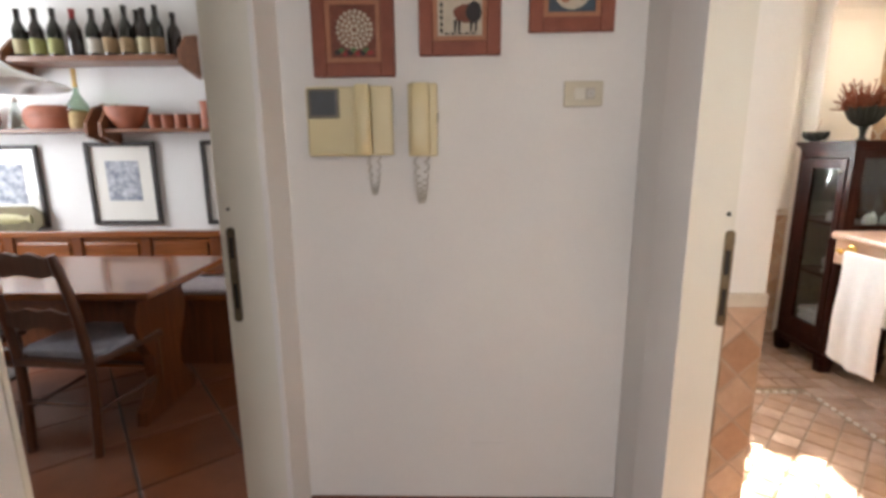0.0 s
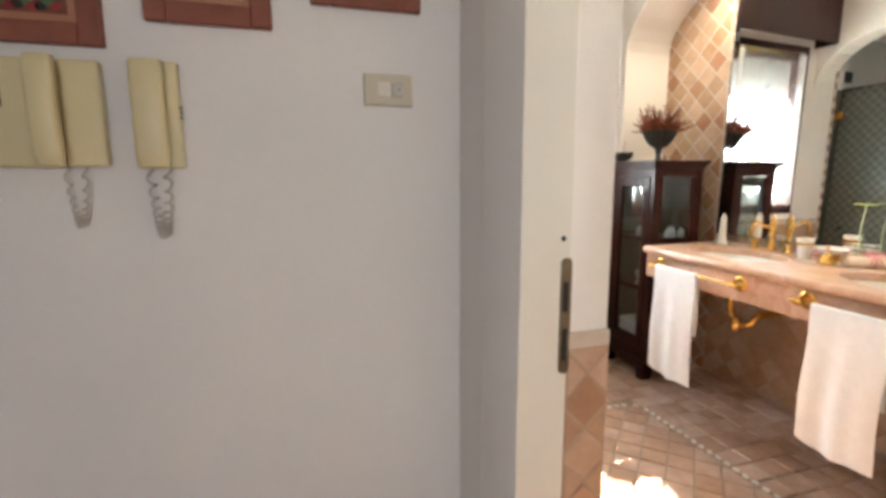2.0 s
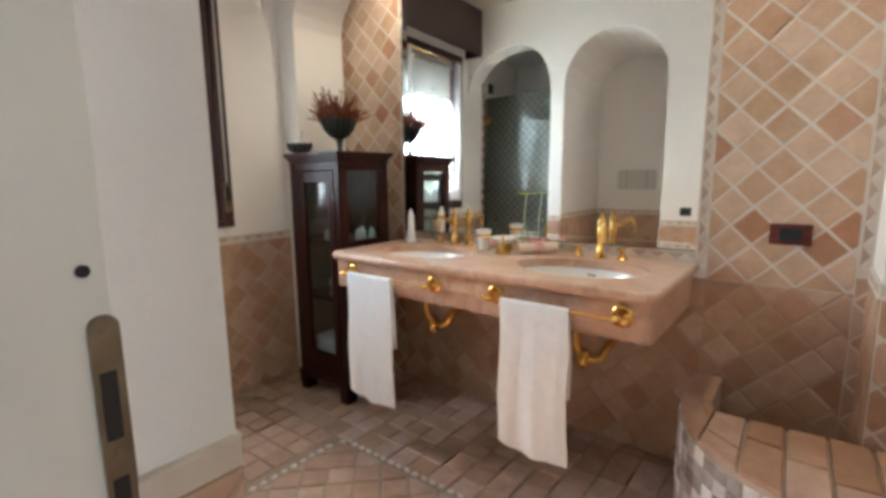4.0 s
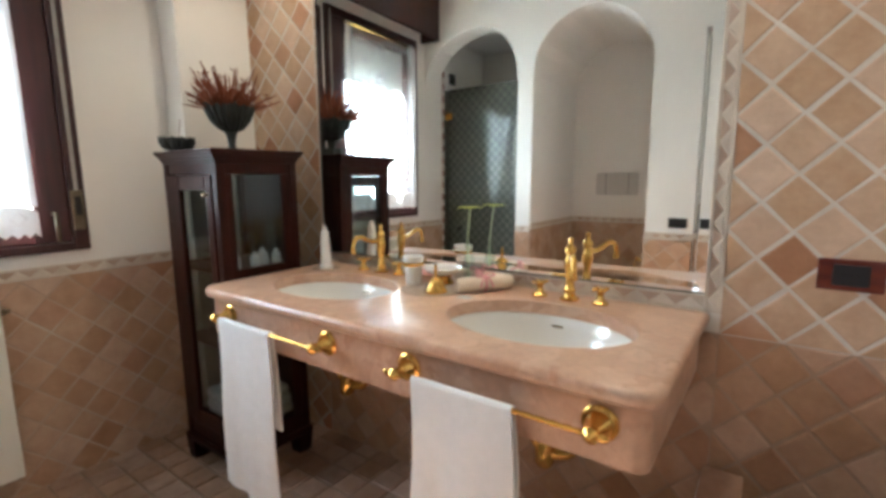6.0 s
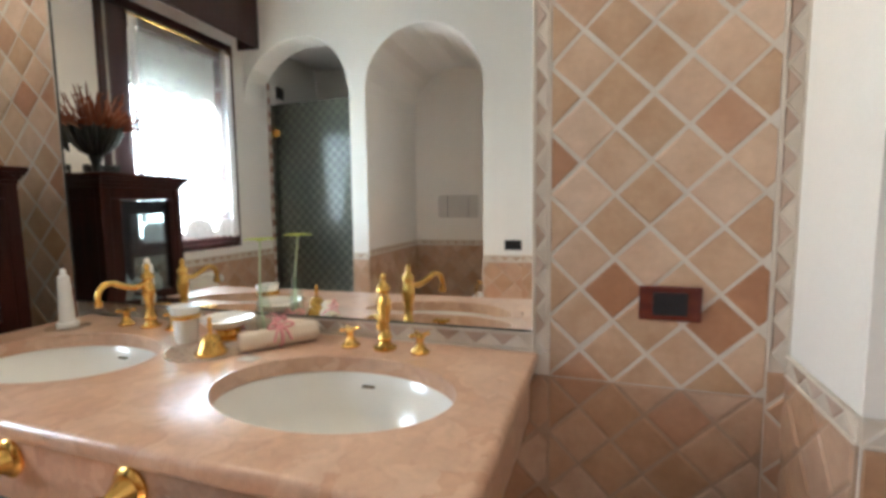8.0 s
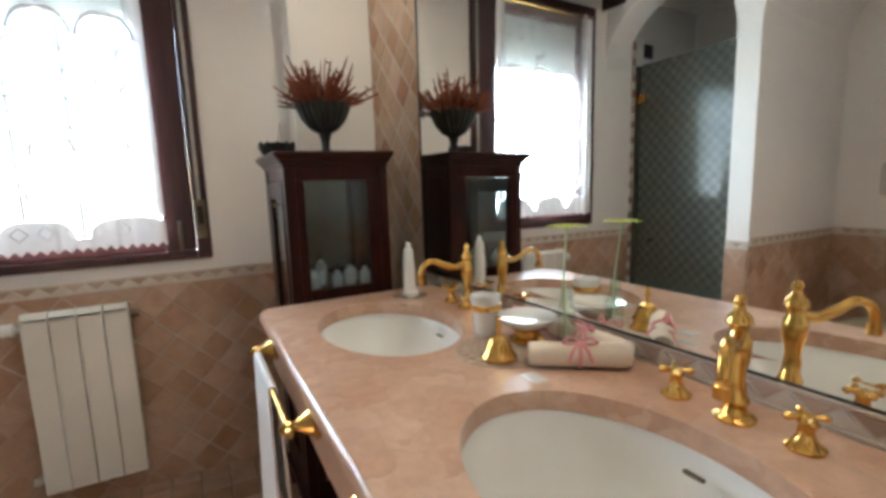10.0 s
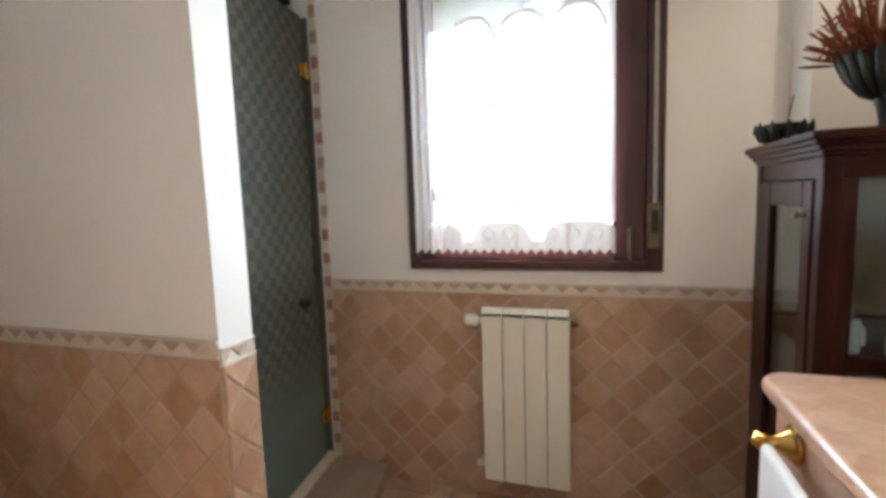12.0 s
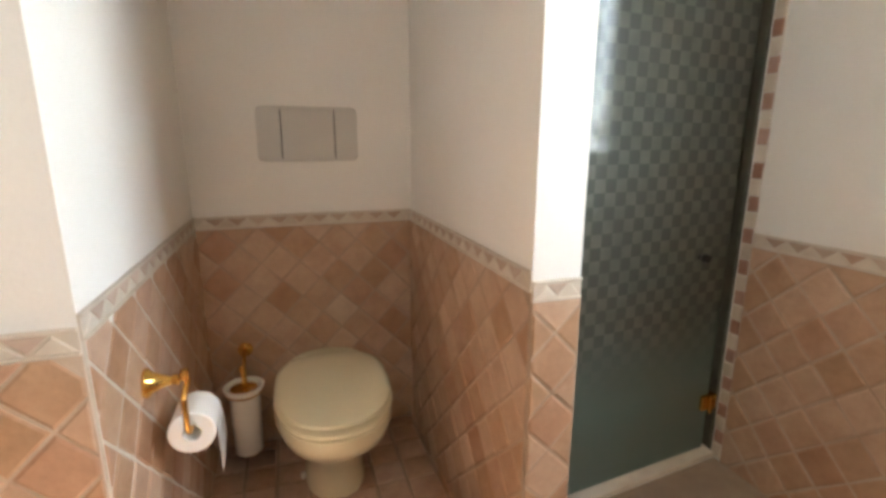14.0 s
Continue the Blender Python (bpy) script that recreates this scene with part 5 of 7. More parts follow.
for ring, r in enumerate((0.022, 0.042, 0.062, 0.082, 0.10)):
    n = 60
    merge(do, tube([(C[0] + (r + 0.004 * math.sin(k * 2 * math.pi / n * (8 + 4 * ring))) * math.cos(2 * math.pi * k / n), C[1] + (r + 0.004 * math.sin(k * 2 * math.pi / n * (8 + 4 * ring))) * math.sin(2 * math.pi * k / n), VZ + 0.002) for k in range(n + 1)], 0.0022, 5))
for k in range(24):
    a = 2 * math.pi * k / 24
    merge(do, tube([(C[0] + r * math.cos(a + s * 0.1), C[1] + r * math.sin(a + s * 0.1), VZ + 0.0022) for s, r in ((-1, 0.012), (1, 0.04), (-1, 0.065), (1, 0.100))], 0.0018, 5))
tagged(part("doily", do, lace_mat, None, smooth=60), "beige crocheted doily on the marble top", "doily")

cu = thing("tooth_mug", (3.030, 2.375, VZ), "white ceramic mug in a brass band", "mug")
part("mug", lathe([(0, 0.004), (0.026, 0.004), (0.028, 0.008), (0.031, 0.07), (0.037, 0.092), (0.038, 0.100), (0.034, 0.100), (0.028, 0.07), (0.024, 0.012), (0, 0.010)], 28, (3.030, 2.375, VZ)), CERAMIC, cu, smooth=40)
part("band", lathe([(0.0315, 0.066), (0.0365, 0.067), (0.0375, 0.073), (0.0365, 0.079), (0.033, 0.080)], 28, (3.030, 2.375, VZ)), GOLD, cu, "brass band", smooth=40)
so = thing("soap_dish", (3.085, 2.290, VZ), "white ceramic soap dish on a brass stand", "soap dish")
part("stand", lathe([(0, 0.004), (0.040, 0.004), (0.040, 0.010), (0.030, 0.016), (0.030, 0.030), (0.038, 0.036), (0, 0.036)], 24, (3.085, 2.290, VZ)), GOLD, so, smooth=35)
part("dish", lathe([(0, 0.037), (0.04, 0.037), (0.060, 0.050), (0.069, 0.060), (0.067, 0.062), (0.055, 0.055), (0, 0.048)], 32, (3.085, 2.290, VZ)), CERAMIC, so, smooth=45)
be = thing("hand_bell", (2.968, 2.232, VZ), "small polished brass hand bell on the doily", "bell")
part("bell", lathe([(0, 0.004), (0.036, 0.004), (0.037, 0.010), (0.030, 0.018), (0.024, 0.034), (0.019, 0.046), (0.010, 0.052), (0, 0.053)], 24, (2.968, 2.232, VZ)), GOLD, be, smooth=40)
part("handle", lathe([(0, 0.052), (0.005, 0.053), (0.004, 0.064), (0.0065, 0.072), (0.004, 0.082), (0.006, 0.090), (0, 0.095)], 14, (2.968, 2.232, VZ)), GOLD, be, smooth=50)

va = thing("bud_vase", (3.125, 2.205, VZ), "clear glass bottle vase with a yellow-green silk flower", "vase")
VG = glass_mat("bottle_glass", (0.95, 0.985, 0.965), 0.02)
part("bottle", lathe([(0, 0.001), (0.019, 0.001), (0.021, 0.006), (0.021, 0.085), (0.013, 0.105), (0.012, 0.135), (0.016, 0.140), (0.014, 0.141), (0.010, 0.135), (0.011, 0.106), (0.018, 0.085), (0.018, 0.008), (0, 0.006)], 22, (3.125, 2.205, VZ)), VG, va, smooth=40)
stem_mat = mat("pale_stem", (0.55, 0.66, 0.42), (0.5, 0.6, 0.36), rough=0.5)
stem = part("stem", tube(bend([(3.125, 2.205, VZ + 0.01), (3.122, 2.210, VZ + 0.13), (3.118, 2.197, VZ + 0.262)], 5), 0.0026, 8), stem_mat, va, smooth=60)
petal_mat = mat("yellow_petal", (0.62, 0.66, 0.16), (0.50, 0.58, 0.12), rough=0.6, scale=20)
for k in range(12):
    a = 2 * math.pi * k / 12
    bm = bmesh.new()
    pr = None
    for s in range(6):
        f = s / 5
        w = 0.009 * math.sin(math.pi * (0.15 + 0.8 * f))
        c = Vector((3.118, 2.197, VZ + 0.262)) + Vector((math.cos(a), math.sin(a), 0)) * 0.042 * f + Vector((0, 0, 0.007 * math.sin(2.6 * f)))
        sd = Vector((-math.sin(a), math.cos(a), 0)) * w
        cur = [bm.verts.new(c - sd), bm.verts.new(c + Vector((0, 0, 0.002))), bm.verts.new(c + sd)]
        if pr:
            for i in (0, 1):
                bm.faces.new((pr[i], pr[i + 1], cur[i + 1], cur[i]))
        pr = cur
    bmesh.ops.solidify(bm, geom=bm.faces[:], thickness=0.0012)
    part("petal", bm, petal_mat, stem, smooth=60)

# rolled guest towels tied with pink ribbon
CREAM = mat("cream_linen", (0.80, 0.68, 0.54), (0.74, 0.61, 0.47), rough=0.95, scale=25, bump=0.5, bscale=380)
PINK = mat("pink_ribbon", (0.78, 0.36, 0.36), (0.66, 0.27, 0.28), rough=0.5, scale=20)


def roll_towel(a, b, r, label, ribbon=True, cloth=CREAM):
    a, b = Vector(a), Vector(b)
    d = (b - a).normalized()
    side, up = Vector((-d.y, d.x, 0)), Vector((0, 0, 1))
    r0 = thing("rolled_towel", tuple((a + b) / 2), label, "towel", "rolled guest towels")
    bm = bmesh.new()
    rings = []
    for i in range(13):
        f = i / 12
        c = a + (b - a) * f
        pinch = 1 - (0.10 * math.exp(-((f - 0.5) / 0.07) ** 2) if ribbon else 0)
        ring = []
        for k in range(40):
            an = 2 * math.pi * k / 40
            rr = r * pinch * (1 + 0.02 * math.sin(5 * an + i) + (0.05 if 30 < k < 36 else 0)) * (0.93 if i in (0, 12) else 1)
            ring.append(bm.verts.new(c + up * (r + rr * math.sin(an) * 0.95) + side * rr * math.cos(an)))
        rings.append(ring)
    for p, q in zip(rings, rings[1:]):
        for k in range(40):
            bm.faces.new((p[k], p[(k + 1) % 40], q[(k + 1) % 40], q[k]))
    bm.faces.new(rings[0][::-1])
    bm.faces.new(rings[-1])
    part("cloth", bm, cloth, r0, smooth=60)
    for end, s in ((a, -1), (b, 1)):  # the coil seen at the ends
        part("coil", tube([end + d * s * 0.0015 + up * (r + (0.15 + 0.8 * k / 40) * r * math.sin(k * 0.38)) + side * (0.15 + 0.8 * k / 40) * r * math.cos(k * 0.38) for k in range(41)], 0.0022, 6), cloth, r0)
    if ribbon:
        m = (a + b) / 2
        rb = part("ribbon", tube([m + up * (r + r * 0.95 * math.sin(k * 2 * math.pi / 28)) + side * r * 0.95 * math.cos(k * 2 * math.pi / 28) for k in range(29)], 0.0045, 6), PINK, r0, "pink satin ribbon", smooth=60)
        for s in (-1, 1):
            part("bow_loop", tube(bend([m + up * 2 * r, m + up * (2 * r + 0.012) + d * s * 0.018 - side * 0.01, m + up * (2 * r + 0.004) + d * s * 0.032 - side * 0.015, m + up * (2 * r - 0.002) + d * s * 0.016 - side * 0.008, m + up * 2 * r], 5), [0.003] * 21, 6), PINK, rb, smooth=60)
            part("ribbon_tail", tube(bend([m + up * 2 * r, m + up * (2 * r - 0.008) - side * (r * 0.8) + d * s * 0.012, m + up * r * 0.7 - side * (r * 1.12) + d * s * 0.022], 5), 0.0032, 6), PINK, rb, smooth=60)
    return r0


roll_towel((3.000, 2.172, VZ + 0.001), (3.152, 2.062, VZ + 0.001), 0.025, "cream linen guest towel rolled and tied with pink ribbon")
roll_towel((3.170, 2.295, VZ + 0.001), (3.172, 2.085, VZ + 0.001), 0.022, "cream linen guest towel roll lying along the mirror")
roll_towel((3.160, 2.430, VZ + 0.001), (3.170, 2.315, VZ + 0.001), 0.021, "pink guest towel rolled up beside the mirror", False, mat("pink_linen", (0.72, 0.40, 0.37), (0.62, 0.30, 0.29), rough=0.95, scale=25, bump=0.5, bscale=380))
tagged(part("card", box(2.955, 2.10, VZ + 0.0005, 2.985, 2.145, VZ + 0.002), CERAMIC), "small white paper card on the marble top", "card")

# ---------------------------------------------------------------- on and in the display cabinet
UX, UY, UZ = 2.90, 3.235, 1.339
US = 0.80
urn = thing("urn_planter", (UX, UY, UZ), "dark ribbed metal urn filled with dried red heather", "planter")
URN = mat("dark_tin", (0.055, 0.06, 0.055), (0.03, 0.032, 0.03), rough=0.45, metal=0.4, scale=16)
part("foot", lathe([(0, 0), (0.040, 0), (0.042, 0.006), (0.024, 0.014), (0.017, 0.028), (0.022, 0.055), (0.033, 0.084), (0, 0.086)], 24, (UX, UY, UZ), sx=US, sy=US), URN, urn, smooth=35)
part("bowl", lathe([(0, 0.080), (0.032, 0.082), (0.062, 0.105), (0.096, 0.146), (0.118, 0.185), (0.112, 0.186), (0.092, 0.150), (0, 0.13)], 28, (UX, UY, UZ), sx=US, sy=US), URN, urn, smooth=35)
LEAF = mat("tin_leaf", (0.07, 0.075, 0.065), (0.04, 0.042, 0.036), rough=0.4, metal=0.5, scale=30)
for k in range(20):
    a = 2 * math.pi * k / 20
    pts = [(r * math.cos(a), r * math.sin(a), z) for r, z in ((0.032, 0.084), (0.058, 0.098), (0.091, 0.132), (0.114, 0.170), (0.125, 0.196))]
    part("rib", tube([(UX + US * x, UY + US * y, UZ + z) for x, y, z in pts], [0.004, 0.007, 0.009, 0.008, 0.002], 7), LEAF, urn, smooth=60)
HEATHER = mat("dried_heather", (0.31, 0.125, 0.085), (0.17, 0.065, 0.045), rough=0.9, scale=60, rand=0.3)
HEATH2 = mat("dried_stalk", (0.34, 0.16, 0.10), (0.25, 0.10, 0.06), rough=0.9, scale=60)
rnd = random.Random(11)
bunch = bmesh.new()
spikes = bmesh.new()
for k in range(175):
    a, el = rnd.uniform(0, 2 * math.pi), rnd.uniform(0.12, 1.45)
    L = rnd.uniform(0.08, 0.165) * (1.15 if (el < 0.6 and k % 5 == 0) or el > 1.0 else 0.95)
    r0 = rnd.uniform(0.0, 0.068)
    p0 = Vector((UX + r0 * math.cos(a), UY + r0 * math.sin(a), UZ + 0.165))
    d = Vector((math.cos(a) * math.cos(el), math.sin(a) * math.cos(el), math.sin(el)))
    bow = Vector((rnd.uniform(-1, 1), rnd.uniform(-1, 1), rnd.uniform(-0.6, 0.8))) * 0.02
    pts = [p0 + d * L * f + bow * f * f for f in (0, 0.3, 0.6, 0.85, 1)]
    merge(bunch if k % 4 else spikes, tube(pts, [0.0015, 0.002, 0.0042, 0.0035, 0.0006] if k % 4 else [0.0015, 0.002, 0.003, 0.0025, 0.0005], 5))
    if k % 3 == 0:
        for f in (0.45, 0.6, 0.75, 0.9):
            q = p0 + d * L * f + bow * f * f
            e = Vector((rnd.uniform(-1, 1), rnd.uniform(-1, 1), rnd.uniform(0, 1))).normalized() * 0.022
            merge(bunch, tube([q, q + e * 0.6, q + e], [0.002, 0.0035, 0.0008], 4))
tagged(part("heather", bunch, HEATHER, urn), "dried brick-red heather sprigs", kind="stuff")
tagged(part("dry_straw", spikes, HEATH2, urn), "dry brown heather straw", kind="stuff")

BX, BY = 2.752, 3.392
bw = thing("lotus_bowl", (BX, BY, 1.339), "small dark metal lotus bowl with a thin stick", "bowl")
part("cup", lathe([(0, 0), (0.024, 0), (0.026, 0.006), (0.038, 0.018), (0.050, 0.038), (0.053, 0.056), (0.049, 0.057), (0.042, 0.036), (0, 0.018)], 20, (BX, BY, 1.339)), URN, bw, smooth=40)
for k in range(11):
    a = 2 * math.pi * k / 11
    part("petal", tube([(BX + r * math.cos(a), BY + r * math.sin(a), 1.339 + z) for r, z in ((0.026, 0.009), (0.047, 0.022), (0.060, 0.042), (0.064, 0.062))], [0.006, 0.012, 0.010, 0.002], 7), URN, bw, smooth=60)
part("stick", tube([(BX, BY, 1.357), (BX + 0.016, BY - 0.01, 1.47)], 0.0015, 6), HEATH2, bw)

FLASK = glass_mat("flask_glass", (0.90, 0.95, 0.95), 0.03)
MILK = mat("milk_glass", (0.78, 0.80, 0.80), (0.70, 0.73, 0.74), rough=0.2, scale=10)
rnd = random.Random(4)
for x, y, s in ((2.79, 3.09, 1.0), (2.83, 3.15, 0.85), (2.87, 3.08, 0.9), (2.92, 3.10, 1.05), (2.95, 3.16, 0.8), (2.97, 3.08, 0.95), (2.80, 3.25, 0.9), (2.86, 3.28, 1.1)):
    ft = thing("scent_bottle", (x, y, 0.873), "small white glass scent bottle on the cabinet shelf", "bottle", "scent bottles in the cabinet")
    part("bottle", lathe([(0, 0), (0.019 * s, 0), (0.021 * s, 0.006), (0.020 * s, 0.045 * s), (0.008, 0.058 * s), (0.007, 0.068 * s), (0, 0.068 * s)], 16, (x, y, 0.8725)), MILK, ft, smooth=40)
    part("stopper", lathe([(0, 0.068 * s), (0.009, 0.070 * s), (0.011, 0.080 * s), (0.006, 0.092 * s), (0, 0.094 * s)], 12, (x, y, 0.8725)), FLASK, ft, smooth=40)
for x, y, s in ((2.80, 3.12, 1.0), (2.80, 3.22, 0.8)):
    tagged(part("glass_jar", lathe([(0, 0), (0.022, 0), (0.024, 0.01), (0.012, 0.03), (0.03 * s, 0.06), (0.032 * s, 0.09), (0.029 * s, 0.09), (0.010, 0.035), (0, 0.03)], 16, (x, y, 0.563)), MILK, None, smooth=40), "small white glass cup on the cabinet shelf", "glass", "glasses in the cabinet")
for k in range(3):
    tagged(part("folded_towel", box(2.745, 3.06, 0.192 + 0.047 * k, 3.005 - 0.01 * k, 3.33, 0.236 + 0.047 * k, 0.016, 3), TOWEL, None, smooth=50), "white towel folded on the cabinet floor", "towel", "towels in the cabinet")

# ---------------------------------------------------------------- hall
HW = HALL_Y - 0.0065
CLAY = mat("clay_frame", (0.27, 0.080, 0.042), (0.20, 0.055, 0.03), rough=0.6, scale=12, bump=0.2, bscale=90)
CLAY2 = mat("pale_clay", (0.44, 0.20, 0.11), (0.36, 0.15, 0.08), rough=0.65, scale=15)


def clay_picture(x0, z0, w, h, label, decor):
    f = thing("framed_picture", (x0 + w / 2, HW, z0), label, "picture", "clay pictures in the hall")
    bm = bmesh.new()
    for a0, b0, a1, b1, th in ((0, 0, 0.042, h, 0.02), (w - 0.042, 0, w, h, 0.02), (0.042, 0, w - 0.042, 0.042, 0.02), (0.042, h - 0.042, w - 0.042, h, 0.02)):
        box(x0 + a0, HW - th, z0 + b0, x0 + a1, HW - 0.0002, z0 + b1, 0.004, bm=bm)
    part("frame", bm, CLAY, f)
    bm = bmesh.new()
    for a0, b0, a1, b1 in ((0.042, 0.042, 0.056, h - 0.042), (w - 0.056, 0.042, w - 0.042, h - 0.042), (0.056, 0.042, w - 0.056, 0.056), (0.056, h - 0.056, w - 0.056, h - 0.042)):
        box(x0 + a0, HW - 0.014, z0 + b0, x0 + a1, HW - 0.0002, z0 + b1, 0.002, bm=bm)
    part("inner_moulding", bm, CLAY2, f)
    decor(f, x0, z0, w, h)
    return f


def flat(f, name, pts, d, material):
    return part(name, extrude_poly(pts, "y", HW - d - 0.002, HW - d), material, f)


def disc(cx, cz, rx, rz, n=24, wob=0.0):
    return [(cx + rx * (1 + wob * math.sin(5 * k)) * math.cos(2 * math.pi * k / n), cz + rz * (1 + wob * math.cos(3 * k)) * math.sin(2 * math.pi * k / n)) for k in range(n)]


PALE = mat("pale_paint", (0.62, 0.56, 0.44), (0.5, 0.44, 0.34), rough=0.7, scale=40)
INK = mat("black_paint", (0.02, 0.016, 0.014), (0.03, 0.02, 0.016), rough=0.6)
RUST = mat("rust_paint", (0.22, 0.065, 0.03), (0.13, 0.035, 0.02), rough=0.6, scale=30)
SLATE = mat("slate_paint", (0.055, 0.085, 0.11), (0.04, 0.06, 0.08), rough=0.6, scale=30)
REDP = mat("red_paint", (0.35, 0.03, 0.03), (0.25, 0.02, 0.02), rough=0.5, scale=30)
GREENP = mat("green_paint", (0.10, 0.18, 0.06), (0.07, 0.13, 0.04), rough=0.5, scale=30)


def flowers_relief(f, x0, z0, w, h):
    part("panel", box(x0 + 0.056, HW - 0.009, z0 + 0.056, x0 + w - 0.056, HW - 0.0002, z0 + h - 0.056), RUST, f)
    cx, cz = x0 + w / 2 + 0.004, z0 + h / 2 + 0.005
    for ring in range(4):
        r = 0.012 + 0.013 * ring
        for k in range(6 + 5 * ring):
            a = 2 * math.pi * k / (6 + 5 * ring) + ring
            part("petal", lathe([(0, 0.003), (0.005, 0.002), (0.0065, 0)], 8, (cx + r * math.cos(a), HW - 0.009, cz + r * math.sin(a)), Matrix.Rotation(radians(90), 4, "X")), PALE, f)
    for k in range(9):
        flat(f, "painted_leaf", disc(x0 + 0.075 + k * (w - 0.15) / 8, z0 + 0.072 + 0.006 * math.sin(k * 2), 0.010, 0.008, 8), 0.0095, (INK, GREENP, REDP)[k % 3])


def bull(f, x0, z0, w, h):
    part("panel", box(x0 + 0.056, HW - 0.009, z0 + 0.056, x0 + w - 0.056, HW - 0.0002, z0 + h - 0.056), PALE, f)
    cx, cz = x0 + w / 2 + 0.020, z0 + 0.118
    flat(f, "painted_figure", disc(cx, cz, 0.040, 0.026, 20, 0.06), 0.0095, RUST)
    flat(f, "painted_mane", disc(cx + 0.022, cz + 0.004, 0.024, 0.030, 16, 0.08), 0.0105, INK)
    for dx in (-0.034, -0.022, 0.014, 0.028):
        flat(f, "painted_leg", [(cx + dx - 0.005, cz - 0.018), (cx + dx + 0.005, cz - 0.018), (cx + dx + 0.003, cz - 0.050), (cx + dx - 0.003, cz - 0.050)], 0.0095, INK)
    flat(f, "painted_tree", disc(x0 + 0.085, z0 + h - 0.085, 0.020, 0.018, 14, 0.2), 0.0095, INK)
    for k in range(5):
        flat(f, "painted_sign", disc(x0 + 0.068, z0 + 0.072 + 0.018 * k, 0.005, 0.008, 5, 0.3), 0.0095, INK)
        flat(f, "painted_sign", disc(x0 + 0.085 + 0.020 * k, z0 + 0.063, 0.008, 0.003, 6, 0.3), 0.0095, INK)
        flat(f, "painted_sign", disc(x0 + 0.120 + 0.016 * (k % 3), z0 + h - 0.070 - 0.016 * (k // 3), 0.007, 0.005, 6, 0.3), 0.0095, INK)


def fruit(f, x0, z0, w, h):
    part("panel", box(x0 + 0.056, HW - 0.009, z0 + 0.056, x0 + w - 0.056, HW - 0.0002, z0 + h - 0.056), SLATE, f)
    cx, cz = x0 + w / 2, z0 + h / 2 - 0.006
    flat(f, "painted_plate", disc(cx, cz, 0.058, 0.062, 30), 0.0095, PALE)
    for k, (dx, dz, r, m) in enumerate(((0.0, 0.02, 0.016, REDP), (0.028, -0.022, 0.015, REDP), (-0.026, 0.0, 0.014, GREENP), (0.020, 0.030, 0.012, GREENP), (-0.020, -0.030, 0.014, CLAY2), (0.0, -0.012, 0.012, INK), (-0.035, 0.026, 0.010, CLAY2))):
        part("painted_fruit", lathe([(0, 0.004), (r * 0.7, 0.003), (r, 0)], 12, (cx + dx, HW - 0.0115, cz + dz), Matrix.Rotation(radians(90), 4, "X")), m, f)


clay_picture(0.125, 1.522, 0.250, 0.262, "square red clay picture with a pale flower relief", flowers_relief)
clay_picture(0.449, 1.580, 0.246, 0.262, "square red clay picture with a dark bull on cream", bull)
clay_picture(0.778, 1.642, 0.252, 0.262, "square red clay picture with painted fruit on slate", fruit)

vp = thing("video_intercom", (0.23, HW, 1.28), "yellowed plastic video intercom with handset on the hall wall", "intercom")
part("body", box(0.100, HW - 0.036, 1.284, 0.292, HW - 0.0002, 1.492, 0.008, 3), PLASTIC, vp)
part("cradle", box(0.293, HW - 0.030, 1.286, 0.363, HW - 0.0002, 1.494, 0.006, 3), PLASTIC, vp)
part("screen_bezel", box(0.106, HW - 0.040, 1.398, 0.203, HW - 0.034, 1.486, 0.003), mat("bezel_grey", (0.16, 0.14, 0.11), (0.13, 0.115, 0.09), rough=0.4), vp)
part("screen", box(0.116, HW - 0.0415, 1.408, 0.193, HW - 0.0385, 1.478, 0.002), mat("screen_glass", (0.10, 0.105, 0.115), (0.08, 0.085, 0.09), rough=0.12), vp, "dark grey screen")


def handset(x0, x1, z0, z1, y):
    """A curved receiver: thick at both ends, slim between."""
    bm = bmesh.new()
    rings = []
    for k in range(13):
        f = k / 12
        zc = z0 + f * (z1 - z0)
        dep = 0.020 + 0.012 * abs(2 * f - 1) ** 1.5
        off = 0.030 - 0.012 * (2 * f - 1) ** 2
        w = (x1 - x0) / 2 * (0.94 + 0.06 * abs(2 * f - 1))
        if k in (0, 12):
            w, dep = w * 0.86, dep * 0.7
        cx = (x0 + x1) / 2
        rings.append([bm.verts.new((cx + w * math.copysign(abs(math.cos(a)) ** 0.5, math.cos(a)), y - off + dep * 0.5 * math.copysign(abs(math.sin(a)) ** 0.6, math.sin(a)), zc)) for a in (2 * math.pi * j / 16 for j in range(16))])
    for p, q in zip(rings, rings[1:]):
        for j in range(16):
            bm.faces.new((p[j], p[(j + 1) % 16], q[(j + 1) % 16], q[j]))
    bm.faces.new(rings[0][::-1])
    bm.faces.new(rings[-1])
    return bm


part("handset", handset(0.252, 0.302, 1.288, 1.494, HW - 0.036), PLASTIC, vp, smooth=45)


def cord(x, ztop, zlow, y, r, turns):
    pts = []
    n = turns * 8
    for k in range(n + 1):
        f = k / n
        s = math.sin(math.pi * f)
        cx = x + (f - 0.5) * 0.030 + 0.004 * math.sin(7 * f)
        cz = ztop - (ztop - zlow) * (1 - (2 * f - 1) ** 4)
        a = 2 * math.pi * k / 8
        pts.append((cx + r * math.cos(a), y + r * math.sin(a), cz + r * 0.6 * math.sin(a)))
    return tube(pts, 0.0022, 5)


CORD = mat("cord_grey", (0.55, 0.51, 0.44), (0.47, 0.43, 0.37), rough=0.5)
part("cord", cord(0.300, 1.284, 1.165, HW - 0.018, 0.005, 26), CORD, vp, smooth=60)
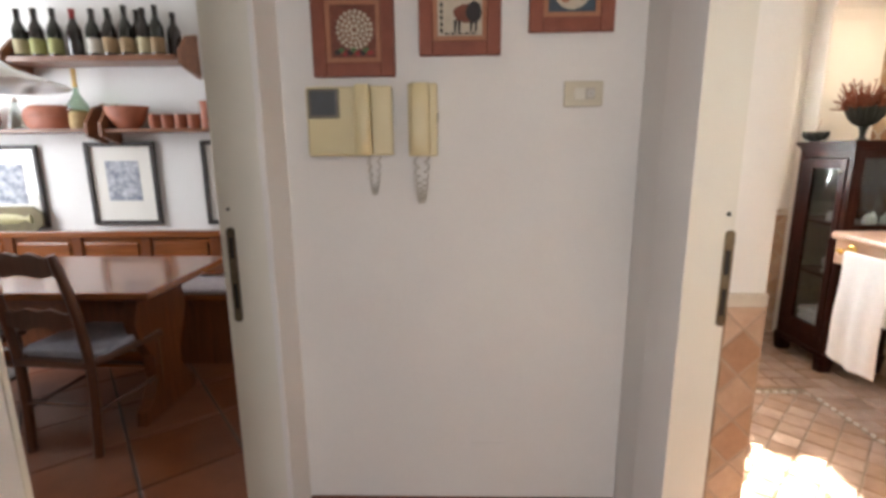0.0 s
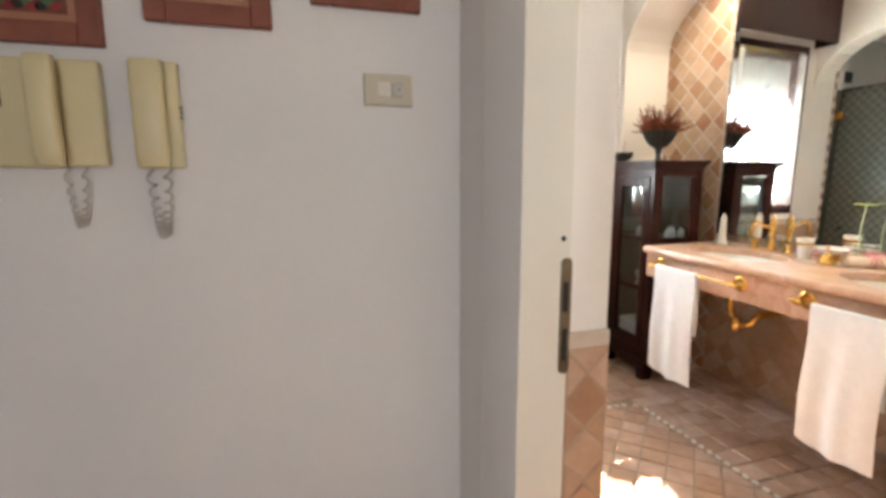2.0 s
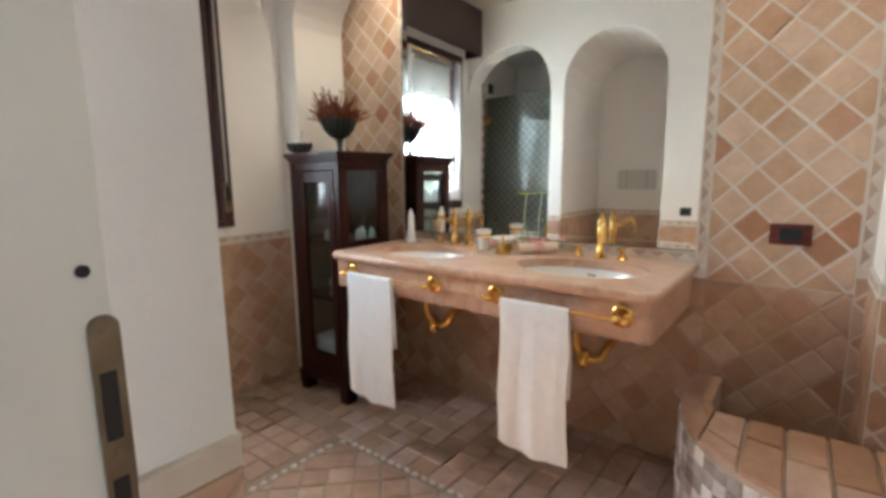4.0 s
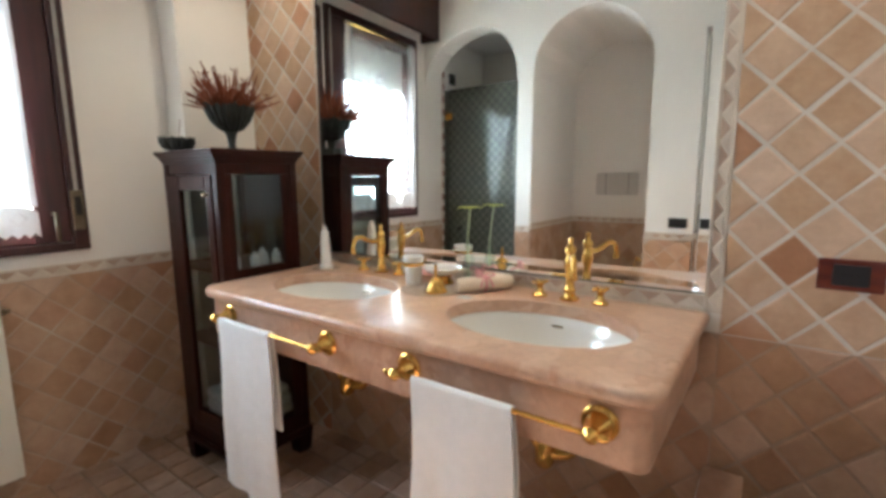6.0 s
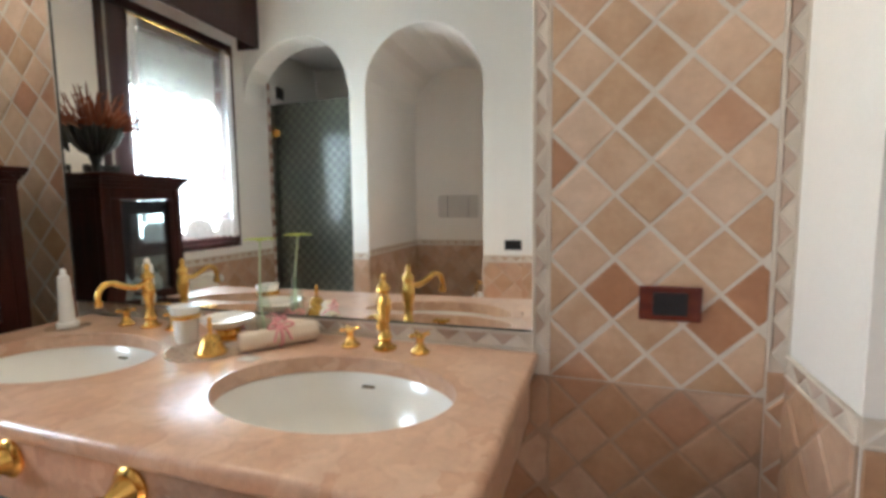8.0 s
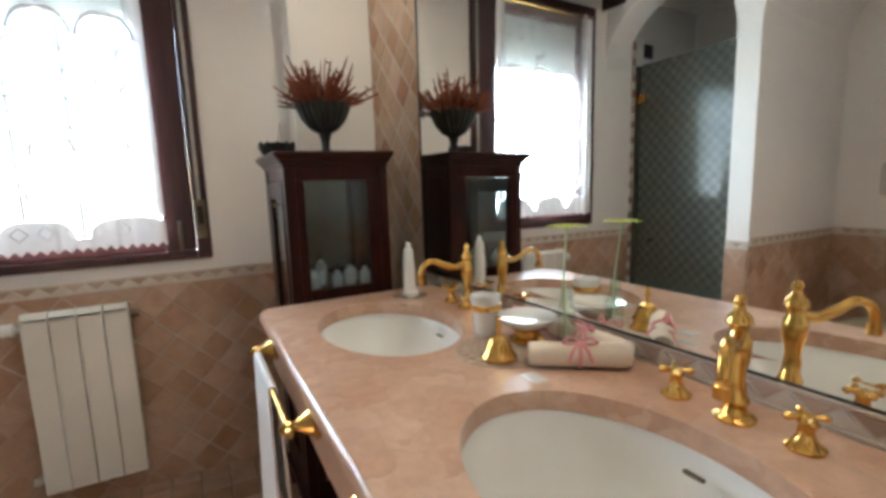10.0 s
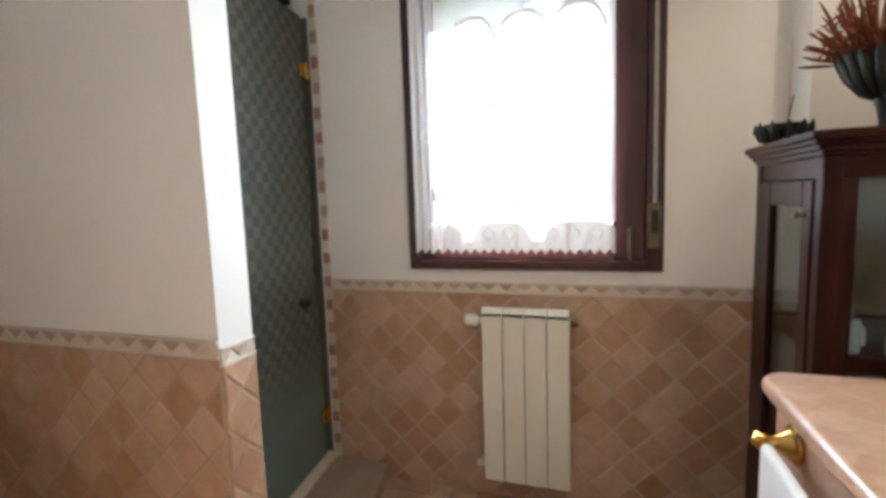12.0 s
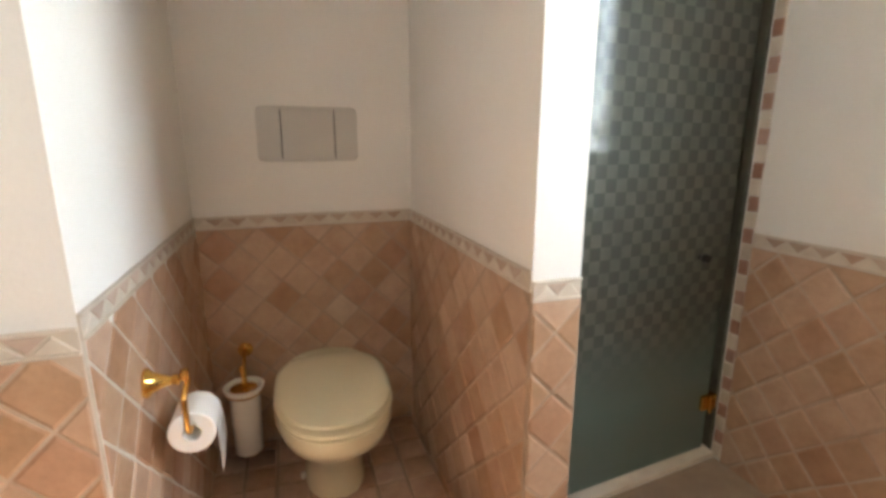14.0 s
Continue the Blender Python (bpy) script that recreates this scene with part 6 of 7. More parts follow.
ph = thing("door_phone", (0.455, HW, 1.28), "yellowed plastic door phone with coiled cord", "intercom")
part("base", box(0.412, HW - 0.026, 1.282, 0.502, HW - 0.0002, 1.500, 0.006, 3), PLASTIC, ph)
part("handset", handset(0.420, 0.482, 1.286, 1.498, HW - 0.024), PLASTIC, ph, smooth=45)
for z in (1.385, 1.395, 1.405):
    part("button", box(0.4995, HW - 0.022, z, 0.505, HW - 0.010, z + 0.006, 0.001), BLACK, ph)
part("cord", cord(0.450, 1.282, 1.140, HW - 0.020, 0.008, 30), CORD, ph, smooth=60)
sw = thing("light_switch", (0.95, HW, 1.46), "beige light switch plate with a rocker and key socket", "switch")
part("plate", box(0.892, HW - 0.009, 1.428, 1.010, HW - 0.0002, 1.503, 0.004, 3), BEIGE, sw)
part("rocker", box(0.922, HW - 0.013, 1.449, 0.955, HW - 0.008, 1.483, 0.003), mat("rocker_white", (0.74, 0.70, 0.60), (0.70, 0.66, 0.56), rough=0.4), sw)
part("rocker", box(0.956, HW - 0.011, 1.449, 0.985, HW - 0.008, 1.483, 0.002), mat("rocker_grey", (0.50, 0.46, 0.38), (0.45, 0.41, 0.34), rough=0.4), sw)
part("key_socket", lathe([(0.004, 0), (0.011, 0), (0.011, 0.005), (0.006, 0.006), (0.004, 0.002)], 16, (0.973, HW - 0.010, 1.466), Matrix.Rotation(radians(90), 4, "X")), GREYPLATE, sw, smooth=40)
for x0, x1, z0, z1 in ((0.607, 0.735, 0.168, 0.268),):
    tagged(part("cover_plate", box(x0, HW - 0.004, z0, x1, HW - 0.0002, z1, 0.002), PLASTER_HALL), "white painted junction box cover low on the wall", "cover plate")

# ---------------------------------------------------------------- kitchen
PINE = wood("honey_pine", (0.27, 0.088, 0.027), (0.17, 0.05, 0.014), rough=0.25, axis=0)
PINE_V = wood("honey_pine_upright", (0.20, 0.06, 0.019), (0.12, 0.034, 0.010), rough=0.3, axis=2)
CHAIRW = wood("chair_walnut", (0.12, 0.042, 0.018), (0.07, 0.024, 0.010), rough=0.3, axis=2)
SHELFW = wood("shelf_wood", (0.24, 0.095, 0.042), (0.15, 0.055, 0.025), rough=0.4, axis=0)

table = thing("dining_table", (-1.4, 2.65, 0), "honey-brown wooden trestle table with a glossy top", "table")
part("tabletop", box(-2.45, 2.285, 0.688, -0.745, 3.02, 0.722, 0.006, 3), PINE, table)
for xl in (-0.96, -2.2):
    sh = [(2.43, 0.0), (2.44, 0.07), (2.50, 0.11), (2.555, 0.20), (2.54, 0.32), (2.47, 0.42), (2.44, 0.52), (2.48, 0.62), (2.44, 0.686), (2.86, 0.686), (2.82, 0.62), (2.86, 0.52), (2.83, 0.42), (2.76, 0.32), (2.745, 0.20), (2.80, 0.11), (2.86, 0.07), (2.87, 0.0)]
    part("trestle", extrude_poly(sh, "x", xl - 0.03, xl + 0.03, 0.006), PINE_V, table)
part("stretcher", box(-2.17, 2.62, 0.22, -0.99, 2.68, 0.31, 0.006), PINE, table)


def chair(m, group):
    """A country chair: bowed ladder back, turned-square legs, wooden seat."""
    c = thing("dining_chair", (0, 0, 0), "walnut-stained ladder-back chair with a padded seat", "chair", group)
    for s in (-1, 1):
        pts = bend([(s * 0.165, 0.0, 0.0), (s * 0.170, 0.018, 0.25), (s * 0.172, 0.02, 0.45), (s * 0.172, -0.01, 0.70), (s * 0.168, -0.06, 0.915)], 4)
        part("back_leg", tube(pts, [0.020] * (len(pts) - 1) + [0.014], 8), CHAIRW, c, smooth=60)
        part("front_leg", tube([(s * 0.185, 0.37, 0.0), (s * 0.190, 0.375, 0.40)], [0.016, 0.020], 8), CHAIRW, c, smooth=60)
        part("stretcher", tube([(s * 0.168, 0.02, 0.20), (s * 0.186, 0.372, 0.20)], 0.010, 8), CHAIRW, c, smooth=60)
    part("stretcher", tube([(-0.168, 0.012, 0.235), (0.168, 0.012, 0.235)], 0.010, 8), CHAIRW, c, smooth=60)
    part("stretcher", tube([(-0.186, 0.372, 0.26), (0.186, 0.372, 0.26)], 0.010, 8), CHAIRW, c, smooth=60)
    for zc, yy, hh in ((0.86, -0.042, 0.075), (0.62, 0.0, 0.065)):
        pts = []
        for k in range(17):
            f = k / 16
            pts.append((-0.165 + 0.33 * f, zc + hh * 0.5 + 0.016 * math.sin(math.pi * f) + 0.008 * math.cos(6 * math.pi * f)))
        low = [(x, zc - hh * 0.5 + 0.010 * math.cos(4 * math.pi * (x + 0.165) / 0.33)) for x, _ in pts[::-1]]
        part("back_slat", extrude_poly(pts + low, "y", yy - 0.009, yy + 0.009, 0.003), CHAIRW, c)
    part("seat", extrude_poly([(-0.185, 0.0), (0.185, 0.0), (0.225, 0.40), (-0.225, 0.40)], "z", 0.405, 0.44, 0.008), CHAIRW, c)
    cush = extrude_poly(rounded(-0.19, 0.035, 0.19, 0.39, 0.05), "z", 0.441, 0.468, 0.011)
    part("cushion", cush, mat("cushion_print", (0.42, 0.42, 0.46), (0.30, 0.30, 0.36), rough=0.95, scale=16, bscale=35, vary=0.25), c, "pale blue patterned seat cushion", smooth=50)
    c.matrix_basis = m
    return c


seat = chair(Matrix.Translation((-1.17, 2.225, 0)) @ Matrix.Rotation(radians(-6), 4, "Z"), "chairs at the kitchen table")
copy_thing(seat, Matrix.Translation((-1.80, 2.20, 0)) @ Matrix.Rotation(radians(8), 4, "Z"))

bench = thing("corner_bench", (-1.5, 3.3, 0), "honey pine bench with a panelled back along the wall", "bench")
part("seat_board", box(-3.0, 3.08, 0.43, -0.24, 3.43, 0.465, 0.006), PINE, bench)
part("seat_cushion", box(-2.9, 3.09, 0.4655, -0.30, 3.40, 0.50, 0.014, 3), mat("bench_cushion", (0.40, 0.36, 0.36), (0.30, 0.26, 0.28), rough=0.95, scale=18, vary=0.2), bench, smooth=50)
part("base_panel", box(-3.0, 3.13, 0.0, -0.24, 3.15, 0.43), PINE_V, bench)
part("back_rail", box(-3.0, 3.435, 0.755, -0.22, 3.492, 0.800, 0.006), PINE, bench)
part("back_board", box(-3.0, 3.462, 0.50, -0.22, 3.490, 0.755), PINE, bench)
for k in range(6):
    x0 = -2.95 + 0.47 * k
    part("stile", box(x0, 3.448, 0.50, x0 + 0.06, 3.4618, 0.755, 0.003), PINE_V, bench)
    bm = bmesh.new()
    box(x0 + 0.085, 3.450, 0.54, x0 + 0.445, 3.4618, 0.72, 0.008, bm=bm)
    part("raised_panel", bm, PINE, bench)


def print_frame(x0, z0, w, h):
    f = thing("framed_print", (x0 + w / 2, KY, z0), "black-framed print of small grey figures on white paper", "picture", "prints on the kitchen wall")
    bm = bmesh.new()
    for a0, b0, a1, b1 in ((0, 0, 0.028, h), (w - 0.028, 0, w, h), (0.028, 0, w - 0.028, 0.028), (0.028, h - 0.028, w - 0.028, h)):
        box(x0 + a0, KY - 0.026, z0 + b0, x0 + a1, KY - 0.0003, z0 + b1, 0.003, bm=bm)
    part("frame", bm, INK, f)
    part("paper", box(x0 + 0.028, KY - 0.010, z0 + 0.028, x0 + w - 0.028, KY - 0.0003, z0 + h - 0.028), CERAMIC, f)
    part("image", box(x0 + 0.12, KY - 0.0125, z0 + 0.16, x0 + w - 0.12, KY - 0.0095, z0 + h - 0.12), mat("print_image", (0.60, 0.62, 0.66), (0.16, 0.18, 0.24), rough=0.8, scale=26, bscale=60, vary=0.3), f, "grey-blue crowd drawing")
    return f


print_frame(-1.858, 0.838, 0.462, 0.54)
print_frame(-2.63, 0.820, 0.455, 0.545)
print_frame(-1.088, 0.838, 0.462, 0.545)
tray = thing("fish_tray", (-2.4, 3.44, 0.8), "octagonal bronze tray with a fish relief leaning on the bench back", "tray")
octo = [(-2.60, 0.801), (-2.23, 0.801), (-2.175, 0.845), (-2.175, 0.925), (-2.23, 0.968), (-2.60, 0.968), (-2.655, 0.925), (-2.655, 0.845)]
part("plate", extrude_poly(octo, "y", 3.440, 3.452, 0.003), mat("bronze_tray", (0.17, 0.14, 0.075), (0.10, 0.08, 0.045), rough=0.4, metal=0.5, scale=20), tray)
part("fish", lathe([(0, -0.16), (0.02, -0.13), (0.036, -0.03), (0.030, 0.06), (0.010, 0.12), (0.032, 0.16), (0, 0.165)], 14, (-2.41, 3.4395, 0.885), Matrix.Rotation(radians(90), 4, "Y"), sy=0.35), mat("fish_gold", (0.45, 0.40, 0.20), (0.33, 0.29, 0.14), rough=0.45, scale=40), tray, "pale golden fish relief", smooth=50)


def wall_shelf(x0, x1, z, depth, label, lip, ends):
    s = thing("wall_shelf", ((x0 + x1) / 2, KY, z), label, "shelf", "kitchen wall shelves")
    part("board", box(x0, KY - depth, z - 0.022, x1, KY - 0.0005, z, 0.003), SHELFW, s)
    if lip:
        part("lip", box(x0 + 0.021, KY - depth - 0.012, z - 0.020, x1 - 0.021, KY - depth - 0.0005, z + 0.010, 0.003), SHELFW, s)
    for x in ends:
        side = [(KY - depth - 0.02, z - 0.045), (KY - 0.001, z - 0.10), (KY - 0.001, z + 0.16), (KY - depth * 0.6, z + 0.13), (KY - depth - 0.02, z + 0.03)]
        part("side", extrude_poly(side, "x", x, x + 0.020, 0.002), SHELFW, s)
    return s


wall_shelf(-2.11, -1.06, 1.862, 0.20, "brown wooden wall shelf full of old wine bottles", True, (-2.131, -1.059))
wall_shelf(-2.75, -1.71, 1.458, 0.16, "brown wooden wall shelf with clay pots", False, (-1.709,))
wall_shelf(-1.60, -0.80, 1.455, 0.16, "brown wooden wall shelf with a clay bowl and cups", False, (-1.621,))

GREENGL = mat("bottle_green", (0.012, 0.016, 0.010), (0.008, 0.010, 0.008), rough=0.12, coat=0.5)
BROWNGL = mat("bottle_brown", (0.020, 0.010, 0.008), (0.012, 0.007, 0.006), rough=0.15, coat=0.4)
LABELS = [mat("label_cream", (0.50, 0.44, 0.28), (0.42, 0.36, 0.22), rough=0.8, scale=30, vary=0.1), mat("label_olive", (0.42, 0.42, 0.18), (0.34, 0.34, 0.14), rough=0.8, scale=30, vary=0.1), mat("label_white", (0.62, 0.60, 0.54), (0.5, 0.48, 0.43), rough=0.8, scale=40, vary=0.15), mat("label_tan", (0.36, 0.25, 0.14), (0.28, 0.19, 0.10), rough=0.8, scale=30, vary=0.1)]
REDCAP = mat("red_foil", (0.35, 0.03, 0.03), (0.25, 0.02, 0.02), rough=0.35)
BOT = [(-2.05, 3.37, 0, 0.29), (-2.00, 3.43, 0, 0.31), (-1.945, 3.37, 1, 0.29), (-1.835, 3.37, 1, 0.29), (-1.715, 3.37, 9, 0.285), (-1.64, 3.43, 2, 0.30), (-1.600, 3.37, 2, 0.285), (-1.535, 3.43, 3, 0.27), (-1.50, 3.365, 3, 0.285), (-1.40, 3.37, 3, 0.30), (-1.365, 3.43, 0, 0.29), (-1.29, 3.37, 0, 0.285), (-1.215, 3.37, 3, 0.30), (-1.14, 3.42, 9, 0.27)]
for k, (x, y, lab, hgt) in enumerate(BOT):
    b = thing("wine_bottle", (x, y, 1.862), "dark old wine bottle with %s on the shelf" % ("a foil cap" if lab == 9 else "a faded label"), "bottle", "wine bottles on the shelf")
    s = hgt / 0.30
    part("glass", lathe([(0, 0.0), (0.036, 0.0), (0.039, 0.006), (0.039, 0.165 * s), (0.034, 0.19 * s), (0.018, 0.225 * s), (0.0145, 0.245 * s), (0.0145, 0.27 * s), (0, 0.27 * s)], 18, (x, y, 1.8625)), BROWNGL if k % 3 else GREENGL, b, smooth=40)
    part("capsule", lathe([(0.0152, 0.225 * s + 0.012), (0.0158, 0.27 * s), (0.0165, 0.285 * s), (0.0165, 0.298 * s), (0, 0.30 * s)], 14, (x, y, 1.8625)), REDCAP if k == 4 else (GREENGL if k == 8 else BROWNGL), b, smooth=40)
    if lab != 9:
        part("label", lathe([(0.0385, 0.030), (0.0397, 0.031), (0.0397, 0.115), (0.0385, 0.116)], 18, (x, y, 1.8625)), LABELS[lab], b, smooth=40)

TERRAC = mat("terracotta_pot", (0.36, 0.105, 0.048), (0.27, 0.075, 0.034), rough=0.6, scale=14, bump=0.1)
ca = thing("casserole", (-1.98, 3.40, 1.46), "oval terracotta casserole with lid on the shelf", "casserole")
part("pot", lathe([(0, 0.001), (0.13, 0.001), (0.155, 0.03), (0.162, 0.075), (0.15, 0.078), (0, 0.078)], 28, (-1.98, 3.405, 1.458), sx=1.0, sy=0.5), TERRAC, ca, smooth=40)
part("lid", lathe([(0.166, 0.079), (0.164, 0.088), (0.145, 0.125), (0.11, 0.143), (0, 0.148)], 28, (-1.98, 3.405, 1.458), sx=1.0, sy=0.5), TERRAC, ca, smooth=40)
tagged(part("clay_bowl", lathe([(0, 0.001), (0.06, 0.001), (0.085, 0.02), (0.125, 0.085), (0.140, 0.135), (0.128, 0.136), (0.10, 0.07), (0, 0.03)], 30, (-1.485, 3.40, 1.455), sx=1, sy=0.55), TERRAC, None, smooth=40), "wide terracotta bowl on the shelf", "bowl")
for k in range(4):
    tagged(part("clay_cup", lathe([(0, 0.001), (0.03, 0.001), (0.037, 0.02), (0.036, 0.07), (0.041, 0.085), (0.036, 0.085), (0.030, 0.06), (0, 0.02)], 18, (-1.31 + 0.082 * k, 3.40, 1.455)), TERRAC, None, smooth=40), "small terracotta cup on the shelf", "cup", "clay cups on the shelf")
tagged(part("clay_jug", lathe([(0, 0.001), (0.045, 0.001), (0.05, 0.02), (0.046, 0.12), (0.052, 0.16), (0.046, 0.16), (0, 0.05)], 20, (-0.965, 3.40, 1.455)), TERRAC, None, smooth=40), "tall terracotta beaker on the shelf", "beaker")
tagged(part("clay_pot", lathe([(0, 0.001), (0.09, 0.001), (0.115, 0.05), (0.10, 0.12), (0.06, 0.15), (0, 0.155)], 24, (-2.42, 3.40, 1.458), sy=0.6), TERRAC, None, smooth=40), "round terracotta pot on the shelf", "pot")
fk = thing("wine_flask", (-1.785, 3.40, 1.458), "straw-covered wine flask with a yellow candle in its neck", "flask")
STRAW = mat("straw", (0.55, 0.40, 0.20), (0.42, 0.29, 0.13), rough=0.9, scale=10, stretch=(1, 1, 12), bump=0.5)
part("straw_cover", lathe([(0, 0.001), (0.052, 0.001), (0.058, 0.02), (0.055, 0.09), (0.04, 0.11), (0, 0.11)], 20, (-1.785, 3.40, 1.458)), STRAW, fk, smooth=40)
part("glass_body", lathe([(0.045, 0.095), (0.058, 0.12), (0.056, 0.145), (0.030, 0.185), (0.014, 0.22), (0.013, 0.25), (0, 0.25)], 20, (-1.785, 3.40, 1.458)), glass_mat("green_flask", (0.62, 0.72, 0.62), 0.02), fk, smooth=40)
part("candle_stub", lathe([(0.013, 0.25), (0.012, 0.36), (0, 0.362)], 12, (-1.785, 3.40, 1.458)), mat("yellow_wax", (0.72, 0.50, 0.16), (0.65, 0.43, 0.12), rough=0.5), fk)
dc = thing("glass_decanter", (-2.20, 3.41, 1.458), "small clear glass decanter with stopper on the shelf", "decanter")
part("bottle", lathe([(0, 0.001), (0.05, 0.001), (0.055, 0.02), (0.045, 0.08), (0.016, 0.13), (0.014, 0.16), (0.02, 0.165), (0, 0.166)], 18, (-2.20, 3.41, 1.458)), glass_mat("decanter_glass", (0.85, 0.90, 0.88), 0.02), dc, smooth=40)
part("stopper", lathe([(0, 0.166), (0.016, 0.170), (0.020, 0.185), (0.010, 0.2), (0, 0.202)], 12, (-2.20, 3.41, 1.458)), CERAMIC, dc, smooth=40)
pl = thing("pendant_lamp", (-1.34, 2.25, 1.6), "white enamel pendant lamp above the kitchen table", "lamp")
part("shade", lathe([(0.02, 0.17), (0.05, 0.15), (0.17, 0.06), (0.33, 0.004), (0.336, 0.0), (0.33, -0.004), (0.16, 0.045), (0.04, 0.13)], 36, (-1.325, 2.25, 1.568)), CERAMIC, pl, smooth=50)
part("stem", tube([(-1.325, 2.25, 1.70), (-1.325, 2.25, 2.72)], 0.006, 8), BRASS_OLD, pl)

# ---------------------------------------------------------------- tiles


def clip(poly, box4):
    x0, y0, x1, y1 = box4
    for ax, lim, keep in ((0, x0, 1), (0, x1, -1), (1, y0, 1), (1, y1, -1)):
        out = []
        for i, p in enumerate(poly):
            q = poly[(i + 1) % len(poly)]
            a, b = keep * (p[ax] - lim), keep * (q[ax] - lim)
            if a >= 0:
                out.append(p)
            if (a >= 0) != (b >= 0):
                t = a / (a - b)
                out.append((p[0] + t * (q[0] - p[0]), p[1] + t * (q[1] - p[1])))
        poly = out
        if len(poly) < 3:
            return []
    return poly


def area(poly):
    return 0.5 * abs(sum(p[0] * q[1] - q[0] * p[1] for p, q in zip(poly, poly[1:] + poly[:1])))


def slab_mesh(name, poly, thick, soft, material):
    """A thin tile of the outline, with softened rim, face towards +z."""
    n = len(poly)
    c = (sum(p[0] for p in poly) / n, sum(p[1] for p in poly) / n)
    r = max(1e-4, min(math.dist(p, c) for p in poly))
    k = max(0.3, 1 - soft / r)
    verts = [(x, y, 0) for x, y in poly] + [(x, y, thick * 0.6) for x, y in poly] + [(c[0] + (x - c[0]) * k, c[1] + (y - c[1]) * k, thick) for x, y in poly]
    faces = [tuple(range(2 * n, 3 * n))]
    for lev in (0, 1):
        faces += [(lev * n + i, lev * n + (i + 1) % n, (lev + 1) * n + (i + 1) % n, (lev + 1) * n + i) for i in range(n)]
    me = bpy.data.meshes.new(name)
    me.from_pydata(verts, [], faces)
    me.materials.append(material)
    return me


SHARED = {}


def panel(parent, origin, u, v, W, H, pitch=0.0997, angle=45.0, joint=0.006, thick=0.0064, material=None, bed=GROUT, holes=(), shift=(0.0, 0.0), seed=1, uneven=0.0015):
    """Square tiles, each its own piece, laid at an angle over a rectangle of a wall or floor on a bed of grout."""
    material = material or TILE
    u, v, o = Vector(u), Vector(v), Vector(origin)
    n = u.cross(v)
    m = Matrix((u, v, n)).transposed().to_4x4()
    m.translation = o
    rnd = random.Random(seed)
    if bed:
        slab = bmesh.new()
        quads = [(0, 0, W, H)] if not holes else [q for q in split((0, 0, W, H), holes)]
        for q in quads:
            box(q[0], q[1], 0.0, q[2], q[3], 0.0052, bm=slab)
        bmesh.ops.transform(slab, matrix=m, verts=slab.verts)
        part("grout_bed", slab, bed, parent)
    ca, sa = math.cos(radians(angle)), math.sin(radians(angle))
    h = (pitch - joint) / 2
    R = int(max(W, H) * 1.5 / pitch) + 2
    for i in range(-R, R):
        for j in range(-R, R):
            a, b = i * pitch, j * pitch
            cx, cy = ca * a - sa * b + shift[0], sa * a + ca * b + shift[1]
            if not (-0.1 < cx < W + 0.1 and -0.1 < cy < H + 0.1):
                continue
            if any(x0 < cx < x1 and y0 < cy < y1 for x0, y0, x1, y1 in holes):
                continue
            full = [(ca * p - sa * q, sa * p + ca * q) for p, q in ((-h, -h), (h, -h), (h, h), (-h, h))]
            poly = clip([(cx + p, cy + q) for p, q in full], (0.002, 0.002, W - 0.002, H - 0.002))
            if not poly or area(poly) < 0.0006:
                continue
            if area(poly) > 0.999 * 4 * h * h:
                key = (pitch, angle, joint, thick, material.name, rnd.randrange(4))
                if key not in SHARED:
                    r4 = random.Random(str(key))
                    SHARED[key] = slab_mesh("tile", [(p + r4.uniform(-0.002, 0.002), q + r4.uniform(-0.002, 0.002)) for p, q in full], thick, 0.006, material)
                me = SHARED[key]
            else:
                me = slab_mesh("tile", [(p - cx, q - cy) for p, q in poly], thick, 0.005, material)
            ob = new("tile", me)
            ob.parent = parent
            tilt = Matrix.Rotation(rnd.uniform(-1, 1) * uneven * 6, 4, "X") @ Matrix.Rotation(rnd.uniform(-1, 1) * uneven * 6, 4, "Y")
            ob.matrix_basis = m @ Matrix.Translation((cx, cy, 0.001 + rnd.uniform(0, uneven))) @ tilt


def split(rect, holes):
    """The rectangle less the holes, as smaller rectangles."""
    parts = [rect]
    for hx0, hy0, hx1, hy1 in holes:
        nxt = []
        for x0, y0, x1, y1 in parts:
            a0, b0, a1, b1 = max(x0, hx0), max(y0, hy0), min(x1, hx1), min(y1, hy1)
            if a0 >= a1 or b0 >= b1:
                nxt.append((x0, y0, x1, y1))
                continue
            nxt += [q for q in ((x0, y0, x1, b0), (x0, b1, x1, y1), (x0, b0, a0, b1), (a1, b0, x1, b1)) if q[2] - q[0] > 1e-4 and q[3] - q[1] > 1e-4]
        parts = nxt
    return parts


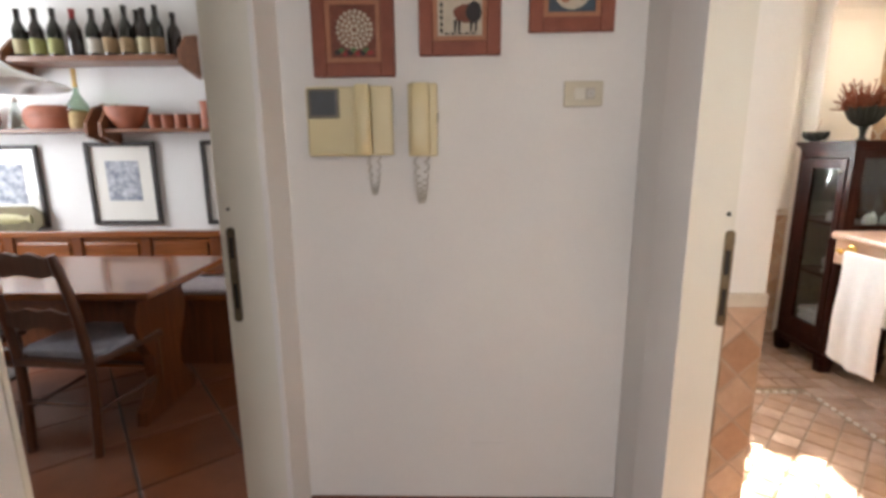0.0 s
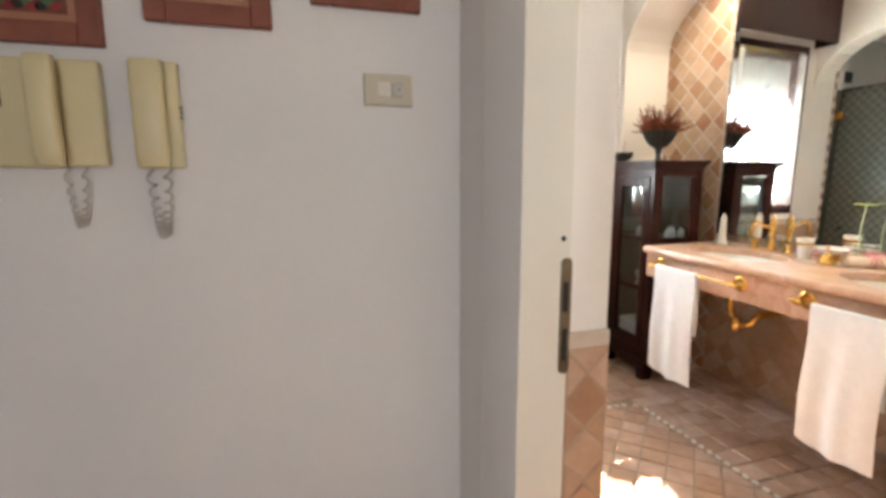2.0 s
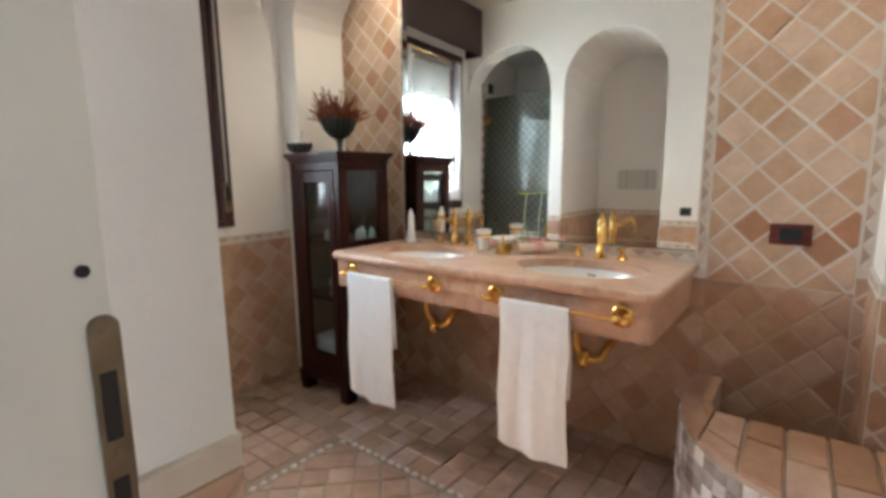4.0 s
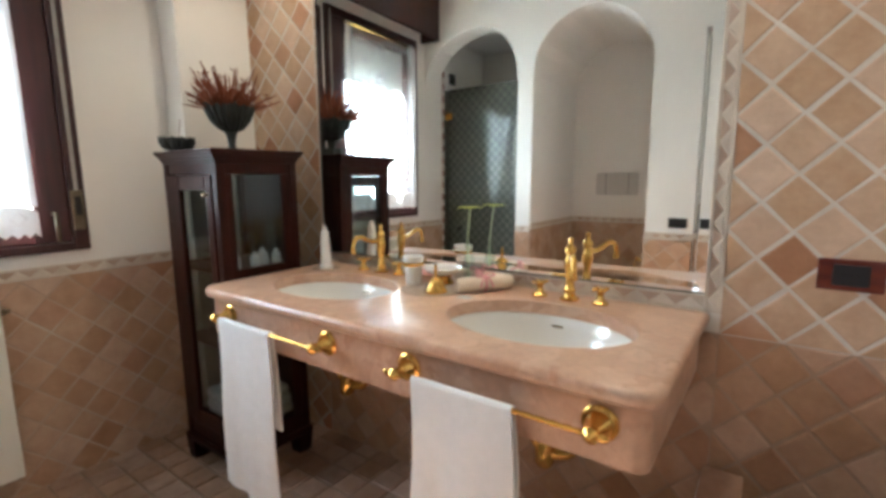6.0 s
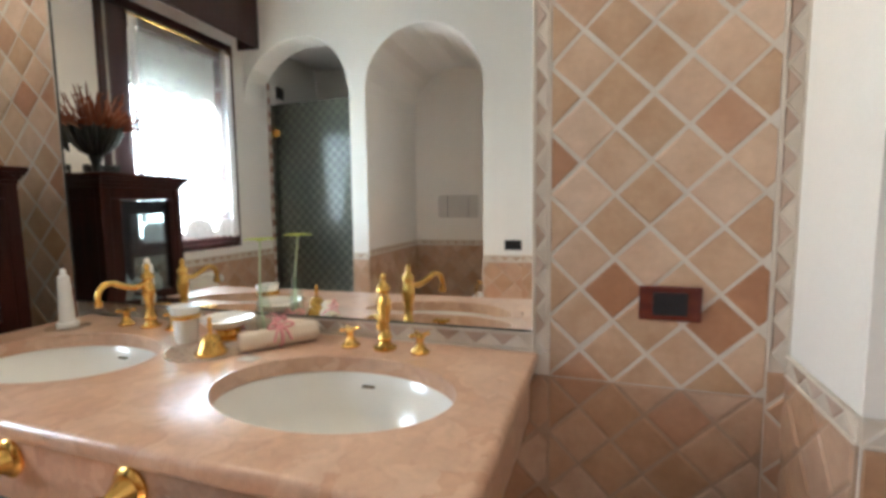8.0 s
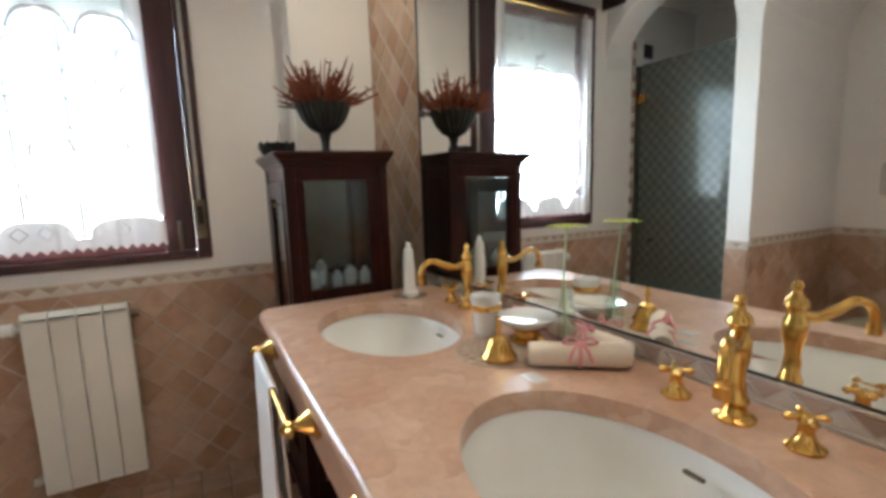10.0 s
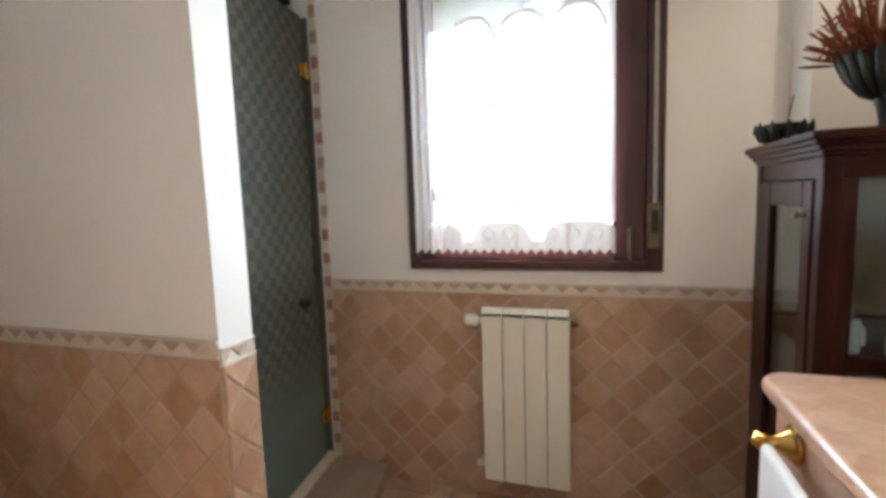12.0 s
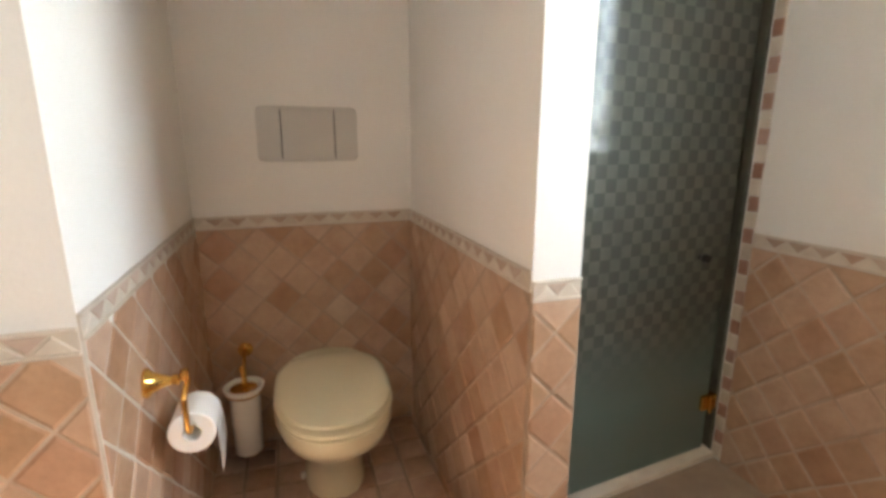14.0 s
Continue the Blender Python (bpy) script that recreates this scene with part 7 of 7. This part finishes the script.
def frieze(parent, origin, u, v, L, H=0.045, step=0.07, proud=0.006):
    """A band of cream and rose triangles with thin rims."""
    u, v, o = Vector(u), Vector(v), Vector(origin)
    n = u.cross(v)
    m = Matrix((u, v, n)).transposed().to_4x4()
    m.translation = o
    slab = box(0, 0, 0, L, H, 0.004)
    for y0, y1 in ((0, 0.005), (H - 0.006, H)):
        box(0.0, y0, 0.0, L, y1, proud + 0.003, 0.0015, 1, bm=slab)
    bmesh.ops.transform(slab, matrix=m, verts=slab.verts)
    part("frieze_band", slab, CREAM_TILE, parent)
    count = max(1, round(L / step))
    st = L / count
    for key, poly, material in (("up", [(-st / 2 + 0.003, 0.007), (st / 2 - 0.003, 0.007), (0, H - 0.009)], CREAM_TILE), ("down", [(-st / 2 + 0.004, H - 0.008), (0, 0.010), (st / 2 - 0.004, H - 0.008)], ROSE_TILE)):
        me = slab_mesh("frieze_tile", poly, proud, 0.003, material)
        for i in range(count):
            x = st * (i + 0.5) if key == "up" else st * i
            if key == "down" and i == 0:
                continue
            ob = new("frieze_tile", me)
            ob.parent = parent
            ob.matrix_basis = m @ Matrix.Translation((x, 0, 0.001))


def block_column(parent, origin, u, v, H, W=0.034, step=0.052):
    """An upright row of alternating rose and cream blocks, a little uneven."""
    u, v = Vector(u), Vector(v)
    m = Matrix((u, v, u.cross(v))).transposed().to_4x4()
    m.translation = Vector(origin)
    slab = box(-W / 2, 0, 0, W / 2, H, 0.004)
    bmesh.ops.transform(slab, matrix=m, verts=slab.verts)
    part("mortar", slab, GROUT, parent)
    rnd = random.Random(27)
    hw, hh = W / 2 - 0.001, step / 2 - 0.002
    kinds = [slab_mesh("column_block", [(-hw, -hh), (hw, -hh), (hw, hh), (-hw, hh)], 0.008, 0.003, material) for material in (CREAM_TILE, COLUMN_ROSE)]
    for k in range(int(H / step)):
        ob = new("column_block", kinds[k % 2])
        ob.parent = parent
        ob.matrix_basis = m @ Matrix.Translation((rnd.uniform(-0.0015, 0.0015), step * (k + 0.5), 0.001)) @ Matrix.Rotation(rnd.uniform(-0.05, 0.05), 4, "Z")


X, Y, Z = Vector((1, 0, 0)), Vector((0, 1, 0)), Vector((0, 0, 1))
FZ = WAIN
# north wall dado
panel(wall_north, (1.165, NY, 0), X, Z, 2.86 - 1.165, FZ, seed=2, pitch=0.102, bed=GROUT_WORN, shift=(0.376, 0.483))
frieze(wall_north, (1.165, NY, FZ), X, Z, 2.86 - 1.165)
block_column(wall_north, (1.146, NY, 0.075), X, Z, 2.1)
# toilet niche
NZ = FZ + 0.020
panel(wall_niches, (WX, NICHE[1], 0), -X, Z, WX - NICHE[0], NZ, seed=3, bed=GROUT, shift=(0.05, 0.01))
frieze(wall_niches, (WX, NICHE[1], NZ), -X, Z, WX - NICHE[0])
# tan grout here and on the back puts the niche's shade into the joints
panel(wall_niches, (NICHE[0], NICHE[2], 0), X, Z, WX - NICHE[0], NZ, seed=4, bed=GROUT_TAN, shift=(0.02, 0.05))
frieze(wall_niches, (NICHE[0], NICHE[2], NZ), X, Z, WX - NICHE[0])
panel(wall_niche_back, (NICHE[0], NICHE[1], 0), Y, Z, NICHE[2] - NICHE[1], NZ, seed=5, bed=GROUT_TAN, shift=(0.0, 0.03))
frieze(wall_niche_back, (NICHE[0], NICHE[1], NZ), Y, Z, NICHE[2] - NICHE[1])
panel(wall_niches, (WX, NICHE[2], 0), Y, Z, SHOWER_Y - NICHE[2], FZ, seed=6, bed=GROUT_TAN, shift=(0.057, 0.0))
frieze(wall_niches, (WX, NICHE[2], FZ), Y, Z, SHOWER_Y - NICHE[2], step=0.058)
panel(wall_niches, (WX, SHOWER_Y, 0), -X, Z, 0.22, FZ, seed=16, bed=GROUT_TAN, shift=(0.057, 0.0))
# west wall between door and niche, and the reveal of the door
panel(wall_west, (WX, 1.69, 0), Y, Z, NICHE[1] - 1.69, FZ, seed=7, bed=GROUT_WORN, shift=(0.01, 0.02))
frieze(wall_west, (WX, 1.69, FZ), Y, Z, NICHE[1] - 1.69)
panel(wall_west, (1.3125, 1.684, 0), X, Z, WX - 1.312, FZ + 0.012, seed=8, bed=GROUT_TAN, shift=(0.057, 0.02))
part("cap_stone", box(1.3125, 1.674, FZ + 0.013, WX - 0.001, 1.6895, FZ + 0.050, 0.002), CREAM_TILE, wall_west)
# alcove back
panel(wall_east, (EX, AL[1], 0), -Y, Z, AL[1] - 3.055, 2.50, seed=9, material=TILE_MIXED, joint=0.008, thick=0.0058, shift=(0.05, 0.03))
frieze(wall_east, (EX, 3.012, 0.90), Z, Y, 1.55, H=0.045)
# below the counter, darker tile and tan grout carry painted shade
panel(wall_east, (EX, 3.055, 0), -Y, Z, 3.055 - 1.46, 0.80, seed=10, bed=GROUT_TAN, shift=(0.02, 0.03))
panel(wall_east, (EX, 1.46, 0), -Y, Z, 1.46 - 1.022, 0.80, seed=11, bed=GROUT_TAN, shift=(0.21, 1.367))
panel(wall_east, (EX, 1.46, 0.80), -Y, Z, 1.46 - 1.022, 1.70, seed=18, material=TILE_MIXED, joint=0.008, thick=0.0058, shift=(0.21, 0.567))
frieze(wall_east, (EX, 1.46, 0.855), Z, Y, 1.60, H=0.040)
frieze(wall_east, (EX, 3.05, 0.857), -Y, Z, 3.05 - 1.50, H=0.044)
frieze(wall_east, (EX, 0.980, 0.86), Z, Y, 1.50, H=0.042)
panel(wall_east, (EX, 1.022, 0), -Y, Z, 0.04, 0.86, seed=17)
# south pier and wall
panel(wall_arch, (EX, AL[0], 0), -X, Z, EX - 2.925, FZ, seed=12, bed=GROUT_TAN, shift=(0.03, 0.04))
frieze(wall_arch, (EX, AL[0], FZ), -X, Z, EX - 2.925)
panel(wall_arch, (2.925, AL[0], 0), -Y, Z, AL[0] - SY, FZ, seed=13, shift=(0.088, 0.03))
frieze(wall_arch, (2.925, AL[0], FZ), -Y, Z, AL[0] - SY, step=0.058)
panel(wall_south, (2.92, SY, 0), -X, Z, 2.92 - 1.43, FZ, seed=14, bed=GROUT_TAN, shift=(0.03, 0.03))
frieze(wall_south, (2.92, SY, FZ), -X, Z, 2.92 - 1.43)

# bathroom floor: a diagonal field inside a pebble border, straight courses outside
FIELD = (1.60, 0.98, 2.455, 2.775)
panel(floor, (FIELD[0], FIELD[1], -0.008), X, Y, FIELD[2] - FIELD[0], FIELD[3] - FIELD[1], pitch=0.108, angle=45, joint=0.007, thick=0.010, material=TILE_FLOOR, bed=None, seed=21, uneven=0.001)
panel(floor, (0.44, 0.81, -0.008), X, Y, EX - 0.44, NY - 0.81, pitch=0.110, angle=0, joint=0.008, thick=0.010, material=TILE_FLOOR, bed=None, holes=((FIELD[0] - 0.46 - 0.02, 0.13, FIELD[2] - 0.44 + 0.05, FIELD[3] - 0.81 + 0.05), (0.0, 0.0, 0.95, 1.155), (0.0, 2.05, 0.78, 2.9), (2.2, 0.0, 2.8, 0.55)), seed=22, uneven=0.001)
pebble = slab_mesh("border_stone", [(0.017 * math.cos(a), 0.011 * math.sin(a)) for a in (0.3, 1.2, 2.2, 3.2, 4.2, 5.4)], 0.011, 0.004, CREAM_TILE)
rnd = random.Random(5)
line = [(FIELD[0] + 0.0, FIELD[3] + 0.025 + 0.0), (FIELD[2] - 0.06, FIELD[3] + 0.022), (FIELD[2] + 0.0, FIELD[3] + 0.0), (FIELD[2] + 0.022, FIELD[3] - 0.06), (FIELD[2] + 0.03, FIELD[1])]
for p, q in zip(line, line[1:]):
    count = max(1, int(math.dist(p, q) / 0.045))
    for k in range(count):
        t = k / count
        ob = new("border_stone", pebble)
        ob.parent = floor
        ob.matrix_basis = Matrix.Translation((p[0] + t * (q[0] - p[0]), p[1] + t * (q[1] - p[1]), -0.006)) @ Matrix.Rotation(math.atan2(q[1] - p[1], q[0] - p[0]) + rnd.uniform(-0.3, 0.3), 4, "Z")
# kitchen floor: large terracotta squares laid on the slant
TERRA = mat("terracotta_floor", (0.216, 0.078, 0.039), (0.150, 0.051, 0.025), rough=0.3, scale=4, bump=0.1, bscale=40, rand=0.14)
panel(kitchen_floor, (-2.2, 1.0, -0.008), X, Y, 2.05, 2.5, pitch=0.40, angle=40, joint=0.012, thick=0.009, material=TERRA, bed=None, seed=31, uneven=0.0003)
